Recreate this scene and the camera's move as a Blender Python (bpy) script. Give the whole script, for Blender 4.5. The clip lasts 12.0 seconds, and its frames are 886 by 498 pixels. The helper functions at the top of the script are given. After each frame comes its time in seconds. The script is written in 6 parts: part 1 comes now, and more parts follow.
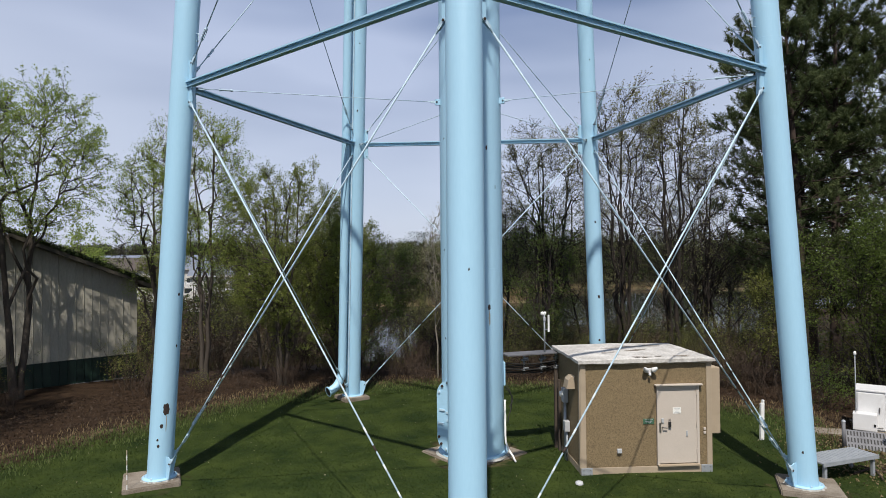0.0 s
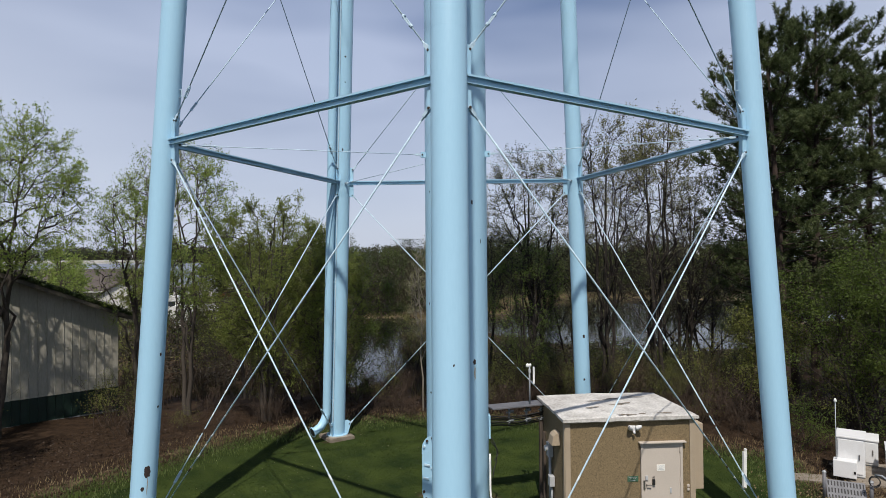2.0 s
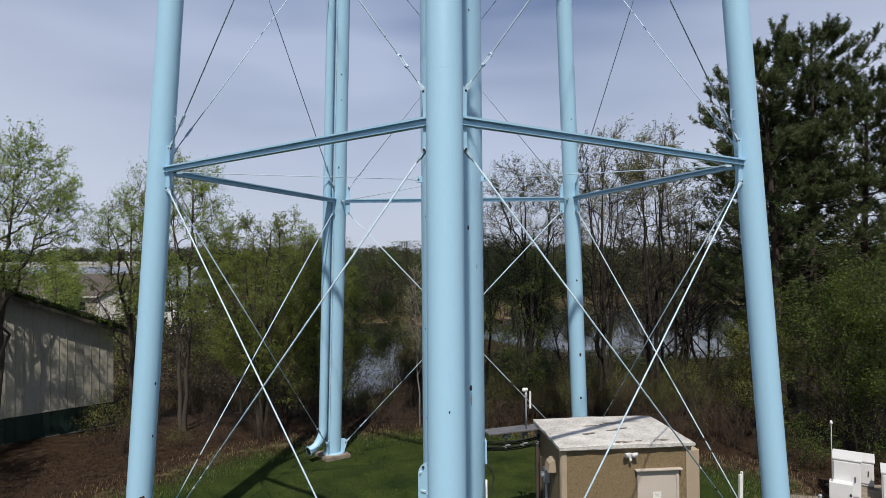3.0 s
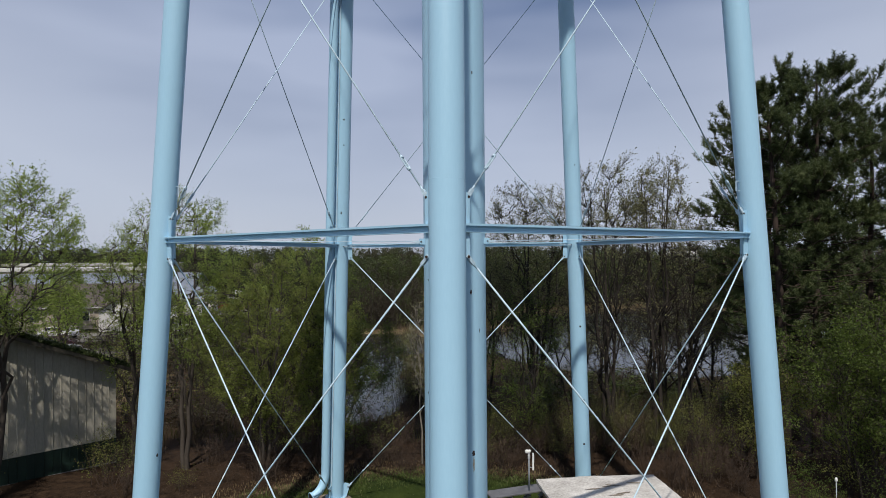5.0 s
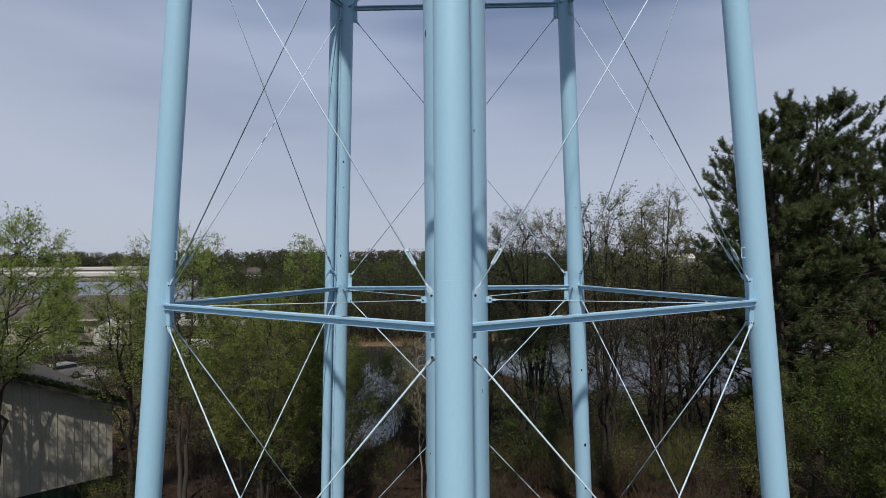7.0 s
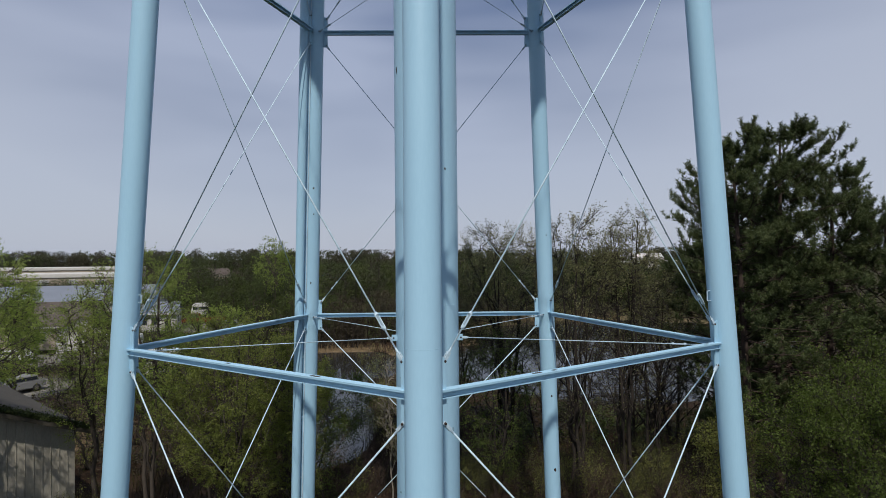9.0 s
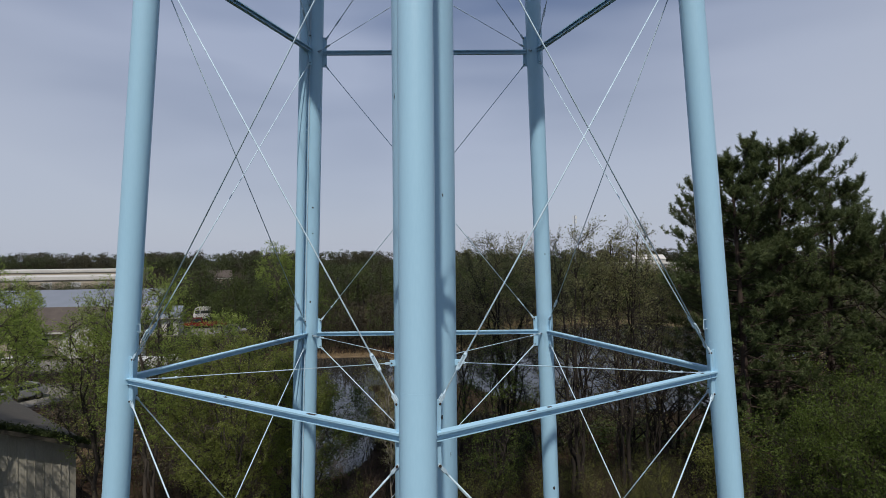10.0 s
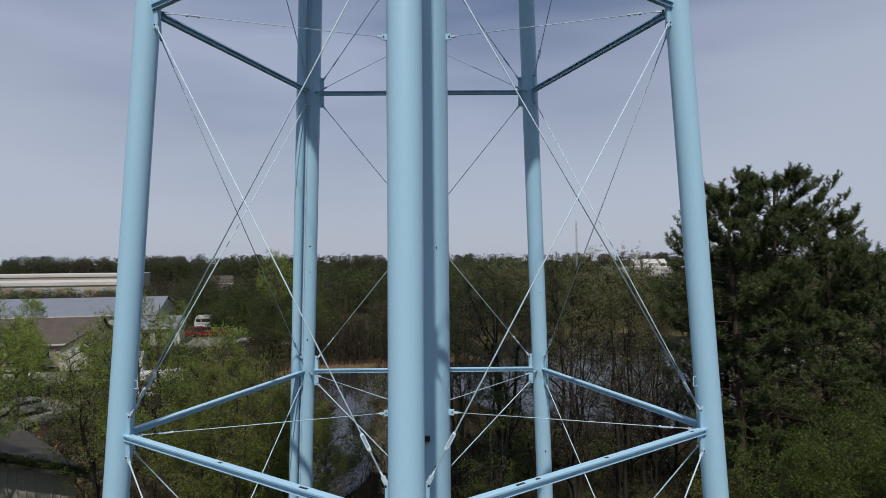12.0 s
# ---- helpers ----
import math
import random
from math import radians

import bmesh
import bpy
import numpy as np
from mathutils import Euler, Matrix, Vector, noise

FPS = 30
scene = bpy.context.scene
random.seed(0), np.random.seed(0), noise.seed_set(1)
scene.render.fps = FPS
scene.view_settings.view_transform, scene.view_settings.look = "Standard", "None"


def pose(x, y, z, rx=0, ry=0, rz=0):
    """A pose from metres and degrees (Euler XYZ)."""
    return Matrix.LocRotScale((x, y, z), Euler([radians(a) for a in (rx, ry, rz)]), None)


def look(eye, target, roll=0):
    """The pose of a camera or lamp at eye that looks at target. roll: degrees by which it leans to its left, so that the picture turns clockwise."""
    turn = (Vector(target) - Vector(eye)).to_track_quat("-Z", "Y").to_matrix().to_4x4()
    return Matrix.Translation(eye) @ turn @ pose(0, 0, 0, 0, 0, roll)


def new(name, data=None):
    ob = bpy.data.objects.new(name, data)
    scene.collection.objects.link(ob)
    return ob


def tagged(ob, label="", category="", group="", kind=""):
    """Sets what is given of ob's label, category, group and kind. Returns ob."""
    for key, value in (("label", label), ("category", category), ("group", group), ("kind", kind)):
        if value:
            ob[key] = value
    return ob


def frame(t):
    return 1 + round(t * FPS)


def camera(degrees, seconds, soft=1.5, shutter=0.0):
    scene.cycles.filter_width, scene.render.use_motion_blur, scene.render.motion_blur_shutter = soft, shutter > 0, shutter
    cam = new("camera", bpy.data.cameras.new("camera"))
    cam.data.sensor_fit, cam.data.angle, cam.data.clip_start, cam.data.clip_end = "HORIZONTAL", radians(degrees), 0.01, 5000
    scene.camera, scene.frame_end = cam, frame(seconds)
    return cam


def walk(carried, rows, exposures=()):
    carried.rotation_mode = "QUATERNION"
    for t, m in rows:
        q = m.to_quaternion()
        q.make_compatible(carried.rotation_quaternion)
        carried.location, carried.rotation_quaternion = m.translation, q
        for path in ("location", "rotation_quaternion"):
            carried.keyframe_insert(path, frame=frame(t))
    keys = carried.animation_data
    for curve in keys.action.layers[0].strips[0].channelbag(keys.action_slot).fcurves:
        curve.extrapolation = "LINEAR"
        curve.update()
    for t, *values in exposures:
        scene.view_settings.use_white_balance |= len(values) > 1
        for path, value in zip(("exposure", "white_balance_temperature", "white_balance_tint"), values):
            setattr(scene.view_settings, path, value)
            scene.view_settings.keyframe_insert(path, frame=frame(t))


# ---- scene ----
cam = camera(71.41, 12.0, soft=0.9)
ROWS = [
    (0, 0.160, 1.590, 5.223, 0.71, 0.54, -0.22),
    (0.5, 0.209, 1.619, 5.567, 0.75, 0.68, -0.51),
    (1, 0.229, 1.641, 5.892, 0.86, 0.56, -0.87),
    (1.5, 0.210, 1.634, 6.230, 0.88, 0.53, -1.32),
    (2, 0.185, 1.606, 6.555, 0.92, 0.45, -1.53),
    (2.5, 0.179, 1.608, 6.882, 0.96, 0.47, -1.77),
    (3, 0.211, 1.633, 7.212, 0.91, 0.47, -1.81),
    (3.2, 0.217, 1.638, 7.362, 0.88, 0.47, -1.79),
    (4.8, 0.233, 1.678, 8.709, 0.76, 0.52, -1.48),
    (5, 0.229, 1.685, 8.881, 0.79, 0.43, -1.55),
    (5.5, 0.204, 1.707, 9.310, 0.78, 0.46, -1.47),
    (6, 0.164, 1.755, 9.670, 0.74, 0.46, -1.42),
    (6.5, 0.126, 1.800, 10.044, 0.79, 0.49, -1.27),
    (7, 0.097, 1.844, 10.370, 0.89, 0.48, -1.90),
    (7.2, 0.100, 1.858, 10.477, 0.87, 0.47, -2.69),
    (9, 0.138, 1.859, 11.386, 0.69, 0.50, -4.49),
    (9.5, 0.190, 1.801, 11.734, 0.69, 0.52, -4.42),
    (10, 0.252, 1.778, 12.030, 0.75, 0.54, -4.29),
    (10.5, 0.298, 1.752, 12.350, 0.78, 0.54, -4.18),
    (11, 0.355, 1.704, 12.697, 0.79, 0.58, -4.13),
    (11.5, 0.401, 1.644, 13.024, 0.86, 0.56, -4.10),
    (12, 0.445, 1.550, 13.297, 0.99, 0.48, -4.15),
]
EXPOSURES = [(0, 0.37), (1, 0.31), (3, 0.21), (5.5, 0.04), (9.5, -0.08), (12, -0.13)]
walk(cam, [(t, pose(x, y, z, 90 + pitch, lean, yaw)) for t, x, y, z, pitch, lean, yaw in ROWS], EXPOSURES)

# ---- light ----
SUN_EL, SUN_FROM = radians(56), math.atan2(-0.09, -1.0)
world = bpy.data.worlds.new("sky")
scene.world = world
world.use_nodes = True
wn, wl = world.node_tree.nodes, world.node_tree.links
wn.clear()
sky = wn.new("ShaderNodeTexSky")
sky.sky_type, sky.sun_disc = "NISHITA", False
sky.sun_elevation, sky.sun_rotation = SUN_EL, SUN_FROM
sky.air_density, sky.dust_density, sky.ozone_density = 1.0, 1.2, 1.5
wco = wn.new("ShaderNodeTexCoord")
wmap = wn.new("ShaderNodeMapping")
wmap.inputs["Scale"].default_value = (1.0, 1.0, 4.2)
wmap.inputs["Rotation"].default_value = (0.10, 0.12, 0.4)
wnoise = wn.new("ShaderNodeTexNoise")
wnoise.inputs["Scale"].default_value, wnoise.inputs["Detail"].default_value, wnoise.inputs["Roughness"].default_value = 1.5, 3.0, 0.45
wramp = wn.new("ShaderNodeValToRGB")
wramp.color_ramp.elements[0].position, wramp.color_ramp.elements[1].position = 0.39, 0.62
wramp.color_ramp.elements[0].color, wramp.color_ramp.elements[1].color = (1.5, 2.05, 3.5, 1), (3.9, 4.5, 6.1, 1)
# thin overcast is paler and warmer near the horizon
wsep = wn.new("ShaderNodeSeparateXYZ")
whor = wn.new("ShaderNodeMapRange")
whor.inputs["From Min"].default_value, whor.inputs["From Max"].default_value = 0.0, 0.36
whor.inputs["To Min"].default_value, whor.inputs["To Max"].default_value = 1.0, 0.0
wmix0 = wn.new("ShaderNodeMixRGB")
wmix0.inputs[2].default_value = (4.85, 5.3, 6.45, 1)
wmix = wn.new("ShaderNodeMixRGB")
wmix.inputs[0].default_value = 0.88
wbg, wout = wn.new("ShaderNodeBackground"), wn.new("ShaderNodeOutputWorld")
wbg.inputs["Strength"].default_value = 0.1
wl.new(wco.outputs["Generated"], wmap.inputs["Vector"])
wl.new(wmap.outputs["Vector"], wnoise.inputs["Vector"])
wl.new(wnoise.outputs["Fac"], wramp.inputs["Fac"])
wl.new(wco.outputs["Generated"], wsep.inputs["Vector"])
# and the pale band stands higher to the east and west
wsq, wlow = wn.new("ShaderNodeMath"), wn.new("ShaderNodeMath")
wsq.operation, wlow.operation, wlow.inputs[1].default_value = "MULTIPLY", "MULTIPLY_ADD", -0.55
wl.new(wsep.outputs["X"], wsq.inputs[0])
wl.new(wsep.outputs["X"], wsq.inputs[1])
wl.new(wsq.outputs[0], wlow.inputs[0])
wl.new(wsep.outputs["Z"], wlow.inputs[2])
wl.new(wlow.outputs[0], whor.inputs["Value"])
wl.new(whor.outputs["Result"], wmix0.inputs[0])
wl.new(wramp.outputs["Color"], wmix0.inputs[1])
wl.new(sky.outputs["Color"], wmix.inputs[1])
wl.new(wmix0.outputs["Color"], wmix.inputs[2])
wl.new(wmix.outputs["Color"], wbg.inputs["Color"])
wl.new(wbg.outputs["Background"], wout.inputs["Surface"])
sun = new("sun", bpy.data.lights.new("sun", "SUN"))
sun.data.energy, sun.data.angle, sun.data.color = 4.3, radians(0.7), (1.0, 0.94, 0.85)
sun.matrix_world = look((-0.09 * 60, -60, 60 * math.tan(SUN_EL)), (0, 0, 0))


# ---- materials ----
def mat(name, c1, c2=None, rough=0.7, metal=0.0, scale=3.0, fine=40.0, bump=0.15, stretch=(1, 1, 1), spec=0.3, contrast=0.5):
    """A surface with colour that wanders between c1 and c2 at two scales, and fine relief."""
    m = bpy.data.materials.new(name)
    m.use_nodes = True
    n, l = m.node_tree.nodes, m.node_tree.links
    b = n["Principled BSDF"]
    b.inputs["Roughness"].default_value, b.inputs["Metallic"].default_value = rough, metal
    b.inputs["Specular IOR Level"].default_value = spec
    geo, mp = n.new("ShaderNodeNewGeometry"), n.new("ShaderNodeMapping")
    mp.inputs["Scale"].default_value = stretch
    l.new(geo.outputs["Position"], mp.inputs["Vector"])
    big, small = n.new("ShaderNodeTexNoise"), n.new("ShaderNodeTexNoise")
    big.inputs["Scale"].default_value, big.inputs["Detail"].default_value = scale, 4
    small.inputs["Scale"].default_value, small.inputs["Detail"].default_value = fine, 3
    l.new(mp.outputs["Vector"], big.inputs["Vector"])
    l.new(mp.outputs["Vector"], small.inputs["Vector"])
    add = n.new("ShaderNodeMath")
    add.operation = "MULTIPLY_ADD"
    add.inputs[1].default_value = 0.45
    l.new(small.outputs["Fac"], add.inputs[0])
    sc = n.new("ShaderNodeMath")
    sc.operation = "MULTIPLY"
    sc.inputs[1].default_value = 0.55
    l.new(big.outputs["Fac"], sc.inputs[0])
    l.new(sc.outputs["Value"], add.inputs[2])
    ramp = n.new("ShaderNodeValToRGB")
    ramp.color_ramp.elements[0].position, ramp.color_ramp.elements[1].position = 0.5 - contrast * 0.4, 0.5 + contrast * 0.4
    c2 = c2 or tuple(v * 0.8 for v in c1)
    ramp.color_ramp.elements[0].color, ramp.color_ramp.elements[1].color = (*c2, 1), (*c1, 1)
    l.new(add.outputs["Value"], ramp.inputs["Fac"])
    l.new(ramp.outputs["Color"], b.inputs["Base Color"])
    bp = n.new("ShaderNodeBump")
    bp.inputs["Strength"].default_value, bp.inputs["Distance"].default_value = bump, 0.01
    l.new(small.outputs["Fac"], bp.inputs["Height"])
    l.new(bp.outputs["Normal"], b.inputs["Normal"])
    return m


def leaf_mat(name, ca, cb, cc=None, sheer=0.35, clump=0.7, share=0.55):
    """Leaves: colour by leaf and by clump between two or three hues, some light through them."""
    m = bpy.data.materials.new(name)
    m.use_nodes = True
    n, l = m.node_tree.nodes, m.node_tree.links
    n.clear()
    geo, ramp = n.new("ShaderNodeNewGeometry"), n.new("ShaderNodeValToRGB")
    ramp.color_ramp.elements[0].color, ramp.color_ramp.elements[1].color = (*ca, 1), (*cb, 1)
    if cc:
        e = ramp.color_ramp.elements.new(0.8)
        e.color = (*cb, 1)
        ramp.color_ramp.elements[2].color = (*cc, 1)
    nz, spread, both = n.new("ShaderNodeTexNoise"), n.new("ShaderNodeMapRange"), n.new("ShaderNodeMix")
    nz.inputs["Scale"].default_value, nz.inputs["Detail"].default_value = clump, 3
    spread.inputs["From Min"].default_value, spread.inputs["From Max"].default_value = 0.33, 0.67
    both.inputs[0].default_value = share
    l.new(geo.outputs["Position"], nz.inputs["Vector"])
    l.new(nz.outputs["Fac"], spread.inputs["Value"])
    l.new(geo.outputs["Random Per Island"], both.inputs[2])
    l.new(spread.outputs["Result"], both.inputs[3])
    l.new(both.outputs[0], ramp.inputs["Fac"])
    dif, tra, mix, out = n.new("ShaderNodeBsdfPrincipled"), n.new("ShaderNodeBsdfTranslucent"), n.new("ShaderNodeMixShader"), n.new("ShaderNodeOutputMaterial")
    dif.inputs["Roughness"].default_value, dif.inputs["Specular IOR Level"].default_value = 0.6, 0.25
    mix.inputs[0].default_value = sheer
    l.new(ramp.outputs["Color"], dif.inputs["Base Color"])
    l.new(ramp.outputs["Color"], tra.inputs["Color"])
    l.new(dif.outputs[0], mix.inputs[1])
    l.new(tra.outputs[0], mix.inputs[2])
    l.new(mix.outputs[0], out.inputs["Surface"])
    return m


PAINT = mat("sky_blue_tower_paint", (0.342, 0.549, 0.692), (0.284, 0.480, 0.626), 0.42, 0, 0.9, 22, 0.04, (1.6, 1.6, 0.25), 0.4, 0.9)
ROD = mat("pale_blue_rod_paint", (0.52, 0.65, 0.735), (0.32, 0.44, 0.53), 0.55, 0, 5, 30, 0.1, contrast=0.4)
BARE = mat("chalky_worn_paint", (0.58, 0.64, 0.66), (0.40, 0.45, 0.47), 0.8, 0, 12, 60, 0.2)
RUST = mat("rust_bare_steel", (0.055, 0.035, 0.028), (0.02, 0.016, 0.015), 0.85, 0.1, 30, 140, 0.5)
RUN = mat("rust_stain", (0.30, 0.25, 0.17), (0.22, 0.26, 0.26), 0.6, 0, 20, 90, 0.1)
CONCRETE = mat("weathered_concrete", (0.25, 0.215, 0.175), (0.11, 0.088, 0.065), 0.9, 0, 3.5, 45, 0.5, contrast=0.4)
GROUT = mat("pale_grout", (0.42, 0.42, 0.40), (0.22, 0.22, 0.20), 0.9, 0, 8, 60, 0.4)
AGGREGATE = mat("brown_exposed_aggregate", (0.255, 0.187, 0.102), (0.105, 0.079, 0.046), 0.9, 0, 30.0, 120, 0.9, contrast=0.42)
TAN = mat("tan_door_paint", (0.47, 0.415, 0.36), (0.42, 0.37, 0.32), 0.5, 0, 2, 30, 0.05)
TAN_TRIM = mat("tan_trim_paint", (0.36, 0.29, 0.21), (0.29, 0.235, 0.17), 0.6, 0, 3, 40, 0.15)
ROOF_WHITE = mat("worn_white_roof_coating", (0.56, 0.54, 0.51), (0.27, 0.255, 0.235), 0.85, 0, 2.0, 16, 0.45, contrast=0.42)
GALV = mat("galvanised_steel", (0.36, 0.38, 0.40), (0.25, 0.27, 0.29), 0.62, 0.35, 6, 50, 0.1)
DULL = mat("dull_galvanised_steel", (0.17, 0.17, 0.18), (0.10, 0.10, 0.11), 0.65, 0.3, 6, 50, 0.1)
GREY_BOX = mat("grey_enclosure_paint", (0.40, 0.41, 0.42), (0.33, 0.34, 0.35), 0.5, 0, 4, 40, 0.05)
WHITE_BOX = mat("white_cabinet_paint", (0.64, 0.64, 0.64), (0.55, 0.55, 0.55), 0.4, 0, 2, 30, 0.03)
PVC = mat("white_plastic_pipe", (0.74, 0.74, 0.72), (0.6, 0.6, 0.58), 0.4, 0, 8, 40, 0.03)
BLACK = mat("black_rubber_cable", (0.02, 0.02, 0.02), (0.012, 0.012, 0.012), 0.6, 0, 20, 80, 0.2)
GREEN_SIGN = mat("green_sign_plate", (0.055, 0.12, 0.075), (0.04, 0.09, 0.058), 0.4, 0, 10, 40, 0.02)
PAPER = mat("white_notice_paper", (0.76, 0.75, 0.70), (0.6, 0.59, 0.55), 0.7, 0, 12, 60, 0.05)
STEEL = mat("brushed_steel", (0.35, 0.33, 0.31), (0.22, 0.2, 0.19), 0.35, 0.9, 20, 90, 0.05)
OLD_WOOD = mat("weathered_wood", (0.085, 0.065, 0.05), (0.04, 0.032, 0.026), 0.9, 0, 4, 40, 0.4, (4, 4, 0.4))
SIDING = mat("beige_metal_siding", (0.345, 0.325, 0.272), (0.235, 0.222, 0.185), 0.55, 0.0, 1.2, 20, 0.05, (1, 1, 0.3))
WAINSCOT = mat("dark_green_metal_siding", (0.011, 0.026, 0.019), (0.007, 0.018, 0.013), 0.5, 0, 2, 20, 0.05)
BARN_ROOF = mat("dark_mossy_roofing", (0.06, 0.052, 0.042), (0.03, 0.028, 0.022), 0.85, 0, 2, 20, 0.4)
BLUE_ROOF = mat("blue_grey_metal_roof", (0.20, 0.22, 0.26), (0.15, 0.17, 0.20), 0.5, 0.2, 0.4, 6, 0.05)
BROWN_ROOF = mat("brown_shingle_roof", (0.09, 0.075, 0.066), (0.055, 0.045, 0.040), 0.9, 0, 0.8, 8, 0.3)
WHITE_ROOF = mat("white_membrane_roof", (0.50, 0.49, 0.46), (0.38, 0.37, 0.35), 0.7, 0, 0.1, 1, 0.05)
CREAM_WALL = mat("cream_wall_siding", (0.38, 0.33, 0.26), (0.29, 0.25, 0.20), 0.7, 0, 0.6, 8, 0.1)
WHITE_WALL = mat("white_house_siding", (0.50, 0.49, 0.46), (0.40, 0.39, 0.37), 0.7, 0, 0.6, 8, 0.1)
WINDOW = mat("dark_window_glass", (0.03, 0.035, 0.04), (0.02, 0.024, 0.03), 0.08, 0, 1, 5, 0.0, spec=0.6)
CAR_RED = mat("red_vehicle_paint", (0.20, 0.026, 0.024), (0.14, 0.018, 0.016), 0.25, 0.2, 3, 30, 0.02)
CAR_DARK = mat("dark_plum_vehicle_paint", (0.06, 0.025, 0.04), (0.04, 0.018, 0.03), 0.25, 0.2, 3, 30, 0.02)
CAR_GREY = mat("silver_vehicle_paint", (0.36, 0.36, 0.36), (0.3, 0.3, 0.3), 0.25, 0.4, 3, 30, 0.02)
CAR_WHITE = mat("white_vehicle_paint", (0.58, 0.58, 0.57), (0.48, 0.47, 0.46), 0.3, 0, 3, 30, 0.02)
CAR_BLUE = mat("bright_blue_tarpaulin", (0.03, 0.07, 0.42), (0.02, 0.05, 0.3), 0.5, 0, 1, 8, 0.1)
TYRE = mat("black_tyre_rubber", (0.02, 0.02, 0.02), (0.014, 0.014, 0.014), 0.85, 0, 20, 80, 0.2)
BARK = mat("grey_brown_bark", (0.105, 0.085, 0.068), (0.05, 0.04, 0.033), 0.95, 0, 3, 25, 0.6, (1, 1, 0.3))
BARK_MID = mat("brown_grey_bark", (0.070, 0.058, 0.048), (0.032, 0.026, 0.021), 0.95, 0, 3, 25, 0.6, (1, 1, 0.3))
BARK_DARK = mat("dark_bark", (0.036, 0.029, 0.024), (0.016, 0.013, 0.011), 0.95, 0, 3, 25, 0.6, (1, 1, 0.3))
BARK_PALE = mat("pale_birch_bark", (0.21, 0.19, 0.155), (0.11, 0.098, 0.08), 0.9, 0, 6, 25, 0.4)
BARK_PINE = mat("reddish_pine_bark", (0.055, 0.038, 0.030), (0.026, 0.019, 0.016), 0.95, 0, 4, 25, 0.8, (1, 1, 0.35))
TWIG = mat("dry_brown_twigs", (0.072, 0.05, 0.036), (0.034, 0.024, 0.018), 0.95, 0, 1.2, 30, 0.2)
L_SPRING = leaf_mat("fresh_spring_leaves", (0.14, 0.205, 0.038), (0.265, 0.335, 0.078), (0.43, 0.46, 0.19), 0.58)
L_OLIVE = leaf_mat("olive_yellow_leaves", (0.080, 0.092, 0.022), (0.18, 0.195, 0.048), (0.28, 0.265, 0.09), 0.45, 0.8)
L_YELLOW = leaf_mat("young_yellow_green_leaves", (0.115, 0.142, 0.030), (0.21, 0.245, 0.058), (0.31, 0.32, 0.11), 0.58, 0.8)
L_BUD = leaf_mat("pale_bud_leaves", (0.125, 0.128, 0.052), (0.215, 0.215, 0.10), (0.38, 0.37, 0.22), 0.5)
L_GREEN = leaf_mat("green_shrub_leaves", (0.050, 0.080, 0.015), (0.118, 0.162, 0.034), (0.17, 0.205, 0.055), 0.55, 1.0)
L_CREEPER = leaf_mat("dark_creeper_leaves", (0.020, 0.032, 0.010), (0.045, 0.062, 0.018), (0.09, 0.095, 0.04), 0.3, 1.5)
L_NEEDLE = leaf_mat("dark_pine_needles", (0.048, 0.068, 0.026), (0.094, 0.120, 0.046), (0.165, 0.168, 0.078), 0.38)
L_WOODS_OLIVE = leaf_mat("yellow_green_woods", (0.022, 0.032, 0.008), (0.062, 0.084, 0.018), (0.115, 0.125, 0.036), 0.3, 0.16, 0.65)
L_WOODS = leaf_mat("distant_spring_woods", (0.021, 0.029, 0.010), (0.048, 0.064, 0.017), (0.088, 0.092, 0.034), 0.25, 0.16, 0.65)
L_WOODS_BROWN = leaf_mat("distant_budding_woods", (0.024, 0.019, 0.013), (0.050, 0.041, 0.024), (0.085, 0.078, 0.036), 0.25, 0.16, 0.65)
# far woods: distance haze is put into the leaf colours, paler and evener
L_FAR = leaf_mat("hazed_far_spring_woods", (0.040, 0.050, 0.022), (0.058, 0.070, 0.028), (0.080, 0.088, 0.040), 0.3, 0.05, 0.75)
L_FAR_BROWN = leaf_mat("hazed_far_budding_woods", (0.042, 0.040, 0.026), (0.058, 0.056, 0.032), (0.078, 0.076, 0.042), 0.3, 0.05, 0.75)
L_DRY = leaf_mat("dry_tan_grass", (0.13, 0.09, 0.05), (0.24, 0.18, 0.10), (0.34, 0.27, 0.16), 0.3)
L_MARSH = leaf_mat("rank_marsh_growth", (0.030, 0.026, 0.013), (0.066, 0.062, 0.024), (0.15, 0.12, 0.06), 0.4, 0.5)
L_SCRAP = leaf_mat("pale_dry_scraps", (0.28, 0.24, 0.15), (0.42, 0.38, 0.26), (0.5, 0.46, 0.36), 0.1)
L_LITTER = leaf_mat("dead_leaf_litter", (0.026, 0.016, 0.0095), (0.055, 0.034, 0.02), (0.11, 0.074, 0.043), 0.1, 1.2)
L_GRASS = leaf_mat("lawn_grass_blades", (0.020, 0.035, 0.006), (0.047, 0.069, 0.012), (0.15, 0.155, 0.048), 0.5, 2.0)
L_FRINGE = leaf_mat("pale_uncut_grass", (0.06, 0.085, 0.022), (0.12, 0.15, 0.05), (0.24, 0.23, 0.12), 0.3, 1.0)


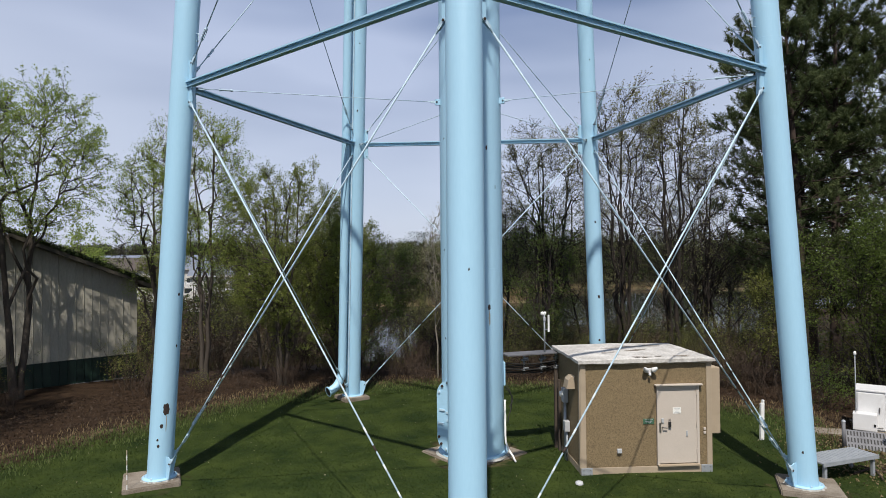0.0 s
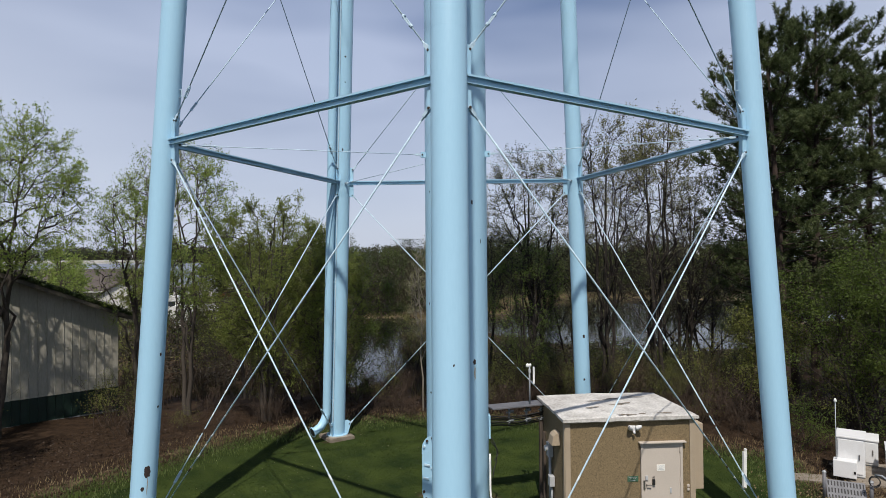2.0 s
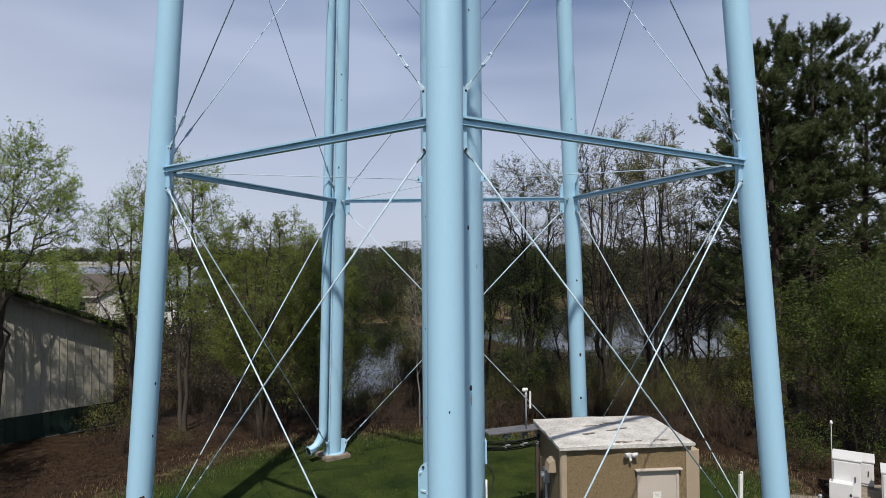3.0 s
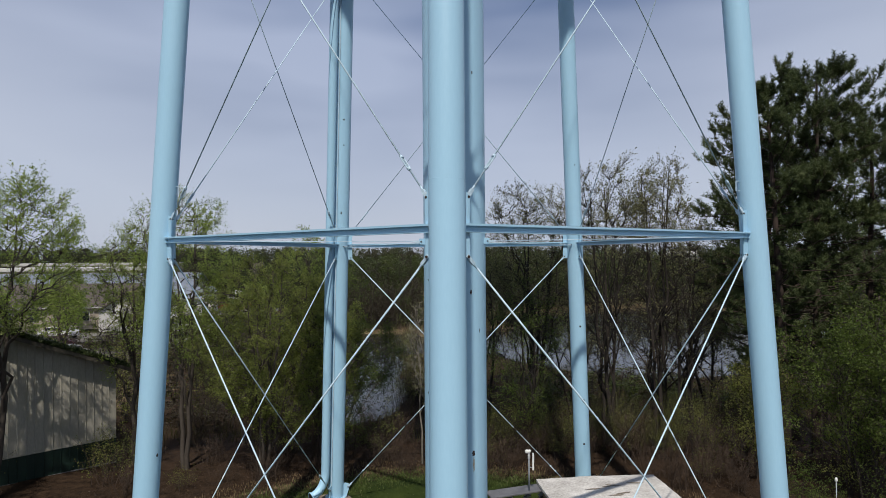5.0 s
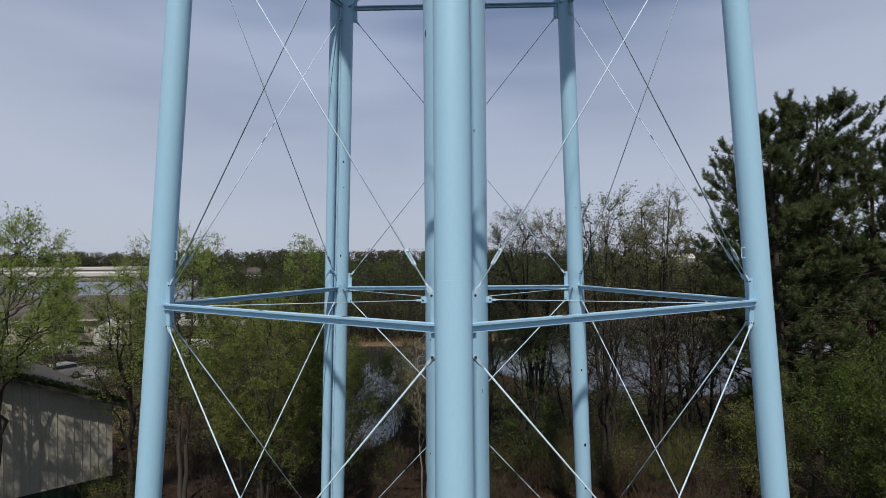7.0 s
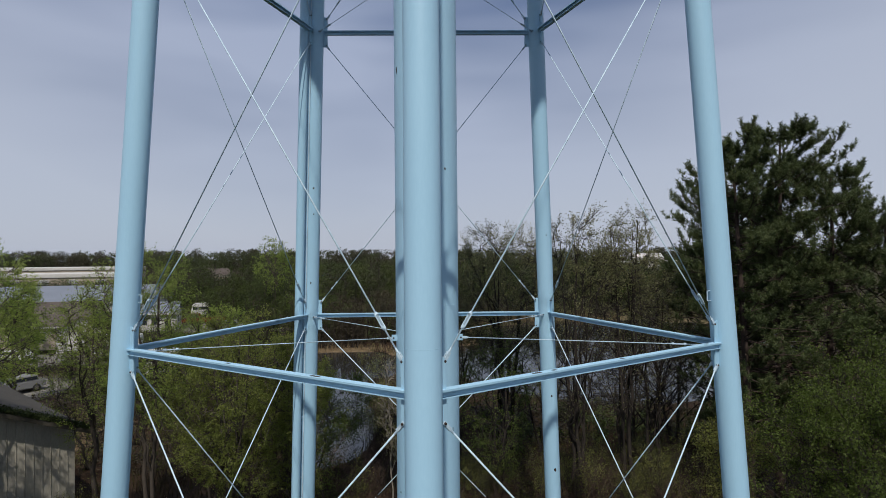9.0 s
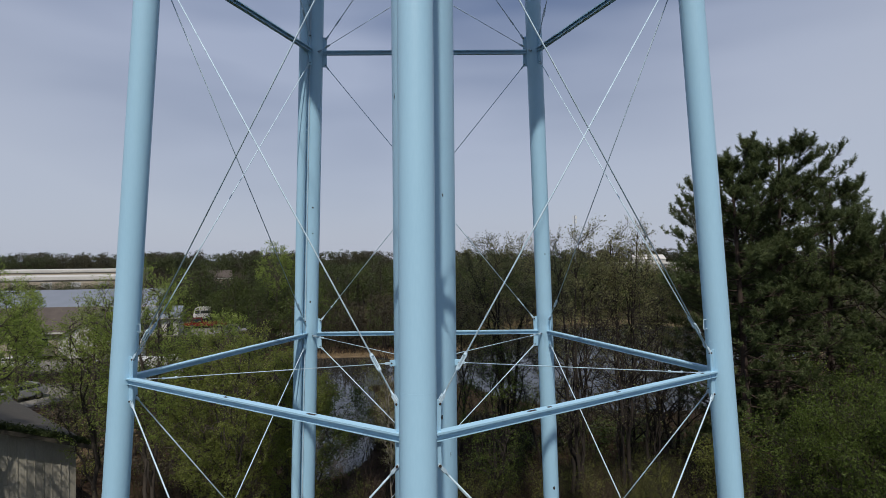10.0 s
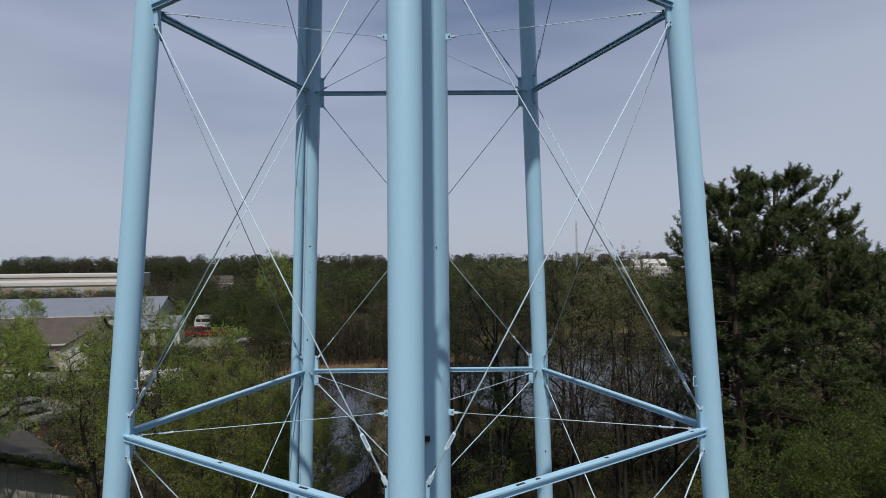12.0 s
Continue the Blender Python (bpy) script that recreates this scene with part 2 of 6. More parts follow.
def ground_material():
    """Lawn, dry litter and bare soil, by the cover that the ground carries, broken up by noise."""
    m = bpy.data.materials.new("lawn_litter_and_soil")
    m.use_nodes = True
    n, l = m.node_tree.nodes, m.node_tree.links
    b = n["Principled BSDF"]
    b.inputs["Roughness"].default_value, b.inputs["Specular IOR Level"].default_value = 0.95, 0.1
    att, geo = n.new("ShaderNodeAttribute"), n.new("ShaderNodeNewGeometry")
    att.attribute_name = "cover"
    sep = n.new("ShaderNodeSeparateColor")
    l.new(att.outputs["Color"], sep.inputs["Color"])

    def tex(scale, a, c, detail=5):
        t, r = n.new("ShaderNodeTexNoise"), n.new("ShaderNodeValToRGB")
        t.inputs["Scale"].default_value, t.inputs["Detail"].default_value, t.inputs["Roughness"].default_value = scale, detail, 0.65
        r.color_ramp.elements[0].position, r.color_ramp.elements[1].position = 0.32, 0.68
        r.color_ramp.elements[0].color, r.color_ramp.elements[1].color = (*a, 1), (*c, 1)
        l.new(geo.outputs["Position"], t.inputs["Vector"])
        l.new(t.outputs["Fac"], r.inputs["Fac"])
        return t, r

    lawn = tex(0.9, (0.0095, 0.0195, 0.0040), (0.038, 0.053, 0.0105), 14)[1]
    litter = tex(3.0, (0.011, 0.0065, 0.004), (0.042, 0.026, 0.0155), 10)[1]
    dry = tex(2.0, (0.07, 0.05, 0.03), (0.19, 0.14, 0.082), 8)[1]
    gravel = tex(4.0, (0.10, 0.095, 0.085), (0.20, 0.19, 0.17), 8)[1]
    edge, _ = tex(1.6, (0, 0, 0), (1, 1, 1), 7)

    def blend(low, high, weight):
        off = n.new("ShaderNodeMath")
        off.operation = "MULTIPLY_ADD"
        off.inputs[1].default_value, off.inputs[2].default_value = 1.3, -0.65
        l.new(edge.outputs["Fac"], off.inputs[0])
        add = n.new("ShaderNodeMath")
        l.new(off.outputs[0], add.inputs[0])
        l.new(weight, add.inputs[1])
        rng = n.new("ShaderNodeMapRange")
        rng.inputs["From Min"].default_value, rng.inputs["From Max"].default_value = 0.38, 0.62
        l.new(add.outputs[0], rng.inputs["Value"])
        mx = n.new("ShaderNodeMixRGB")
        l.new(rng.outputs["Result"], mx.inputs[0])
        l.new(low, mx.inputs[1])
        l.new(high, mx.inputs[2])
        return mx.outputs["Color"]

    c = blend(litter.outputs["Color"], dry.outputs["Color"], sep.outputs["Green"])
    c = blend(c, lawn.outputs["Color"], sep.outputs["Red"])
    c = blend(c, gravel.outputs["Color"], sep.outputs["Blue"])
    l.new(c, b.inputs["Base Color"])
    bt = n.new("ShaderNodeTexNoise")
    bt.inputs["Scale"].default_value, bt.inputs["Detail"].default_value = 14, 6
    l.new(geo.outputs["Position"], bt.inputs["Vector"])
    bp = n.new("ShaderNodeBump")
    bp.inputs["Strength"].default_value, bp.inputs["Distance"].default_value = 0.7, 0.06
    l.new(bt.outputs["Fac"], bp.inputs["Height"])
    l.new(bp.outputs["Normal"], b.inputs["Normal"])
    return m


GROUND = ground_material()
WATER = bpy.data.materials.new("still_pond_water")
WATER.use_nodes = True
wb = WATER.node_tree.nodes["Principled BSDF"]
wb.inputs["Base Color"].default_value, wb.inputs["Roughness"].default_value, wb.inputs["IOR"].default_value = (0.018, 0.018, 0.017, 1), 0.05, 1.33
wt, wbp = WATER.node_tree.nodes.new("ShaderNodeTexNoise"), WATER.node_tree.nodes.new("ShaderNodeBump")
wt.inputs["Scale"].default_value, wbp.inputs["Strength"].default_value, wbp.inputs["Distance"].default_value = 2.5, 0.05, 0.05
WATER.node_tree.links.new(wt.outputs["Fac"], wbp.inputs["Height"])
WATER.node_tree.links.new(wbp.outputs["Normal"], wb.inputs["Normal"])


# ---- building blocks ----
def mesh_ob(name, me, material, parent=None, label="", smooth=False):
    me.materials.append(material) if not me.materials else None
    if smooth:
        me.polygons.foreach_set("use_smooth", [True] * len(me.polygons))
    ob = new(name, me)
    ob.parent = parent
    return tagged(ob, label)


def part(name, bm, material, parent, label="", smooth=False):
    """Links a bmesh as one mesh object under a thing or a part."""
    me = bpy.data.meshes.new(name)
    bm.to_mesh(me)
    bm.free()
    return mesh_ob(name, me, material, parent, label, smooth)


def empty(name, label, category, m=None, group="", kind=""):
    ob = new(name)
    if m is not None:
        ob.matrix_basis = m
    return tagged(ob, label, category, group, kind)


def box(bm, c, s, rz=0.0, bevel=0.0, m=None):
    """A box of size s round c, turned by rz degrees, with softened edges."""
    tm = Matrix.Translation(c) @ pose(0, 0, 0, 0, 0, rz) @ Matrix.Diagonal((*s, 1))
    made = bmesh.ops.create_cube(bm, size=1, matrix=(m @ tm) if m else tm)["verts"]
    if bevel:
        edges = list({e for v in made for e in v.link_edges})
        bmesh.ops.bevel(bm, geom=edges, offset=bevel, segments=2, affect="EDGES", profile=0.6)
    return bm


def boxed(*args, **kw):
    return box(bmesh.new(), *args, **kw)


def tube(bm, a, b, r, r2=None, n=12, caps=True):
    """A round bar from a to b."""
    a, b = Vector(a), Vector(b)
    d = b - a
    m = Matrix.Translation((a + b) / 2) @ d.to_track_quat("Z", "Y").to_matrix().to_4x4()
    bmesh.ops.create_cone(bm, cap_ends=caps, segments=n, radius1=r, radius2=r if r2 is None else r2, depth=d.length, matrix=m)
    return bm


def pipe(bm, pts, r, n=8):
    """A bent round bar through the points, one skin."""
    pts = [Vector(p) for p in pts]
    rings, side = [], None
    for i, p in enumerate(pts):
        d = (pts[min(i + 1, len(pts) - 1)] - pts[max(i - 1, 0)]).normalized()
        if side is None:
            side = d.orthogonal().normalized()
        side = (side - d * side.dot(d)).normalized()
        up = d.cross(side)
        rings.append([bm.verts.new(p + (side * math.cos(k * math.tau / n) + up * math.sin(k * math.tau / n)) * r) for k in range(n)])
    for a, b in zip(rings, rings[1:]):
        for k in range(n):
            bm.faces.new((a[k], a[(k + 1) % n], b[(k + 1) % n], b[k]))
    bm.faces.new(rings[0][::-1])
    bm.faces.new(rings[-1])
    return bm


def prism(bm, outline, depth, m=None):
    """An outline in the xy plane given thickness along z."""
    m = m or Matrix()
    lo = [bm.verts.new(m @ Vector((x, y, -depth / 2))) for x, y in outline]
    hi = [bm.verts.new(m @ Vector((x, y, depth / 2))) for x, y in outline]
    bm.faces.new(lo[::-1])
    bm.faces.new(hi)
    k = len(outline)
    for i in range(k):
        bm.faces.new((lo[i], lo[(i + 1) % k], hi[(i + 1) % k], hi[i]))
    return bm


def lathe(bm, profile, n=48, m=None):
    """A round body from (radius, height) pairs."""
    m = m or Matrix()
    rings = [[bm.verts.new(m @ Vector((max(r, 1e-4) * math.cos(i * math.tau / n), max(r, 1e-4) * math.sin(i * math.tau / n), z))) for i in range(n)] for r, z in profile]
    for a, b in zip(rings, rings[1:]):
        for i in range(n):
            bm.faces.new((a[i], a[(i + 1) % n], b[(i + 1) % n], b[i]))
    return bm


def from_arrays(name, verts, faces_n, tris=None):
    """A mesh from vertices and faces of one size, and triangles besides, as numpy arrays."""
    me = bpy.data.meshes.new(name)
    f = np.asarray(faces_n, np.int32)
    me.vertices.add(len(verts))
    me.vertices.foreach_set("co", np.asarray(verts, np.float32).ravel())
    t = np.zeros((0, 3), np.int32) if tris is None else np.asarray(tris, np.int32)
    me.loops.add(f.size + t.size)
    me.loops.foreach_set("vertex_index", np.concatenate([f.ravel(), t.ravel()]))
    me.polygons.add(len(f) + len(t))
    me.polygons.foreach_set("loop_start", np.concatenate([np.arange(0, f.size, f.shape[1]), f.size + np.arange(0, t.size, 3)]).astype(np.int32))
    me.update(calc_edges=True)
    return me


# ---- ground and water ----
LAWN = [(-11.6, -6), (-11.6, 16.4), (-10.5, 18.6), (-9.1, 20.7), (-7.4, 23.3), (-6.2, 24.7), (-4.7, 25.6), (-2, 27), (1, 27.2), (4, 26.4), (7, 24.8), (9.5, 22.6), (11.4, 21.2), (10.7, 19.2), (10.9, 17.4), (12.2, 16.2), (15, 13), (14, -6)]
PONDS = [(-4.2, 49, 2.8, 9.0), (-4, 61, 2.2, 6), (-7, 76, 9, 10), (22, 74, 15, 20), (37, 97, 24, 23), (9, 78, 8, 11)]


def pond_depth(x, y):
    return np.min([((x - a) / rx) ** 2 + ((y - b) / ry) ** 2 for a, b, rx, ry in PONDS], axis=0) - 1


def ground_z(x, y):
    """Height of the ground: flat lawn, a fall to the pond behind it, level country beyond."""
    x, y = np.asarray(x, float), np.asarray(y, float)
    s = np.clip((y - 27) / 15, 0, 1)
    fall = -1.25 * s * s * (3 - 2 * s)
    west = np.clip((-16 - x) / 14, 0, 1)
    z = fall * (1 - 0.5 * west)
    z = z + 0.10 * np.sin(x * 0.35 + 1) * np.cos(y * 0.28) * np.clip((y - 26) / 6, 0, 1)
    d = pond_depth(x, y)
    z = np.where(d < 0.15, np.minimum(z, -1.25 - 1.1 * np.clip((0.15 - d) / 0.4, 0, 1)), z)
    near = np.clip(1 - np.abs(y - 18) / 60, 0, 1)
    return z + 0.02 * np.sin(x * 1.7) * np.sin(y * 1.3) * near


def poly_distance(x, y, poly):
    """Signed distance to a polygon, positive inside."""
    d, inside = np.full(x.shape, 1e9), np.zeros(x.shape, bool)
    for (ax, ay), (bx, by) in zip(poly, poly[1:] + poly[:1]):
        ex, ey = bx - ax, by - ay
        t = np.clip(((x - ax) * ex + (y - ay) * ey) / (ex * ex + ey * ey), 0, 1)
        d = np.minimum(d, np.hypot(x - ax - t * ex, y - ay - t * ey))
        inside ^= ((ay > y) != (by > y)) & (x < ex * (y - ay) / (ey if ey else 1e-9) + ax)
    return np.where(inside, d, -d)


def axis_steps(lo, hi, near_lo, near_hi, step, grow):
    out = list(np.arange(near_lo, near_hi, step))
    s, v = step, near_hi
    while v < hi:
        out.append(v)
        s *= grow
        v += s
    out.append(hi)
    s, v, left = step, near_lo, []
    while v > lo:
        s *= grow
        v -= s
        left.append(max(v, lo))
    return np.array(sorted(set(left)) + out)


gx = axis_steps(-3000, 3000, -22, 22, 0.5, 1.1)
gy = axis_steps(-1500, 4000, 6, 44, 0.5, 1.08)
GX, GY = np.meshgrid(gx, gy)
vx, vy = GX.ravel(), GY.ravel()
idx = np.arange(len(vx)).reshape(GX.shape)
quads = np.stack([idx[:-1, :-1], idx[:-1, 1:], idx[1:, 1:], idx[1:, :-1]], -1).reshape(-1, 4)
gme = from_arrays("ground", np.stack([vx, vy, ground_z(vx, vy)], -1), quads)
dist = poly_distance(vx, vy, LAWN)
red = np.clip(0.5 + dist * 0.45, 0, 1)
far_green = np.where((vy > 95) | (np.abs(vx) > 60), 0.45, 0.0)
red = np.maximum(red, far_green)
yard = np.exp(-(((vx + 42) / 22) ** 2 + ((vy - 88) / 30) ** 2))
red = np.maximum(red, 0.55 * yard)
bare = np.exp(-((np.hypot(vx - 0.98, vy - 18.04) - 1.15) / 0.4) ** 2)
for k in range(5):
    a = radians(-93.5 + 72 * k)
    bare = np.maximum(bare, 0.8 * np.exp(-((np.hypot(vx - 0.98 - 7.7 * math.cos(a), vy - 18.04 - 7.7 * math.sin(a)) - 0.75) / 0.3) ** 2))
red = red * (1 - 0.55 * bare)
pd = pond_depth(vx, vy)
grn = np.clip(0.52 - np.abs(dist + 0.7) * 0.5, 0, 1)
grn = np.maximum(grn, 0.7 * bare)
grn = np.maximum(grn, np.where((pd > 0) & (pd < 0.45) & (vy > 72), 0.95, 0))
grn = np.maximum(grn, 0.55 * np.exp(-(((vx - 12.5) / 1.8) ** 2 + ((vy - 18.5) / 2.6) ** 2)))
grn = np.maximum(grn, 0.7 * np.exp(-(((vx + 25) / 8) ** 2 + ((vy - 48) / 12) ** 2)))
blu = np.zeros_like(red)
for ax, ay, rx, ry in ((-42, 79, 10, 4.5), (-35, 62, 5, 6), (-31, 112, 13, 6), (-52, 80, 12, 4), (-66, 268, 22, 10)):
    blu = np.maximum(blu, np.clip(1.3 - 0.8 * np.hypot((vx - ax) / rx, (vy - ay) / ry), 0, 1))
cover = gme.color_attributes.new("cover", "FLOAT_COLOR", "POINT")
cover.data.foreach_set("color", np.stack([red, grn, blu, 0 * red + 1], -1).astype(np.float32).ravel())
ground = tagged(mesh_ob("ground", gme, GROUND, smooth=True), "mown green lawn running into brown leaf litter and scrub", "ground", kind="structure")
bm = bmesh.new()
bmesh.ops.create_grid(bm, x_segments=2, y_segments=2, size=1, matrix=Matrix.Translation((22, 88, -1.5)) @ Matrix.Diagonal((62, 52, 1, 1)))
tagged(part("water", bm, WATER, None), "still grey-blue pond water behind the trees", "pond", kind="structure")


def zg(x, y):
    return float(ground_z(x, y))


# ---- the water tower ----
CX, CY, TURN, R0, BATTER = 0.98, 18.04, -3.5, 7.70, 0.059
H1, H2, TOP = 9.33, 19.22, 33.0
LEG_R, RISER_R = 0.28, 0.82
tower = empty("water_tower", "light sky-blue five-legged steel water tower with rod bracing", "water tower")


def leg_at(k, z):
    a, r = radians(TURN - 90 + 72 * k), R0 - BATTER * z
    return Vector((CX + r * math.cos(a), CY + r * math.sin(a), z))


def toward(k, j, z):
    d = leg_at(j, z) - leg_at(k, z)
    return Vector((d.x, d.y, 0)).normalized()


def along(a, b, up=Vector((0, 0, 1))):
    """A frame with z from a to b, y as near to up as it can be."""
    z = (b - a).normalized()
    x = up.cross(z).normalized()
    m = Matrix((x, z.cross(x), z)).transposed().to_4x4()
    m.translation = (a + b) / 2
    return m


def rod_with_ends(name, a, b, r, parent, buckle=None, worn=()):
    """A brace rod with a forked clevis and pin at each end and a turnbuckle at buckle metres from a."""
    a, b = Vector(a), Vector(b)
    d = (b - a).normalized()
    rod = part(name, tube(bmesh.new(), a + d * 0.1, b - d * 0.1, r, n=10), ROD, parent, "", True)
    for p, q in ((a, d), (b, -d)):
        side = q.orthogonal().normalized()
        side = (Vector((0, 0, 1)).cross(q)).normalized()
        bm = bmesh.new()
        for s in (-1, 1):
            m = along(p - q * 0.03, p + q * 0.16)
            box(bm, (s * 0.018, 0, 0), (0.012, 0.055, 0.19), m=m)
        tube(bm, p + q * 0.12, p + q * 0.24, r * 1.6, r * 1.05, n=8)
        part("clevis", bm, ROD, rod)
        part("clevis_pin", tube(bmesh.new(), p - side * 0.04, p + side * 0.04, 0.022, n=8), RUST, rod, "dark rusty pin")
    for f in worn:
        p, q = a + d * f, a + d * (f + 0.05 + 0.11 * ((f * 7.3) % 1))
        part("worn_patch", tube(bmesh.new(), p, q, r + 0.0012, n=8), RUST if (f * 13.7) % 1 < 0.4 else BARE, rod, "worn patch of bare or chalky paint", True)
    if buckle:
        p, m = a + d * buckle, along(a + d * (buckle - 0.12), a + d * (buckle + 0.12))
        bm = bmesh.new()
        for s in (-1, 1):
            box(bm, (s * 0.034, 0, 0), (0.013, 0.022, 0.27), bevel=0.004, m=m)
            tube(bm, p + d * (s * 0.11), p + d * (s * 0.16), 0.036, 0.026, n=8)
        part("turnbuckle", bm, ROD, rod)
    return rod


def chip(leg_ob, k, z, ang, w, h, material=RUST, seed=0, radius=None, centre=None):
    """A flaked patch that follows the round of a leg, 3 mm proud, with a ragged outline."""
    rng = random.Random(seed)
    c, r = (leg_at(k, z) if centre is None else Vector(centre)), (radius or LEG_R) + 0.003
    bm = bmesh.new()
    n = 14
    mid = bm.verts.new(c + Vector((r * math.cos(ang), r * math.sin(ang), 0)))
    rim = []
    for i in range(n):
        t, q = i * math.tau / n, rng.uniform(0.7, 1.1)
        aa, dz = ang + q * w / 2 / r * math.cos(t), q * h / 2 * math.sin(t)
        cc = c if centre is not None else leg_at(k, z + dz)
        rim.append(bm.verts.new((cc.x + r * math.cos(aa), cc.y + r * math.sin(aa), z + dz)))
    for i in range(n):
        bm.faces.new((mid, rim[i], rim[(i + 1) % n]))
    part("flaked_patch", bm, material, leg_ob, "dark rusty patch of flaked paint")


def grout(x, y, inner, wide, top, foot, seed):
    """A ragged collar of grout round a base."""
    rng = random.Random(seed)
    bm, n = bmesh.new(), 44
    rows = []
    for i in range(n):
        a, q = i * math.tau / n, wide * rng.uniform(0.25, 1.0)
        rows.append([bm.verts.new((x + r * math.cos(a), y + r * math.sin(a), z)) for r, z in ((inner - 0.04, top), (inner + q * 0.6, top - 0.01 * rng.random()), (inner + q, foot))])
    for i in range(n):
        p, q = rows[i], rows[(i + 1) % n]
        for j in (0, 1):
            bm.faces.new((p[j], p[j + 1], q[j + 1], q[j]))
    return bm


legs = []
for k in range(5):
    foot, head = leg_at(k, 0.10), leg_at(k, TOP)
    bm = bmesh.new()
    m = along(foot, head, Vector((0, 1, 0)))
    length = (head - foot).length
    lathe(bm, [(LEG_R, -length / 2 + length * i / 24) for i in range(25)], 48, m)
    leg = part("leg", bm, PAINT, tower, "", True)
    legs.append(leg)
    for z in (10.05, 19.9):
        c = leg_at(k, z)
        part("weld_seam", lathe(bmesh.new(), [(LEG_R, -0.006), (LEG_R + 0.0015, -0.003), (LEG_R + 0.0015, 0.003), (LEG_R, 0.006)], 48, Matrix.Translation(c)), PAINT, leg, "", True)
    bm = bmesh.new()
    lathe(bm, [(LEG_R, 0.165), (LEG_R + 0.10, 0.16), (LEG_R + 0.10, 0.135), (LEG_R, 0.13)], 40, Matrix.Translation((foot.x, foot.y, 0)))
    part("base_plate", bm, PAINT, leg, "", True)
    part("grout_bed", grout(foot.x, foot.y, LEG_R + 0.08, 0.075, 0.146, 0.112, k), GROUT, leg, "ragged pale grout bed")
    for i in range(6):
        a = i * math.tau / 6 + 0.4
        part("anchor_bolt", tube(bmesh.new(), (foot.x + 0.335 * math.cos(a), foot.y + 0.335 * math.sin(a), 0.15), (foot.x + 0.335 * math.cos(a), foot.y + 0.335 * math.sin(a), 0.205), 0.02, n=6), ROD, leg)
    for j in ((k + 1) % 5, (k - 1) % 5):
        d0 = toward(k, j, 0)
        # base gusset
        p = leg_at(k, 0.5) + d0 * (LEG_R + 0.06)
        m = Matrix((d0, Vector((0, 0, 1)), d0.cross(Vector((0, 0, 1))))).transposed().to_4x4()
        m.translation = p
        part("gusset_plate", prism(bmesh.new(), [(-0.12, -0.34), (0.05, -0.34), (0.16, 0.02), (0.13, 0.12), (0.02, 0.16), (-0.12, 0.14)], 0.02, m), PAINT, leg)
        for h in (H1, H2):
            d1 = toward(k, j, h)
            m = Matrix((d1, Vector((0, 0, 1)), d1.cross(Vector((0, 0, 1))))).transposed().to_4x4()
            m.translation = leg_at(k, h) + d1 * (LEG_R + 0.03)
            part("gusset_plate", prism(bmesh.new(), [(-0.09, -0.50), (0.07, -0.50), (0.11, -0.42), (0.10, -0.1), (0.10, 0.1), (0.11, 0.46), (0.06, 0.55), (-0.09, 0.56)], 0.025, m), PAINT, leg)

# flaked spots
for k, z, ang, w, h in ((4, 1.75, -0.95, 0.17, 0.29), (4, 1.38, -1.25, 0.09, 0.10), (4, 1.06, -1.5, 0.05, 0.06), (4, 0.92, -1.4, 0.06, 0.08), (4, 4.4, -0.45, 0.06, 0.1), (4, 3.2, -0.4, 0.05, 0.08),
                        (2, 3.75, -1.4, 0.09, 0.14), (2, 6.4, -1.5, 0.07, 0.09), (2, 2.2, -1.55, 0.08, 0.1), (1, 0.9, -2.0, 0.05, 0.07), (3, 13.8, -1.35, 0.06, 0.08), (3, 10.5, -1.45, 0.05, 0.1),
                        (3, 12.9, -1.3, 0.04, 0.05), (0, 5.04, -1.45, 0.025, 0.05), (2, 12.1, -1.45, 0.04, 0.06)):
    chip(legs[k], k, z, ang, w, h, RUST, int(z * 100))
chip(legs[4], 4, 1.42, -0.9, 0.022, 0.4, RUN, 5)

riser = part("riser", lathe(bmesh.new(), [(RISER_R, 0.06), *[(RISER_R, z) for z in np.arange(0.5, 30.5, 0.6)]], 96, Matrix.Translation((CX, CY, 0))), PAINT, tower, "wide sky-blue central riser pipe", True)
for z in (2.45, 4.9, 7.35, 10.15, 12.6, 15.05, 17.5, 20.0):
    part("weld_seam", lathe(bmesh.new(), [(RISER_R, -0.008), (RISER_R + 0.0015, -0.004), (RISER_R + 0.0015, 0.004), (RISER_R, 0.008)], 96, Matrix.Translation((CX, CY, z))), PAINT, riser, "", True)
part("base_ring", lathe(bmesh.new(), [(RISER_R, 0.12), (RISER_R + 0.10, 0.115), (RISER_R + 0.10, 0.07), (RISER_R, 0.06)], 72, Matrix.Translation((CX, CY, 0))), PAINT, riser, "", True)
part("grout_ring", grout(CX, CY, RISER_R + 0.11, 0.09, 0.085, 0.045, 77), GROUT, riser, "ragged pale grout bed")
for z, ang, w, h in ((3.92, -1.05, 0.09, 0.17), (1.9, -2.2, 0.06, 0.12), (13.6, -1.0, 0.05, 0.09), (16.2, -2.75, 0.06, 0.2), (8.0, -1.1, 0.06, 0.14), (5.4, -2.65, 0.05, 0.07), (3.1, -2.6, 0.06, 0.08), (8.3, -2.6, 0.04, 0.07), (7.0, -0.75, 0.03, 0.12)):
    chip(riser, 0, z, ang, w, h, RUST, int(z * 77), RISER_R, (CX, CY, z))
chip(riser, 0, 3.65, -1.04, 0.06, 0.4, RUN, 3, RISER_R, (CX, CY, 3.65))

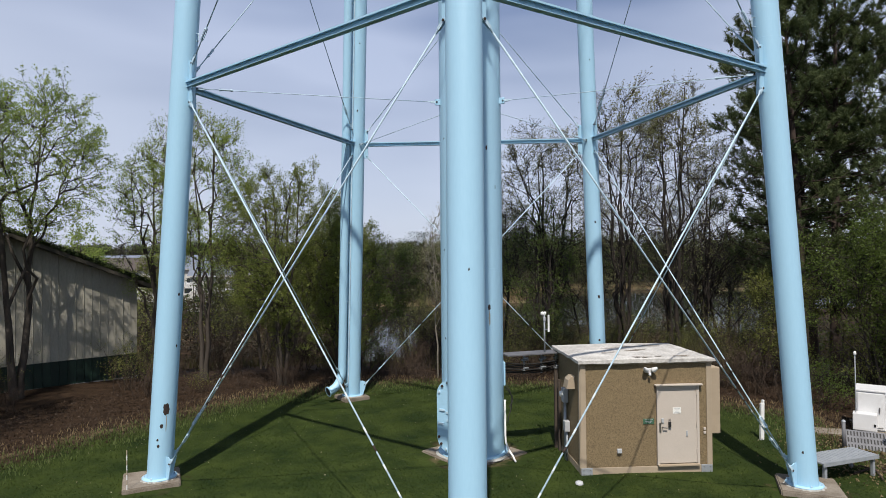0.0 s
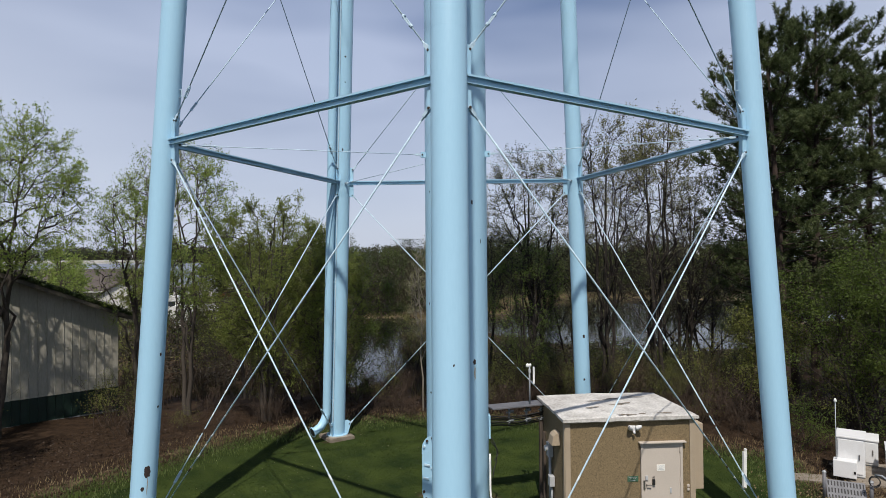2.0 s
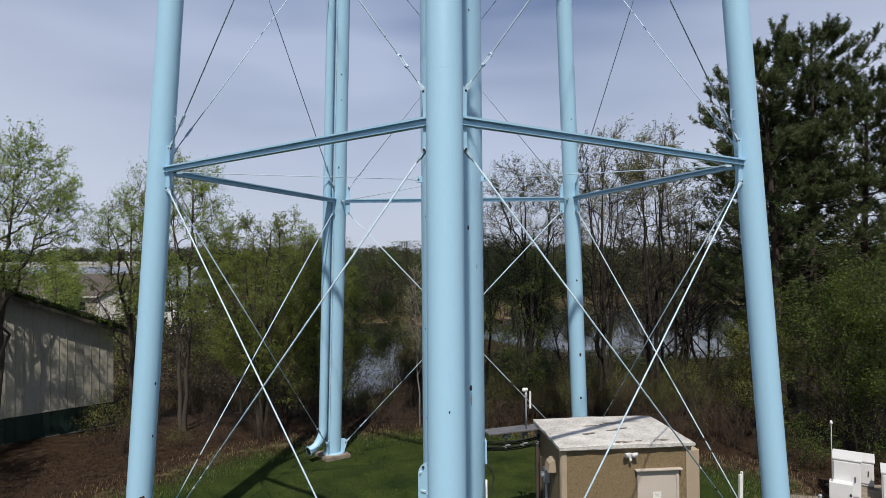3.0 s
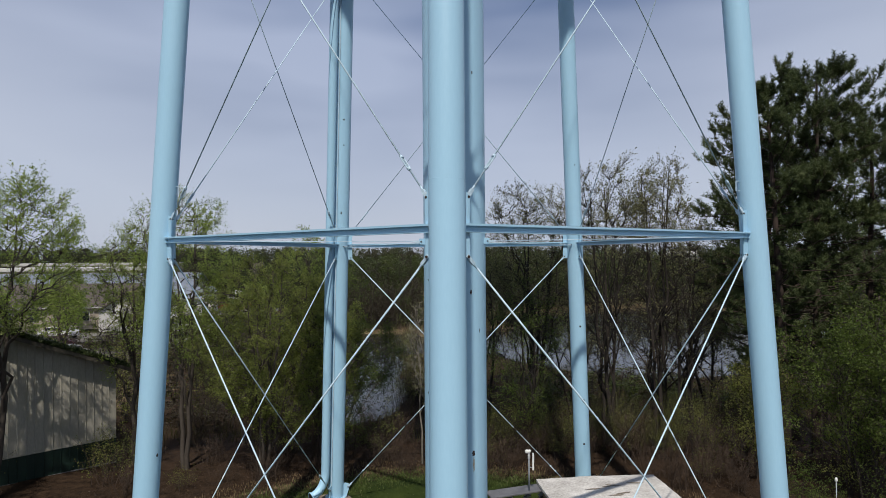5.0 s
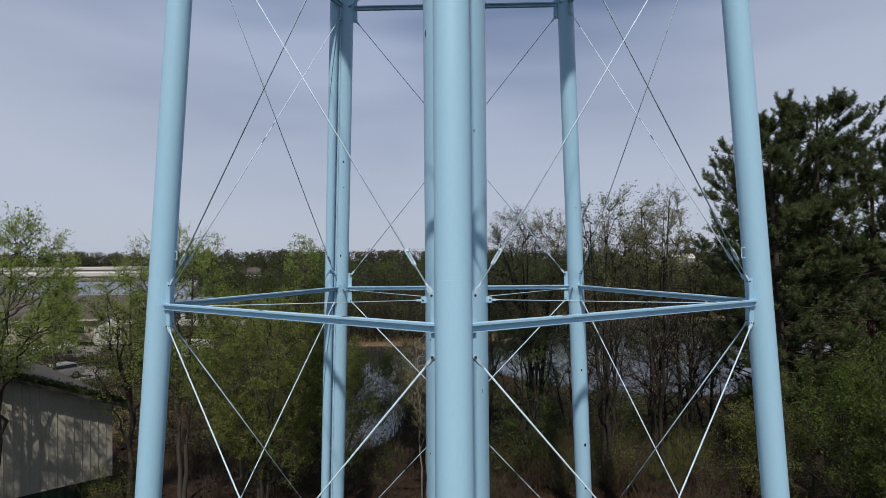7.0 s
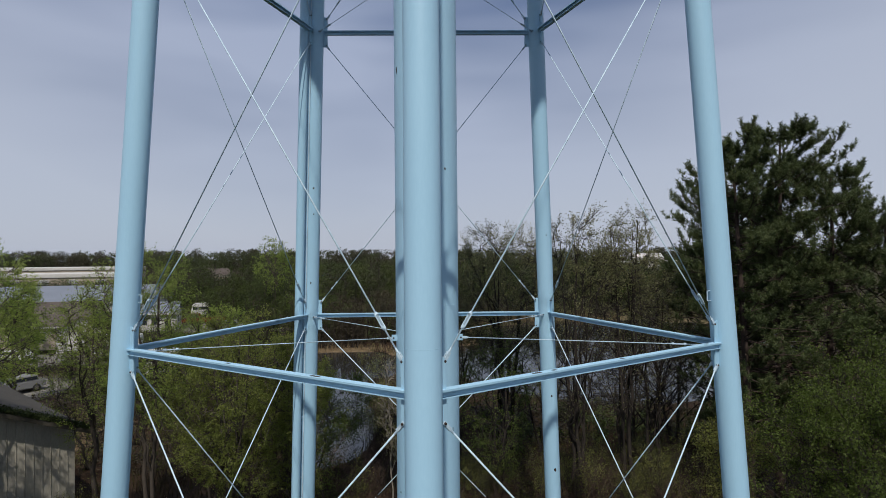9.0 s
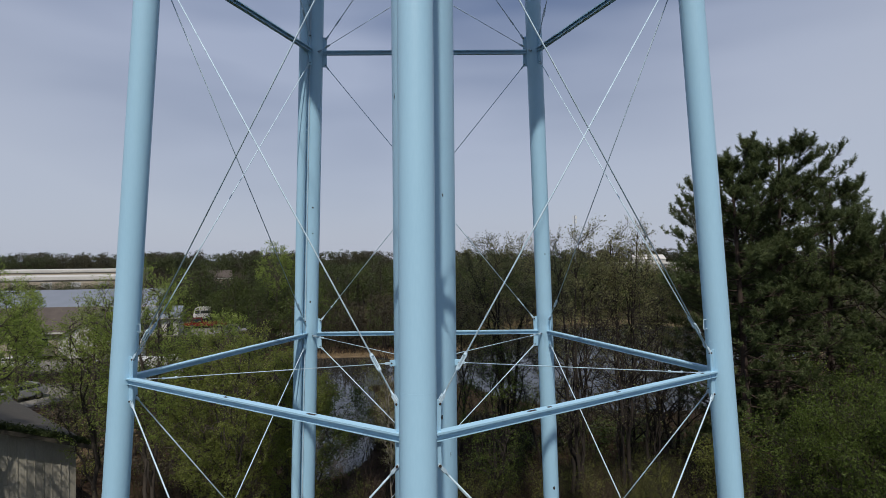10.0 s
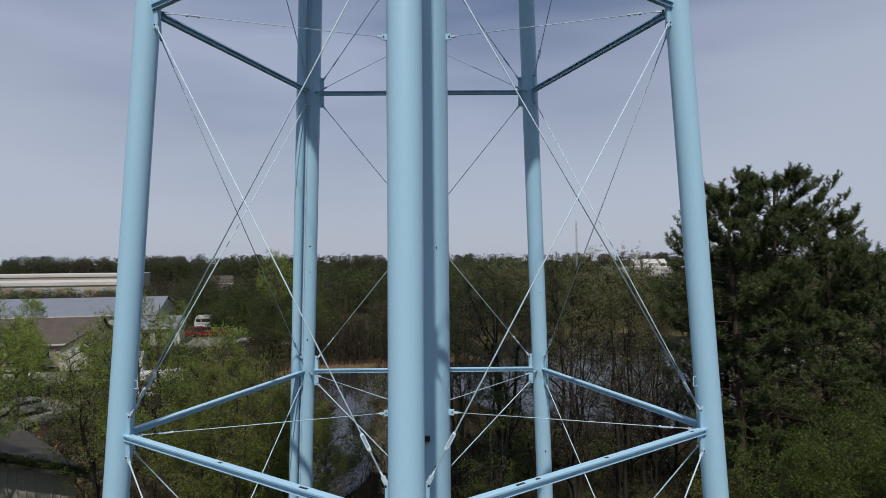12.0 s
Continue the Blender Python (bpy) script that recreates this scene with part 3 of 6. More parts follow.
jb = part("junction_box", box(bmesh.new(), (0, -RISER_R - 0.05, 0), (0.12, 0.12, 0.13), bevel=0.015, m=Matrix.Translation((CX, CY, 8.78)) @ pose(0, 0, 0, 0, 0, 11)), BLACK, riser, "small black junction box")
part("box_bracket", box(bmesh.new(), (0, -RISER_R - 0.01, -0.1), (0.08, 0.06, 0.1), bevel=0.006, m=Matrix.Translation((CX, CY, 8.78)) @ pose(0, 0, 0, 0, 0, 11)), GALV, jb)

# obround access hatch on the riser, facing the front and a little to the west
hatch_a = radians(-124)
hx, hy = Vector((math.cos(hatch_a), math.sin(hatch_a), 0)), Vector((-math.sin(hatch_a), math.cos(hatch_a), 0))
m = Matrix((hy, Vector((0, 0, 1)), hx)).transposed().to_4x4()
m.translation = Vector((CX, CY, 1.14)) + hx * (RISER_R - 0.06)
oval = [(0.52 * math.copysign(abs(math.cos(t)) ** 0.8, math.cos(t)), (0.52 if math.sin(t) >= 0 else -0.52) + 0.42 * math.sin(t)) for t in np.linspace(0, math.tau, 41)[:-1]]
bm = prism(bmesh.new(), oval, 0.34, m)
hatch = part("access_hatch", bm, PAINT, riser, "tall obround bolted access hatch with worn paint")
for i in range(0, 40, 3):
    p = m @ Vector((oval[i][0] * 0.88, oval[i][1] * 0.93, 0.165))
    part("hatch_bolt", tube(bmesh.new(), p, p + hx * 0.04, 0.033, n=8), RUST if i % 9 else ROD, hatch)
for u, v in ((-0.1, 0.15), (0.1, 0.1), (0.12, -0.1), (-0.14, -0.2)):
    part("hatch_bracket", box(bmesh.new(), (u - 0.25, v, 0.185), (0.16, 0.05, 0.03), m=m, bevel=0.006), ROD, hatch)
# cable port plate on the riser
port = part("cable_port_plate", boxed((CX + RISER_R * math.cos(0.02) + 0.01, CY - 0.05, 2.12), (0.05, 0.34, 0.6), bevel=0.01), PAINT, riser)

for k in range(5):
    j = (k + 1) % 5
    for h in (H1, H2):
        d = toward(k, j, h)
        a, b = leg_at(k, h) + d * (LEG_R - 0.02), leg_at(j, h) - d * (LEG_R - 0.02)
        # beam with a lipped cap over a recessed web and a slightly narrower foot
        w, b0, t, hh, lip = 0.082, 0.062, 0.010, 0.068, 0.034
        part("strut", prism(bmesh.new(), [(-b0, -hh), (b0, -hh), (b0, t - hh), (t / 2, t - hh), (t / 2, hh - t), (w - t, hh - t), (w - t, hh - lip), (w, hh - lip), (w, hh), (-w, hh), (-w, hh - lip), (t - w, hh - lip), (t - w, hh - t), (-t / 2, hh - t), (-t / 2, t - hh), (-b0, t - hh)], (b - a).length, along(a, b)), PAINT, tower)
    off, low = LEG_R + 0.10, LEG_R + 0.17
    for p, q in ((k, j), (j, k)):
        rod_with_ends("brace_rod", leg_at(q, 0.52) + toward(q, p, 0.5) * low, leg_at(p, H1 - 0.44) + toward(p, q, H1) * off, 0.0155, tower, 0.95, [1.3 + 0.37 * i * (1 + 0.3 * ((i * 1.7 + p) % 1)) + 0.21 * q for i in range(5)])
        rod_with_ends("brace_rod", leg_at(q, H1 + 0.48) + toward(q, p, H1) * off, leg_at(p, H2 - 0.44) + toward(p, q, H2) * off, 0.0135, tower, 0.75)
        rod_with_ends("brace_rod", leg_at(q, H2 + 0.48) + toward(q, p, H2) * off, leg_at(p, 29.0) + toward(p, q, 29.0) * off, 0.0135, tower, 0.75)
    for h in (H1, H2):
        c = Vector((CX, CY, h - 0.03))
        d = (leg_at(k, h) - Vector((CX, CY, h))).normalized()
        lug = part("rod_lug", boxed(tuple(c + d * (RISER_R + 0.06)), (0.16, 0.05, 0.16), math.degrees(math.atan2(d.y, d.x)), 0.01), PAINT, riser)
        e = leg_at(k, h)
        rod_with_ends("spider_rod", Vector((e.x, e.y, h - 0.03)) - d * (LEG_R + 0.04), c + d * (RISER_R + 0.1), 0.0095, tower, 0.65)

# paint loss on the upper face of the front struts
for j, f in ((1, 0.556), (1, 0.33), (1, 0.28), (4, 0.55), (1, 0.91), (4, 0.27)):
    a, b = leg_at(0, H1), leg_at(j, H1)
    p = a.lerp(b, f) + Vector((0, 0, 0.071))
    part("flaked_patch", boxed(tuple(p), (0.10 if f > 0.3 else 0.2, 0.06, 0.004), math.degrees(math.atan2((b - a).y, (b - a).x)), 0.001), RUST, tower, "dark rusty patch of flaked paint")

# overflow pipe beside the back left leg
side = (toward(3, 4, 5) + Vector((-0.75, -0.25, 0))).normalized()
pts = [leg_at(3, z) + side * (LEG_R + 0.22) for z in np.linspace(1.22, TOP - 2, 30)]
low_end = pts[0]
pts = [low_end + Vector(v) for v in ((-0.44, -0.34, -0.80), (-0.33, -0.25, -0.76), (-0.20, -0.15, -0.66), (-0.10, -0.07, -0.50), (-0.03, -0.02, -0.30), (0, 0, -0.14))] + pts
over = part("overflow_pipe", pipe(bmesh.new(), pts, 0.15, 20), PAINT, tower, "sky-blue overflow pipe clamped to a leg", True)
part("end_flange", lathe(bmesh.new(), [(0.152, 0.025), (0.185, 0.025), (0.185, -0.01), (0.14, -0.01)], 24, Matrix.Translation(pts[0]) @ (pts[0] - pts[1]).to_track_quat("Z", "Y").to_matrix().to_4x4()), PAINT, over)
# a black disc closes the pipe end inside the flange
part("end_disc", lathe(bmesh.new(), [(0.001, 0.02), (0.15, 0.012), (0.15, -0.012), (0.001, -0.02)], 20, Matrix.Translation(pts[0] + (pts[0] - pts[1]).normalized() * 0.012) @ (pts[0] - pts[1]).to_track_quat("Z", "Y").to_matrix().to_4x4()), BLACK, over, "dark disc across the pipe end")
for z in np.arange(1.45, 24, 2.15):
    a, b = leg_at(3, z), leg_at(3, z) + side * (LEG_R + 0.22)
    part("pipe_clamp", box(bmesh.new(), tuple((a + side * (LEG_R + 0.02))), (0.16, 0.06, 0.06), math.degrees(math.atan2(side.y, side.x))), ROD, over)
# cable run up the gap between pipe and leg
cable_side = (side + Vector((0, -0.85, 0))).normalized()
part("cable", pipe(bmesh.new(), [leg_at(3, z) + cable_side * (LEG_R + 0.03) for z in np.linspace(0.6, TOP - 2, 14)], 0.02, 6), ROD, over, "thin pale cable conduit")
part("step_bracket", pipe(bmesh.new(), [leg_at(1, H1 + 1.1) + Vector((-0.27, -0.05, 0.12)), leg_at(1, H1 + 1.1) + Vector((-0.36, -0.08, 0.12)), leg_at(1, H1 + 1.1) + Vector((-0.36, -0.08, -0.1)), leg_at(1, H1 + 1.1) + Vector((-0.27, -0.05, -0.1))], 0.012, 6), ROD, legs[1])
part("step_bracket", pipe(bmesh.new(), [leg_at(4, H1 + 1.15) + Vector((0.27, -0.05, 0.1)), leg_at(4, H1 + 1.15) + Vector((0.34, -0.08, 0.1)), leg_at(4, H1 + 1.15) + Vector((0.34, -0.08, -0.08)), leg_at(4, H1 + 1.15) + Vector((0.27, -0.05, -0.08))], 0.012, 6), ROD, legs[4])

# the tank over it all, out of view, whose shade falls on the back legs
prof = [(0.9, 27.9)] + [(6.1 * math.sin(t), 32.2 - 4.3 * math.cos(t)) for t in np.linspace(0.25, math.pi / 2, 10)] + [(6.1, 37.5)] + [(6.1 * math.cos(t), 37.5 + 3 * math.sin(t)) for t in np.linspace(0.1, math.pi / 2, 8)]
part("tank", lathe(bmesh.new(), prof, 64, Matrix.Translation((CX, CY, 0))), PAINT, tower, "", True)

# footings
def footing(x, y, s, rz, top, label):
    bm = bmesh.new()
    outline = [(-s, -s * 0.9), (s, -s), (s * 0.96, s), (-s * 0.98, s * 0.95)]
    prism(bm, outline, 0.5, Matrix.Translation((x, y, top - 0.25)) @ pose(0, 0, 0, 0, 0, rz))
    bmesh.ops.bevel(bm, geom=list(bm.edges), offset=0.025, segments=2, affect="EDGES")
    return tagged(part("concrete_footing", bm, CONCRETE, None), label, "footing", "tower footings")


for k in range(5):
    p = leg_at(k, 0)
    footing(p.x - 0.18 * (k == 4) + 0.1 * (k == 1), p.y, 0.52 if k in (2, 3) else 0.62, TURN - 90 + 72 * k + 10 * (k == 4), 0.118, "worn square concrete footing under a tower leg")
footing(CX, CY, 1.02, 40, 0.05, "broad worn concrete footing under the central riser")


# ---- equipment shed ----
SH = pose(3.46, 16.30, -0.05, 0, 0, 3.5)
SW, SD = 3.2, 2.42
shed = empty("equipment_shed", "brown exposed-aggregate equipment shed with tan door and worn white flat roof", "shed", SH)


def sp(name, bm, material, label="", parent=None, smooth=False):
    return part(name, bm, material, parent or shed, label, smooth)


t = 0.1
dx0, dx1, dz0, dz1 = 1.86, 2.88, 0.24, 2.12
sp("front_wall", box(box(box(bmesh.new(), ((dx0 - 0.02) / 2, t / 2, 1.45), (dx0 - 0.02, t, 2.54)), ((SW + dx1 + 0.02) / 2, t / 2, 1.45), (SW - dx1 - 0.02, t, 2.54)), ((dx0 + dx1) / 2, t / 2, (dz1 + 2.72) / 2), (dx1 - dx0 + 0.04, t, 2.72 - dz1)), AGGREGATE)
sp("side_wall", boxed((t / 2, SD / 2, 1.45), (t, SD - 2 * t - 0.004, 2.54)), AGGREGATE)
sp("side_wall", boxed((SW - t / 2, SD / 2, 1.45), (t, SD - 2 * t - 0.004, 2.54)), AGGREGATE)
sp("back_wall", boxed((SW / 2, SD - t / 2, 1.45), (SW, t, 2.54)), AGGREGATE)
sp("floor_slab", boxed((SW / 2, SD / 2, 0.11), (SW + 0.02, SD + 0.02, 0.2), bevel=0.012), TAN_TRIM, "tan painted concrete floor slab")
for x in (0.055, SW - 0.055):
    sp("corner_trim", boxed((x, -0.012, 1.45), (0.13, 0.03, 2.52), bevel=0.006), TAN_TRIM)
sp("corner_trim", boxed((-0.012, 0.06, 1.45), (0.03, 0.1, 2.52), bevel=0.006), TAN_TRIM)
for x in (0.13, SW - 0.13):
    sp("lifting_bracket", boxed((x, -0.016, 0.12), (0.27, 0.03, 0.19), bevel=0.006), GALV, "galvanised corner bracket")
    for u in (-0.08, 0.08):
        for v in (-0.05, 0.05):
            p = Vector((x + u, -0.03, 0.12 + v))
            sp("bracket_bolt", tube(bmesh.new(), p, p + Vector((0, -0.015, 0)), 0.012, n=6), STEEL)
# roof with an uneven coating
bm = bmesh.new()
bmesh.ops.create_grid(bm, x_segments=32, y_segments=26, size=0.5, matrix=Matrix.Translation((SW / 2, SD / 2 - 0.02, 2.785)) @ Matrix.Diagonal((SW + 0.16, SD + 0.18, 1, 1)))
for v in bm.verts:
    edge = min(v.co.x + 0.08, SW + 0.08 - v.co.x, v.co.y + 0.11, SD + 0.07 - v.co.y) < 0.05
    v.co.z += 0.03 * (1 - abs(v.co.x - SW / 2) / 1.7) + 0.012 * noise.noise(v.co * 2.3) - 0.018 * edge
    if edge:
        v.co.x, v.co.y = v.co.x + 0.02 * noise.noise(v.co * 5), v.co.y + 0.025 * noise.noise(v.co * 4)
ext = bmesh.ops.extrude_face_region(bm, geom=list(bm.faces))
for v in [g for g in ext["geom"] if isinstance(g, bmesh.types.BMVert)]:
    v.co.z = 2.70 + 0.012 * noise.noise(v.co * 6)
bmesh.ops.recalc_face_normals(bm, faces=list(bm.faces))
sp("roof_edge", boxed((SW / 2, -0.02, 2.68), (SW + 0.06, 0.05, 0.05), bevel=0.008), TAN_TRIM, "weathered tan edge strip")
roof = sp("roof", bm, ROOF_WHITE, "worn white flat roof with cracked coating")
rng = random.Random(4)
for i in range(14):
    x, y = rng.uniform(0.3, SW - 0.2), rng.uniform(0.1, SD - 0.2)
    if i < 6:
        x, y = rng.uniform(0.6, 2.6), rng.uniform(-0.03, 0.12)
    bm = bmesh.new()
    k = 9
    w, h = rng.uniform(0.08, 0.3), rng.uniform(0.015, 0.05)
    prism(bm, [(w * rng.uniform(0.6, 1) * math.cos(a), h * rng.uniform(0.5, 1) * math.sin(a)) for a in np.linspace(0, math.tau, k + 1)[:-1]], 0.006, Matrix.Translation((x, y, 2.827 + 0.01 * noise.noise(Vector((x, y, 0))))) @ pose(0, 0, 0, 0, 0, rng.uniform(-15, 15)))
    part("torn_coating", bm, CONCRETE, roof, "dark tear in the coating")
# door
sp("door_frame", box(box(box(bmesh.new(), (dx0 + 0.02, 0.03, (dz0 + dz1) / 2), (0.06, 0.14, dz1 - dz0)), (dx1 - 0.02, 0.03, (dz0 + dz1) / 2), (0.06, 0.14, dz1 - dz0)), ((dx0 + dx1) / 2, 0.03, dz1 - 0.02), (dx1 - dx0 - 0.07, 0.14, 0.06)), TAN)
door = sp("door", boxed(((dx0 + dx1) / 2, 0.0, (dz0 + dz1) / 2 - 0.01), (dx1 - dx0 - 0.1, 0.05, dz1 - dz0 - 0.08), bevel=0.006), TAN, "closed tan steel door")
sp("drip_cap", boxed(((dx0 + dx1) / 2, -0.06, dz1 + 0.03), (dx1 - dx0 + 0.14, 0.12, 0.035), bevel=0.008), TAN)
sp("threshold", boxed(((dx0 + dx1) / 2, -0.02, dz0 - 0.01), (dx1 - dx0, 0.14, 0.04), bevel=0.006), TAN_TRIM)
for z in (0.55, 1.2, 1.95):
    part("hinge", tube(bmesh.new(), (dx1 - 0.055, -0.04, z - 0.06), (dx1 - 0.055, -0.04, z + 0.06), 0.014, n=8), TAN, door)
part("lever_handle", pipe(bmesh.new(), [(dx0 + 0.12, -0.03, 1.14), (dx0 + 0.12, -0.09, 1.14), (dx0 + 0.22, -0.09, 1.13)], 0.013, 8), STEEL, door, "steel lever handle")
part("latch_guard", boxed((dx0 + 0.06, -0.035, 1.13), (0.05, 0.02, 0.22), bevel=0.004), STEEL, door)
part("keypad", boxed((dx0 + 0.12, -0.04, 1.30), (0.06, 0.03, 0.1), bevel=0.005), GREY_BOX, door)
lock = part("lock_box", boxed((dx0 + 0.29, -0.055, 1.20), (0.06, 0.05, 0.13), bevel=0.01), BLACK, door, "black hanging key lock box")
part("shackle", pipe(bmesh.new(), [(dx0 + 0.275, -0.05, 1.26), (dx0 + 0.275, -0.05, 1.34), (dx0 + 0.305, -0.05, 1.34), (dx0 + 0.305, -0.05, 1.26)], 0.007, 6), STEEL, lock)
part("lower_lock", boxed((dx0 + 0.72, -0.035, 0.98), (0.04, 0.02, 0.12), bevel=0.004), GREY_BOX, door)
notice = part("notice", boxed((dx0 + 0.48, -0.029, 1.53), (0.2, 0.006, 0.15)), PAPER, door, "white paper notice")
for i in range(4):
    part("text_bar", boxed((dx0 + 0.48 + 0.01 * (i % 2), -0.0335, 1.575 - 0.03 * i), (0.15 - 0.03 * (i % 3), 0.003, 0.008)), GREY_BOX, notice)
sign = sp("sign_plate", boxed((dx0 - 0.21, -0.008, 1.28), (0.27, 0.012, 0.13), bevel=0.004), GREEN_SIGN, "small green sign plate")
for i in range(3):
    part("text_bar", boxed((dx0 - 0.21, -0.0165, 1.32 - 0.037 * i), (0.2 - 0.04 * i, 0.003, 0.008)), GREY_BOX, sign)
sp("outlet_box", boxed((0.92, -0.03, 0.60), (0.11, 0.07, 0.1), bevel=0.012), GREY_BOX, "grey weatherproof outlet box")
for z in (0.98, 1.07):
    sp("small_vent", boxed((SW - 0.17, -0.012, z), (0.06, 0.03, 0.06), bevel=0.008), TAN)
flood = sp("flood_light", boxed((1.66, -0.03, 2.50), (0.13, 0.07, 0.12), bevel=0.02), WHITE_BOX, "white twin-head flood light")
for s in (-1, 1):
    lm = Matrix.Translation((1.66 + s * 0.11, -0.12, 2.54)) @ pose(0, 0, 0, 60, 0, s * 35)
    part("lamp_head", lathe(bmesh.new(), [(0.015, 0.09), (0.035, 0.07), (0.06, -0.03), (0.062, -0.06), (0.02, -0.05)], 16, lm), WHITE_BOX, flood, "", True)
part("sensor", lathe(bmesh.new(), [(0.001, -0.05), (0.03, -0.04), (0.035, 0.0), (0.01, 0.04)], 12, Matrix.Translation((1.66, -0.1, 2.43))), WHITE_BOX, flood, "", True)
# air conditioner on the east wall
ac = sp("air_conditioner", boxed((SW + 0.18, 0.72, 1.68), (0.36, 0.95, 1.62), bevel=0.02), TAN_TRIM, "tan wall-hung air conditioner")
for i in range(9):
    part("louvre", boxed((SW + 0.365, 0.72, 1.1 + 0.08 * i), (0.02, 0.8, 0.05), bevel=0.004), TAN, ac)
# west wall: rain hood, meters, conduit
bm = prism(bmesh.new(), [(0.02, -0.15), (0.02, 0.15), (-0.07, 0.14), (-0.15, 0.06), (-0.19, -0.15)], 0.36, Matrix.Translation((-0.02, 0.62, 2.15)) @ pose(0, 0, 0, 90, 0, 0))
sp("rain_hood", bm, TAN_TRIM, "tan sheet-metal vent hood")
sp("meter_box", boxed((-0.08, 1.15, 1.70), (0.13, 0.24, 0.36), bevel=0.015), GREY_BOX, "grey electric meter box")
sp("meter_dial", tube(bmesh.new(), (-0.14, 1.15, 1.73), (-0.21, 1.15, 1.73), 0.075, 0.07, 20), PVC, "round glass electric meter", smooth=True)
sp("disconnect_box", boxed((-0.08, 1.0, 0.95), (0.13, 0.2, 0.26), bevel=0.015), GREY_BOX)
for y, z0, z1 in ((1.12, 0.0, 1.54), (1.2, 0.05, 1.54), (1.0, 0.05, 0.84)):
    sp("conduit", tube(bmesh.new(), (-0.07, y, z0), (-0.07, y, z1), 0.026, n=10), GALV, smooth=True)
sp("ground_wire", pipe(bmesh.new(), [(-0.05, 0.9, 0.75), (-0.07, 0.8, 0.6), (-0.16, 0.78, 0.35), (-0.1, 0.85, 0.1)], 0.01, 6), BLACK)
sp("utility_post", boxed((-0.06, 2.12, 1.1), (0.1, 0.1, 2.3), bevel=0.01), OLD_WOOD, "weathered wooden post")
sp("utility_post", boxed((-0.045, 1.85, 0.95), (0.06, 0.1, 2.0), bevel=0.008), OLD_WOOD)

# cable bridge from riser to shed
bridge = empty("cable_bridge", "galvanised cable bridge with cover plate between riser and shed", "cable bridge")
ba, bb = Vector((CX + RISER_R + 0.02, 18.0, 2.60)), Vector((3.36, 18.5, 2.60))
bd = (bb - ba).normalized()
ang = math.degrees(math.atan2(bd.y, bd.x))
part("cover_plate", boxed(tuple((ba + bb) / 2), ((bb - ba).length, 0.5, 0.04), ang, 0.008), DULL, bridge)
for f in (0.36, 0.68, 0.95):
    p = ba.lerp(bb, f)
    part("hanger", boxed(tuple(p + Vector((0, 0, -0.28))), (0.04, 0.04, 0.54), ang), GALV, bridge)
    for z in (-0.16, -0.42):
        part("cable_bracket", boxed(tuple(p + Vector((0.02, -0.06, z))), (0.2, 0.1, 0.035), ang + 20, 0.006), GALV, bridge)
        part("cable_bracket", boxed(tuple(p + Vector((0.04, -0.1, z + 0.05))), (0.16, 0.06, 0.03), ang + 20, 0.006), GALV, bridge)
rng = random.Random(3)
for i in range(6):
    z0, y0 = 2.40 - 0.05 * i, -0.12 + 0.03 * (i % 3)
    n = 9
    pts = [ba.lerp(bb, f) + Vector((0.02 * rng.uniform(-1, 1), y0, z0 - 2.6 - 0.07 * math.sin(f * math.pi) + 0.006 * rng.uniform(-1, 1))) for f in np.linspace(0.0, 1.03, n)]
    part("cable", pipe(bmesh.new(), pts, 0.017, 6), BLACK, bridge, "sagging black cable")
part("cable", pipe(bmesh.new(), [(CX + 0.86, 17.95, 1.75), (CX + 1.02, 17.8, 1.55), (CX + 0.98, 17.7, 1.25), (CX + 0.9, 17.62, 1.05), (CX + 0.88, 17.6, 0.9)], 0.014, 6), BLACK, bridge, "drooping black cable")
part("cable", pipe(bmesh.new(), [(CX + 0.84, 17.95, 1.9), (CX + 0.95, 17.8, 1.72), (CX + 1.04, 17.75, 1.45), (CX + 0.92, 17.65, 1.3)], 0.012, 6), BLACK, bridge)
ant = empty("roof_antenna", "slim steel mast with white panel antenna and gooseneck receiver", "antenna")
ap = Vector((2.94, 18.22, 2.62))
part("mast", tube(bmesh.new(), ap, ap + Vector((0, 0, 1.02)), 0.022, n=10), GALV, ant, "", True)
part("panel_antenna", boxed(tuple(ap + Vector((0.11, -0.02, 0.78))), (0.05, 0.04, 0.46), bevel=0.015), PVC, ant)
part("mast_arm", boxed(tuple(ap + Vector((0.05, -0.01, 0.62))), (0.12, 0.02, 0.02)), GALV, ant)
part("receiver_dome", lathe(bmesh.new(), [(0.001, 0.07), (0.045, 0.05), (0.055, 0.0), (0.03, -0.03)], 14, Matrix.Translation(ap + Vector((-0.05, 0, 1.03)))), PVC, ant, "", True)
part("receiver_dome", lathe(bmesh.new(), [(0.001, 0.05), (0.03, 0.035), (0.035, 0.0), (0.02, -0.03)], 14, Matrix.Translation(ap + Vector((0.02, 0, 1.05)))), PVC, ant, "", True)
part("clamp", boxed(tuple(ap + Vector((0, -0.01, 0.9))), (0.06, 0.06, 0.1), bevel=0.01), GREY_BOX, ant)

# white drain pipe at the foot of the riser
px = CX + RISER_R - 0.01
tagged(part("conduit_pipe", pipe(bmesh.new(), [(px, 17.6, 1.5), (px, 17.58, 0.6), (px + 0.01, 17.55, 0.42), (px + 0.06, 17.45, 0.27), (px + 0.16, 17.3, 0.14), (px + 0.22, 17.2, 0.02)], 0.026, 12), PVC, None, "", True), "white plastic conduit pipe bending away from the riser foot", "pipe")

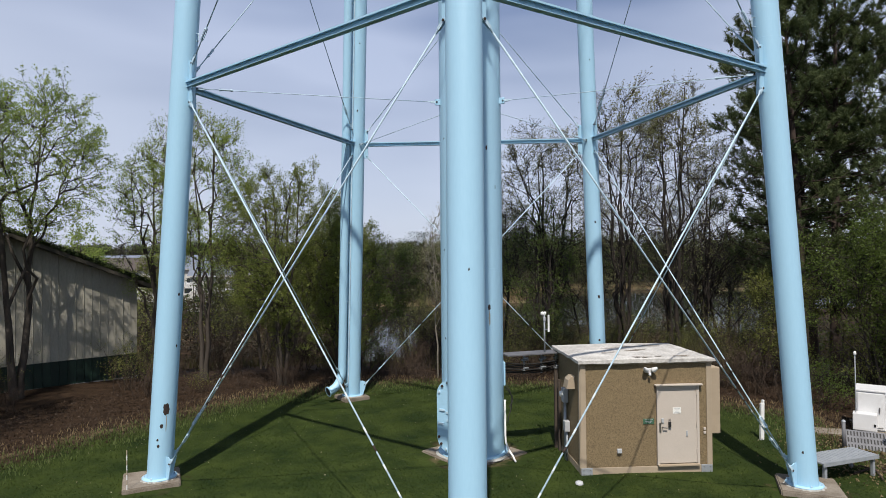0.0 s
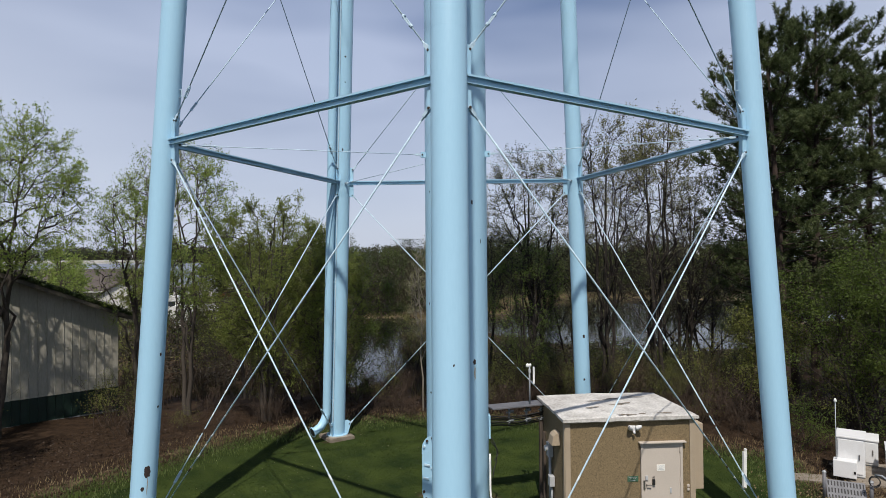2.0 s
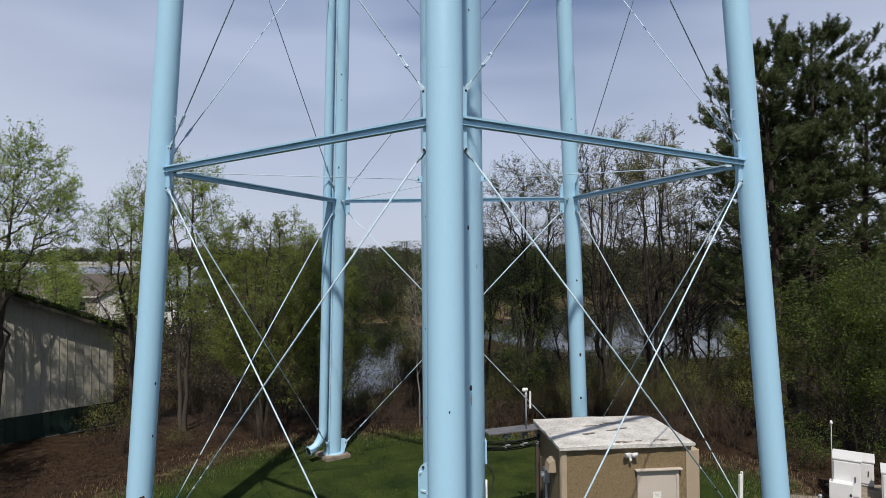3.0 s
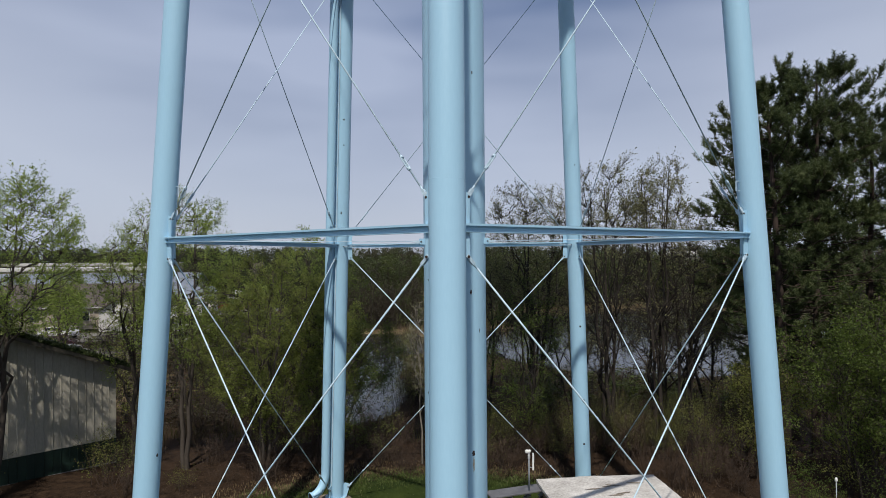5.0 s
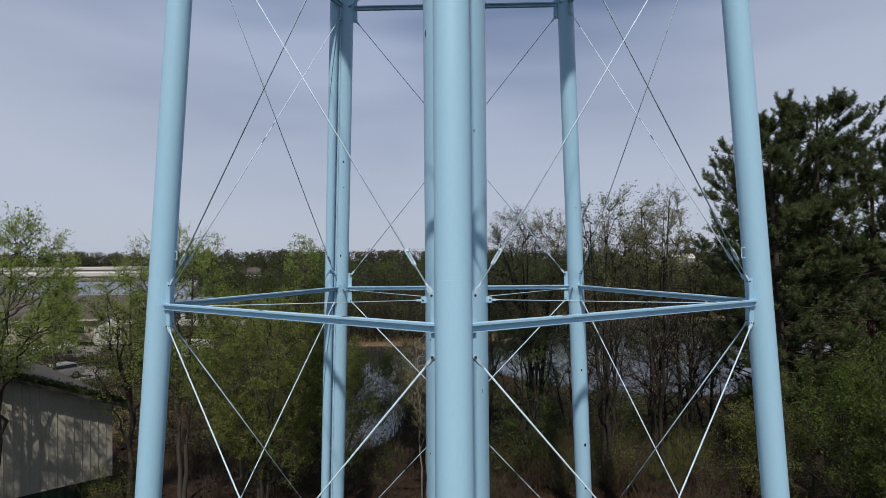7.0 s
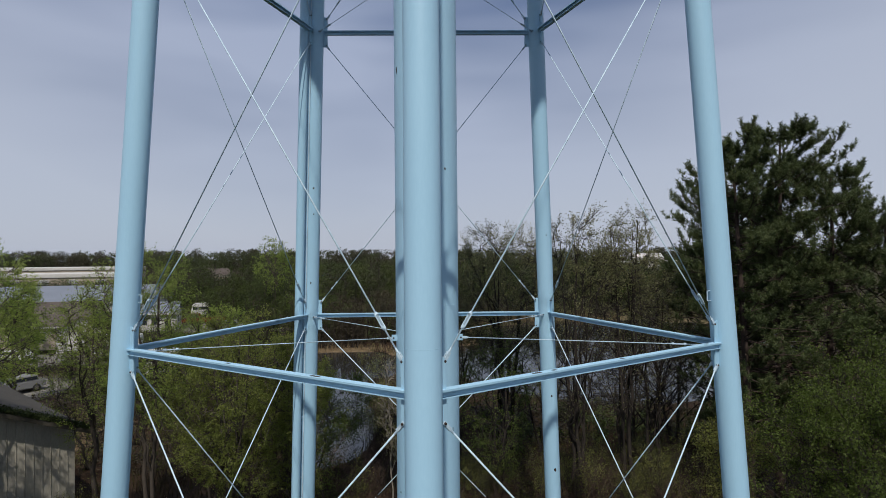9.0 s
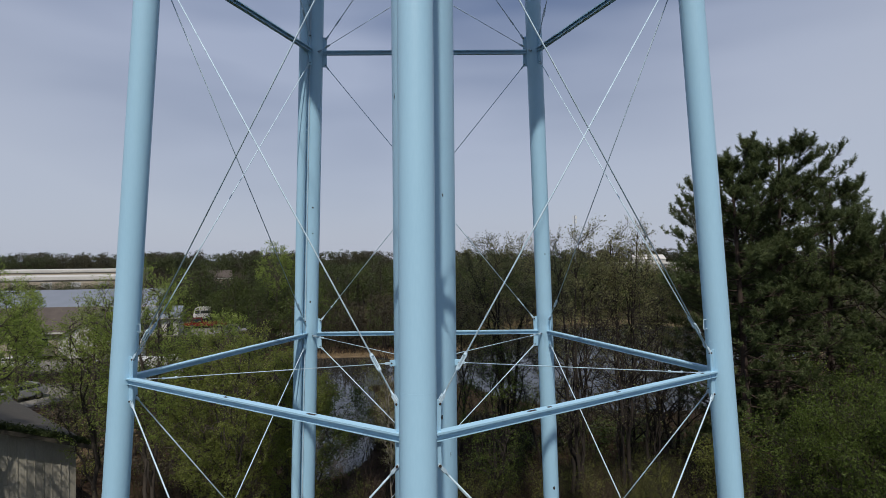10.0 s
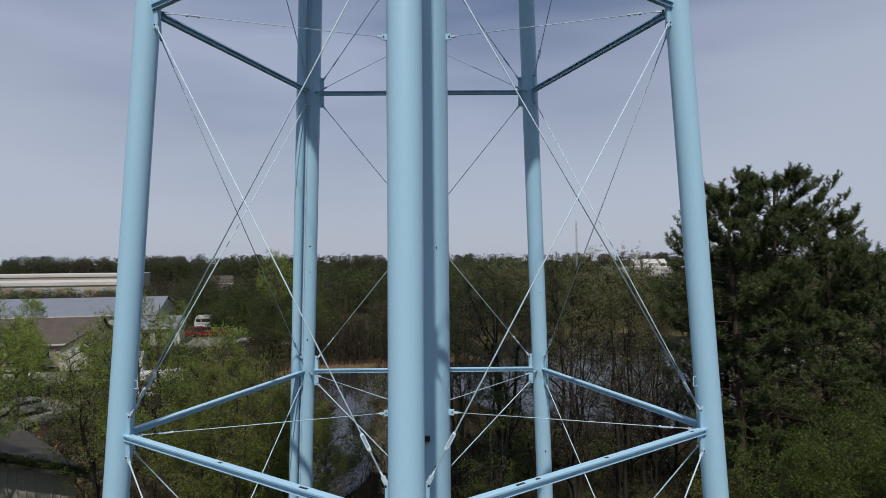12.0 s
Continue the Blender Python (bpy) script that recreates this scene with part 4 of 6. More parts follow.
# utility cap, posts and marker stake
tagged(part("utility_cap", lathe(bmesh.new(), [(0.001, 0.07), (0.05, 0.07), (0.06, 0.058), (0.085, 0.052), (0.09, 0.0)], 20, Matrix.Translation((3.28, 15.72, 0.0))), GREY_BOX, None, "", True), "low white plastic utility cap in the lawn", "utility cap")
post = empty("marker_post", "square white plastic marker post in the lawn", "post", pose(9.14, 18.95, 0, 0, 1.5, 12))
part("shaft", boxed((0, 0, 0.5), (0.105, 0.08, 1.04), bevel=0.012), PVC, post)
part("cap", boxed((0.025, 0, 1.06), (0.05, 0.075, 0.1), bevel=0.012), PVC, post)
stake = empty("marker_stake", "thin striped marker stake beside a footing", "stake", pose(-6.86, 15.38, 0, 2, 1, 0))
for i in range(9):
    part("stripe", tube(bmesh.new(), (0, 0, 0.11 * i), (0, 0, 0.11 * (i + 1)), 0.011, n=6), PVC if i % 2 else TAN_TRIM, stake)

# steel platform, gate and cabinets east of the tower
plat = empty("low_platform", "low galvanised grating platform on steel legs", "platform", pose(9.5, 16.12, 0, 0, 0, 19))
part("deck", boxed((-0.05, 0, 0.46), (1.75, 0.66, 0.035), bevel=0.006), GALV, plat)
for i in range(16):
    part("grating_bar", boxed((-0.87 + 0.11 * i, 0, 0.479), (0.09, 0.62, 0.006)), GALV, plat)
for x in (-0.8, 0.72):
    for y in (-0.27, 0.27):
        part("leg", boxed((x, y, 0.21), (0.07, 0.07, 0.46), bevel=0.006), GALV, plat)
part("cross_rail", boxed((0.72, 0, 0.40), (0.06, 0.46, 0.07)), GALV, plat)
part("edge_rail", boxed((-0.05, -0.343, 0.44), (1.75, 0.02, 0.09)), GALV, plat)
gate = empty("cable_guard", "leaning galvanised perforated guard panel between posts", "guard panel", pose(11.3, 17.75, -0.08, 0, 0, -28))
gm = pose(0, 0, 0, -46, 0, 0)
part("panel", box(bmesh.new(), (0, 0, 0.42), (0.9, 0.02, 0.58), m=gm, bevel=0.004), DULL, gate)
for i in range(12):
    for k in range(3):
        part("slot", box(bmesh.new(), (-0.4 + 0.073 * i, -0.014, 0.2 + 0.2 * k), (0.03, 0.012, 0.13), m=gm), BLACK, gate)
for x, h in ((-0.52, 0.8), (0.54, 0.68)):
    part("post", tube(bmesh.new(), (x, 0.1, 0), (x, 0.1, h), 0.045, n=14), DULL, gate, "", True)
    part("post_cap", lathe(bmesh.new(), [(0.001, 0.05), (0.035, 0.035), (0.055, 0.0)], 12, Matrix.Translation((x, 0.1, h))), GALV, gate, "", True)
part("hand_rail", pipe(bmesh.new(), [(0.62, 0.08, 0.88), (0.75, -0.05, 0.92), (0.95, -0.25, 0.8), (1.1, -0.5, 0.7), (1.9, -1.6, 0.66)], 0.028, 8), GALV, gate, "", True)
part("coil", pipe(bmesh.new(), [(0.6 + 0.12 * math.cos(a), -0.02 + 0.01 * a, 0.72 + 0.14 * math.sin(a)) for a in np.linspace(0, 12, 40)], 0.014, 6), BLACK, gate, "coiled black cable")


def cabinet(x, y, rz, w, d, h, label, front_box=True):
    c = empty("equipment_cabinet", label, "cabinet", pose(x, y, -0.06, 0, 0, rz), "equipment cabinets")
    part("plinth", boxed((0, 0, 0.08), (w - 0.06, d - 0.06, 0.2), bevel=0.01), GALV, c)
    part("body", boxed((0, 0, 0.16 + h / 2), (w, d, h), bevel=0.02), WHITE_BOX, c)
    part("roof", boxed((0, 0, 0.19 + h), (w + 0.05, d + 0.05, 0.05), bevel=0.012), WHITE_BOX, c)
    dr = part("door", boxed((-0.01, -d / 2 - 0.012, 0.18 + h / 2), (w - 0.08, 0.03, h - 0.12), bevel=0.008), WHITE_BOX, c)
    part("handle", boxed((w / 2 - 0.14, -d / 2 - 0.04, 0.2 + h / 2), (0.03, 0.03, 0.16), bevel=0.005), STEEL, dr)
    if front_box:
        b = part("side_box", boxed((-0.14, -d / 2 - 0.19, 0.42), (0.58, 0.33, 0.48), bevel=0.02), WHITE_BOX, c)
        part("latch", boxed((0.1, -d / 2 - 0.36, 0.36), (0.05, 0.02, 0.07), bevel=0.004), BLACK, b)
    return c


cabinet(12.86, 19.84, -36, 0.70, 0.94, 1.08, "white steel telecom equipment cabinet with a small side box")
cabinet(13.9, 19.15, -36, 0.8, 0.9, 0.85, "white steel telecom equipment cabinet on a plinth", False)
cabinet(13.9, 20.8, -36, 0.8, 0.9, 0.72, "white steel telecom equipment cabinet set behind", False)
gps = empty("cabinet_antenna", "thin grey mast with a white dome antenna", "antenna")
part("mast", tube(bmesh.new(), (12.14, 19.45, 0), (12.14, 19.45, 2.28), 0.012, n=8), GALV, gps, "", True)
part("dome", lathe(bmesh.new(), [(0.001, 0.10), (0.028, 0.085), (0.04, 0.03), (0.04, 0.0), (0.015, -0.03)], 14, Matrix.Translation((12.14, 19.45, 2.28))), PVC, gps, "", True)
bm = prism(bmesh.new(), [(-0.55, -0.3), (0.6, -0.35), (0.6, 0.3), (-0.5, 0.3)], 0.1, Matrix.Translation((11.3, 19.6, 0.0)) @ pose(0, 0, 0, 0, 0, -14))
tagged(part("concrete_pad", bm, CONCRETE, None), "pale concrete pad at the lawn edge", "pad")
bm = prism(bmesh.new(), [(-0.72, -0.85), (1.4, -0.95), (1.4, 1.2), (-0.68, 1.0)], 0.12, Matrix.Translation((13.2, 19.6, 0.0)) @ pose(0, 0, 0, 0, 0, -14))
tagged(part("concrete_pad", bm, CONCRETE, None), "concrete pad under the white cabinets", "pad")
rng = random.Random(9)
for i in range(5):
    x, y = 10.0 + rng.uniform(-0.5, 0.9), 16.3 + rng.uniform(-0.3, 0.4)
    a = rng.uniform(0, 180)
    b = tube(bmesh.new(), (x - 0.35 * math.cos(radians(a)), y - 0.35 * math.sin(radians(a)), 0.03), (x + 0.35 * math.cos(radians(a)), y + 0.35 * math.sin(radians(a)), 0.06), 0.022, n=6)
    tagged(part("fallen_stick", b, TWIG, None), "broken dead stick lying under the platform", "stick", "fallen sticks")


# ---- barn and buildings beyond ----
barn = empty("barn", "beige metal-sided barn with dark green wainscot and mossy dark roof", "barn")
bo, bu, bv = Vector((-13.55, 29.45, 0)), Vector((-0.727, -0.687, 0)), Vector((-0.687, 0.727, 0))
GW, BL, EAVE, SLOPE = 9.5, 14.0, 4.15, 0.42
ridge_z = EAVE + SLOPE * GW / 2
bmat = Matrix((bu, bv, Vector((0, 0, 1)))).transposed().to_4x4()
bmat.translation = bo


def bp(x, y, z):
    return bmat @ Vector((x, y, z))


def gable_z(x):
    return EAVE + SLOPE * min(x, GW - x)


# gable wall core, then siding panels with ribs
bm = bmesh.new()
prism(bm, [(0, -0.4), (GW, -0.4), (GW, EAVE), (GW / 2, ridge_z), (0, EAVE)], 0.1, bmat @ Matrix.Translation((0, 0.07, 0)) @ pose(0, 0, 0, 90, 0, 0))
part("gable_wall", bm, SIDING, barn)
n_pan, pw = 31, GW / 31
for i in range(n_pan):
    x0, x1 = i * pw, (i + 1) * pw
    zl, zr = gable_z(x0), gable_z(x1)
    bm = bmesh.new()
    y = -0.006
    v = [bm.verts.new(bp(*p)) for p in ((x0, y, 1.05), (x1 - 0.05, y, 1.05), (x1 - 0.035, y - 0.03, 1.05), (x1 - 0.012, y - 0.03, 1.05), (x1, y, 1.05), (x1, y, zr), (x1 - 0.012, y - 0.03, zr), (x1 - 0.035, y - 0.03, zr), (x1 - 0.05, y, zr), (x0, y, zl))]
    for q in ((0, 1, 8, 9), (1, 2, 7, 8), (2, 3, 6, 7), (3, 4, 5, 6)):
        bm.faces.new([v[k] for k in q])
    part("siding_panel", bm, SIDING, barn)
    bm = bmesh.new()
    v = [bm.verts.new(bp(*p)) for p in ((x0, y - 0.004, -0.3), (x1 - 0.05, y - 0.004, -0.3), (x1 - 0.025, y - 0.03, -0.3), (x1, y - 0.004, -0.3), (x1, y - 0.004, 1.04), (x1 - 0.025, y - 0.03, 1.04), (x1 - 0.05, y - 0.004, 1.04), (x0, y - 0.004, 1.04))]
    for q in ((0, 1, 6, 7), (1, 2, 5, 6), (2, 3, 4, 5)):
        bm.faces.new([v[k] for k in q])
    part("wainscot_panel", bm, WAINSCOT, barn)
part("base_trim", box(bmesh.new(), (GW / 2, -0.03, 1.05), (GW, 0.03, 0.05), m=bmat), SIDING, barn)
part("skirt_board", box(bmesh.new(), (GW / 2, -0.03, -0.02), (GW, 0.04, 0.06), m=bmat), DULL, barn, "grey bottom trim")
part("side_wall", box(bmesh.new(), (0.05, BL / 2 + 0.1, EAVE / 2 - 0.2), (0.1, BL, EAVE + 0.4), m=bmat), SIDING, barn)
part("side_wall", box(bmesh.new(), (GW - 0.05, BL / 2 + 0.1, EAVE / 2 - 0.2), (0.1, BL, EAVE + 0.4), m=bmat), SIDING, barn)
part("back_wall", box(bmesh.new(), (GW / 2, BL + 0.16, EAVE / 2 - 0.2), (GW, 0.1, EAVE + 0.4), m=bmat), SIDING, barn)
for s in (0, 1):
    bm = bmesh.new()
    xa, xb = (-0.65, GW / 2) if s == 0 else (GW + 0.65, GW / 2)
    za, zb = EAVE - 0.65 * SLOPE, ridge_z
    q = [(xa, za + 0.03), (xb, zb + 0.03), (xb, zb + 0.17), (xa, za + 0.15)]
    prism(bm, q, BL + 1.0, bmat @ Matrix.Translation((0, BL / 2, 0)) @ pose(0, 0, 0, 90, 0, 0))
    bmesh.ops.recalc_face_normals(bm, faces=list(bm.faces))
    part("roof_slope", bm, BARN_ROOF, barn, "dark mossy roof slope")
part("fascia", prism(bmesh.new(), [(-0.65, EAVE - 0.65 * SLOPE - 0.02), (GW / 2, ridge_z - 0.02), (GW / 2, ridge_z + 0.14), (-0.65, EAVE - 0.65 * SLOPE + 0.12)], 0.04, bmat @ Matrix.Translation((0, -0.53, 0)) @ pose(0, 0, 0, 90, 0, 0)), BARN_ROOF, barn)


g0 = np.random.default_rng(12)
n = 9000
cx = np.concatenate([g0.uniform(-0.6, 5.6, n // 2), g0.normal(np.repeat(g0.uniform(-0.4, 5.4, 24), n // 48), 0.22)])
cy = np.abs(g0.normal(0, 0.5, len(cx))) - 0.55
cz = EAVE + SLOPE * cx + 0.17 + np.abs(g0.normal(0, 0.10, len(cx)))
cpos = np.array([bp(a, b, c) for a, b, c in zip(cx, cy, cz)])
ROOF_CREEPER = cpos


def house(name, x, y, rz, w, d, eave, ridge, wall, roof_m, label, windows=4, doors=1, base=None):
    """A gabled building, its long front along x, with door and window openings in frames."""
    z = zg(x, y) if base is None else base
    h = empty(name, label, "building", pose(x, y, z, 0, 0, rz))
    t = 0.15
    part("wall", boxed((0, -d / 2 + t / 2, eave / 2), (w, t, eave)), wall, h)
    part("wall", boxed((0, d / 2 - t / 2, eave / 2), (w, t, eave)), wall, h)
    for s in (-1, 1):
        part("gable_wall", prism(bmesh.new(), [(-d / 2 + t, 0), (d / 2 - t, 0), (d / 2 - t, eave), (0, ridge - 0.1), (-d / 2 + t, eave)], t, Matrix.Translation((s * (w / 2 - t / 2), 0, 0)) @ pose(0, 0, 0, 90, 0, 90)), wall, h)
        o, k = 0.5, (ridge - eave) / (d / 2)
        q = [(s * (d / 2 + o), eave - o * k), (0, ridge), (0, ridge + 0.15), (s * (d / 2 + o), eave - o * k + 0.14)]
        bm = prism(bmesh.new(), q, w + 0.8, pose(0, 0, 0, 90, 0, 90))
        bmesh.ops.recalc_face_normals(bm, faces=list(bm.faces))
        part("roof", bm, roof_m, h)
        part("fascia", boxed((0, s * (d / 2 + o), eave - o * k + 0.05), (w + 0.8, 0.05, 0.22)), WHITE_WALL, h)
    n = windows + doors
    for i in range(n):
        px = -w / 2 + w * (i + 0.7) / (n + 0.4)
        ww, wh, wz = (1.2, 1.1, eave * 0.55) if i < windows else (1.0, 2.0, 1.05)
        wo = part("window" if i < windows else "door", boxed((px, -d / 2 - 0.03, wz), (ww + 0.2, 0.08, wh + 0.2), bevel=0.02), WHITE_WALL, h)
        part("pane", boxed((px, -d / 2 - 0.075, wz), (ww, 0.02, wh)), WINDOW, wo)
    return h


house("long_building", -75, 131, 10, 54, 22, 3.9, 6.6, WHITE_WALL, BLUE_ROOF, "long low building with blue-grey metal roof", 9, 2)
house("bungalow", -50.5, 92, 10, 17, 11, 3.2, 5.9, CREAM_WALL, BROWN_ROOF, "pale bungalow with brown shingle roof", 4, 1)
house("garage", -41.2, 89, -76, 7.5, 6.0, 2.9, 4.7, WHITE_WALL, BROWN_ROOF, "small white garage with a gable beside the bungalow", 2, 1)
house("cottage", -40.2, 111, 12, 6.5, 6.5, 3.1, 4.6, WHITE_WALL, BLUE_ROOF, "small white cottage with blue-grey roof", 2, 1)


def flat_block(name, x, y, rz, w, d, h, label, doors=6, wall=CREAM_WALL):
    z = zg(x, y)
    b = empty(name, label, "building", pose(x, y, z, 0, 0, rz))
    part("wall", boxed((0, 0, h / 2), (w, d, h)), wall, b)
    part("roof", boxed((0, 0, h + 0.2), (w + 0.6, d + 0.6, 0.5), bevel=0.05), WHITE_ROOF, b)
    part("parapet_band", boxed((0, -d / 2 - 0.35, h - 0.4), (w + 0.6, 0.1, 0.9)), WHITE_ROOF, b)
    for i in range(doors):
        dd = part("dock_door", boxed((-w / 2 + w * (i + 0.5) / doors, -d / 2 - 0.06, 2.0), (3.6, 0.1, 4.0)), GREY_BOX, b)
        part("frame", boxed((-w / 2 + w * (i + 0.5) / doors, -d / 2 - 0.05, 4.2), (4.0, 0.12, 0.3)), WHITE_WALL, dd)
    return b


flat_block("warehouse", -150, 262, 8, 80, 34, 6.0, "long white-roofed warehouse beyond the trees", 8)
flat_block("warehouse", -184, 350, 8, 84, 40, 7.4, "long white-roofed warehouse in the distance", 8)
flat_block("warehouse", 184, 445, -6, 62, 30, 7.6, "long white industrial building in the distance", 4, ROOF_WHITE)
house("pitched_hall", 195, 470, -6, 24, 16, 10.5, 13.6, WHITE_WALL, WHITE_ROOF, "white gabled hall in the distance", 3, 1)
house("brick_house", -77.5, 280, 20, 9, 8, 4.5, 7.5, TAN_TRIM, BROWN_ROOF, "brown house among distant trees", 3, 1)


def vehicle(name, x, y, rz, paint, label, length=5.2, cab=(0.32, 0.72), high=1.75, bed=True):
    """A car or pickup: shaped body, cabin with glass, four wheels."""
    v = empty(name, label, "vehicle", pose(x, y, zg(x, y), 0, 0, rz))
    L, w = length, 1.9
    body = [(-L / 2, 0.42), (-L / 2, 0.85), (-L / 2 + 0.2, 1.0), (L / 2 - 0.15, 1.05), (L / 2, 0.95), (L / 2, 0.45), (L / 2 - 0.4, 0.36), (-L / 2 + 0.4, 0.36)]
    bm = prism(bmesh.new(), body, w, pose(0, 0, 0, 90, 0, 0))
    bmesh.ops.recalc_face_normals(bm, faces=list(bm.faces))
    bmesh.ops.bevel(bm, geom=list(bm.edges), offset=0.06, segments=2, affect="EDGES")
    part("body", bm, paint, v)
    a, b = -L / 2 + L * cab[0], -L / 2 + L * cab[1]
    bm = prism(bmesh.new(), [(a - 0.35, 1.02), (a + 0.15, high - 0.04), (b - 0.1, high), (b + 0.15, 1.02)], w - 0.2, pose(0, 0, 0, 90, 0, 0))
    bmesh.ops.recalc_face_normals(bm, faces=list(bm.faces))
    bmesh.ops.bevel(bm, geom=list(bm.edges), offset=0.05, segments=2, affect="EDGES")
    cabin = part("cabin", bm, paint, v)
    for s in (-1, 1):
        part("side_window", prism(bmesh.new(), [(a - 0.1, 1.1), (a + 0.22, high - 0.12), (b - 0.16, high - 0.1), (b, 1.1)], 0.03, Matrix.Translation((0, s * (w / 2 - 0.09), 0)) @ pose(0, 0, 0, 90, 0, 0)), WINDOW, cabin)
    part("windscreen", boxed((a - 0.12, 0, (high + 1.05) / 2), (0.5, w - 0.45, 0.05), bevel=0.01), WINDOW, cabin)
    for sx in (-1, 1):
        for sy in (-1, 1):
            c = Vector((sx * L * 0.31, sy * (w / 2 - 0.1), 0.36))
            wheel = part("wheel", tube(bmesh.new(), c - Vector((0, 0.12, 0)), c + Vector((0, 0.12, 0)), 0.36, n=20), TYRE, v, "", True)
            part("rim", tube(bmesh.new(), c + Vector((0, sy * 0.1, 0)), c + Vector((0, sy * 0.135, 0)), 0.2, n=14), STEEL, wheel)
    for s in (-1, 1):
        part("headlight", boxed((-L / 2 - 0.01, s * 0.65, 0.78), (0.05, 0.32, 0.16), bevel=0.01), WHITE_BOX, v)
        part("tail_light", boxed((L / 2 + 0.0, s * 0.75, 0.8), (0.05, 0.2, 0.2), bevel=0.01), CAR_RED, v)
    return v


def camper(x, y, rz, length, label, stripe=GREY_BOX):
    """A parked camping trailer."""
    v = empty("camping_trailer", label, "trailer", pose(x, y, zg(x, y), 0, 0, rz))
    L, w, h = length, 2.4, 2.9
    bm = prism(bmesh.new(), [(-L / 2, 0.6), (-L / 2 - 0.25, 1.3), (-L / 2 + 0.1, h - 0.25), (-L / 2 + 0.5, h), (L / 2 - 0.2, h), (L / 2, h - 0.2), (L / 2, 0.6)], w, pose(0, 0, 0, 90, 0, 0))
    bmesh.ops.recalc_face_normals(bm, faces=list(bm.faces))
    bmesh.ops.bevel(bm, geom=list(bm.edges), offset=0.08, segments=2, affect="EDGES")
    part("body", bm, CAR_WHITE, v)
    for s in (-1, 1):
        part("stripe", boxed((0, s * (w / 2 + 0.005), 1.2), (L * 0.9, 0.02, 0.2)), stripe, v)
        for f in (-0.3, 0.05, 0.33):
            part("window", boxed((L * f, s * (w / 2 + 0.01), 1.95), (0.9, 0.03, 0.6), bevel=0.01), WINDOW, v)
        for dx in (-0.45, 0.45):
            c = Vector((dx + 0.3, s * (w / 2 - 0.15), 0.36))
            part("wheel", tube(bmesh.new(), c - Vector((0, 0.11, 0)), c + Vector((0, 0.11, 0)), 0.36, n=16), TYRE, v)
    part("tow_bar", boxed((-L / 2 - 0.7, 0, 0.55), (1.4, 0.12, 0.1)), STEEL, v)
    part("roof_vent", boxed((0.4, 0, h + 0.07), (0.6, 0.6, 0.14), bevel=0.03), PVC, v)
    return v


vehicle("truck", -35.4, 120, 12, CAR_RED, "red and white truck parked in the yard", 7.5, (0.2, 0.42), 1.9)
camper(-39.6, 132, 10, 3.0, "small white camper parked behind a red truck")
vehicle("pickup", -23.5, 107, 8, CAR_DARK, "dark plum pickup parked in the yard", 5.6)
vehicle("pickup", -27.5, 108, 10, CAR_GREY, "silver pickup parked in the yard", 5.4)
vehicle("car", -34.2, 60.5, 60, CAR_GREY, "dusty silver car parked under the trees", 4.6, (0.28, 0.86), 1.5)
vehicle("car", -39.5, 68, 20, CAR_DARK, "dark car parked on the grass", 4.6, (0.28, 0.86), 1.5)
vehicle("car", -44, 77, -10, CAR_WHITE, "white car parked beside the bungalow", 4.6, (0.28, 0.86), 1.5)
camper(-33.5, 80, 12, 5.2, "white camping trailer parked by the bungalow")
camper(-24.5, 68, 20, 4.6, "small white trailer under the trees")
camper(-62, 300, 0, 9.0, "distant white trailer in a lot")
for i, (x, y) in enumerate(((-72, 268), (-66, 271), (-60, 266), (-54, 272), (-76, 262))):
    vehicle("car", x, y, 15 * i, (CAR_WHITE, CAR_GREY, CAR_RED, CAR_WHITE, CAR_DARK)[i], "parked car in a distant lot", 4.6, (0.28, 0.86), 1.5)
trailer = empty("covered_stack", "bright blue covered trailer in the distance", "trailer", pose(-36.5, 354, zg(-36.5, 354), 0, 0, 10))
part("cover", boxed((0, 0, 1.9), (8, 3, 2.8), bevel=0.25), CAR_BLUE, trailer)
for s in (-2.5, 2.5):
    part("wheel", tube(bmesh.new(), (s, -1.3, 0.45), (s, 1.3, 0.45), 0.45, n=12), TYRE, trailer)

mast = empty("radio_mast", "slender grey lattice radio mast on the horizon", "mast", pose(122, 415, zg(122, 415)))
mh = 41.0
for i in range(3):
    a = i * math.tau / 3
    part("mast_leg", tube(bmesh.new(), (0.9 * math.cos(a), 0.9 * math.sin(a), 0), (0.45 * math.cos(a), 0.45 * math.sin(a), mh), 0.09, n=6), GALV, mast)
    b = a + math.tau / 3
    bm = bmesh.new()
    for k in range(20):
        f0, f1 = k / 20, (k + 1) / 20
        r0, r1 = 0.9 - 0.45 * f0, 0.9 - 0.45 * f1
        tube(bm, (r0 * math.cos(a), r0 * math.sin(a), f0 * mh), (r1 * math.cos(b), r1 * math.sin(b), f1 * mh), 0.05, n=4)
        tube(bm, (r0 * math.cos(b), r0 * math.sin(b), f0 * mh), (r1 * math.cos(a), r1 * math.sin(a), f1 * mh), 0.05, n=4)
    part("lattice", bm, GALV, mast)
for z in (mh - 1.5, mh - 4.5):
    for i in range(3):
        a = i * math.tau / 3 + 0.5
        part("panel_antenna", boxed((1.3 * math.cos(a), 1.3 * math.sin(a), z), (0.4, 0.4, 2.2), 0, 0.03), PVC, mast)


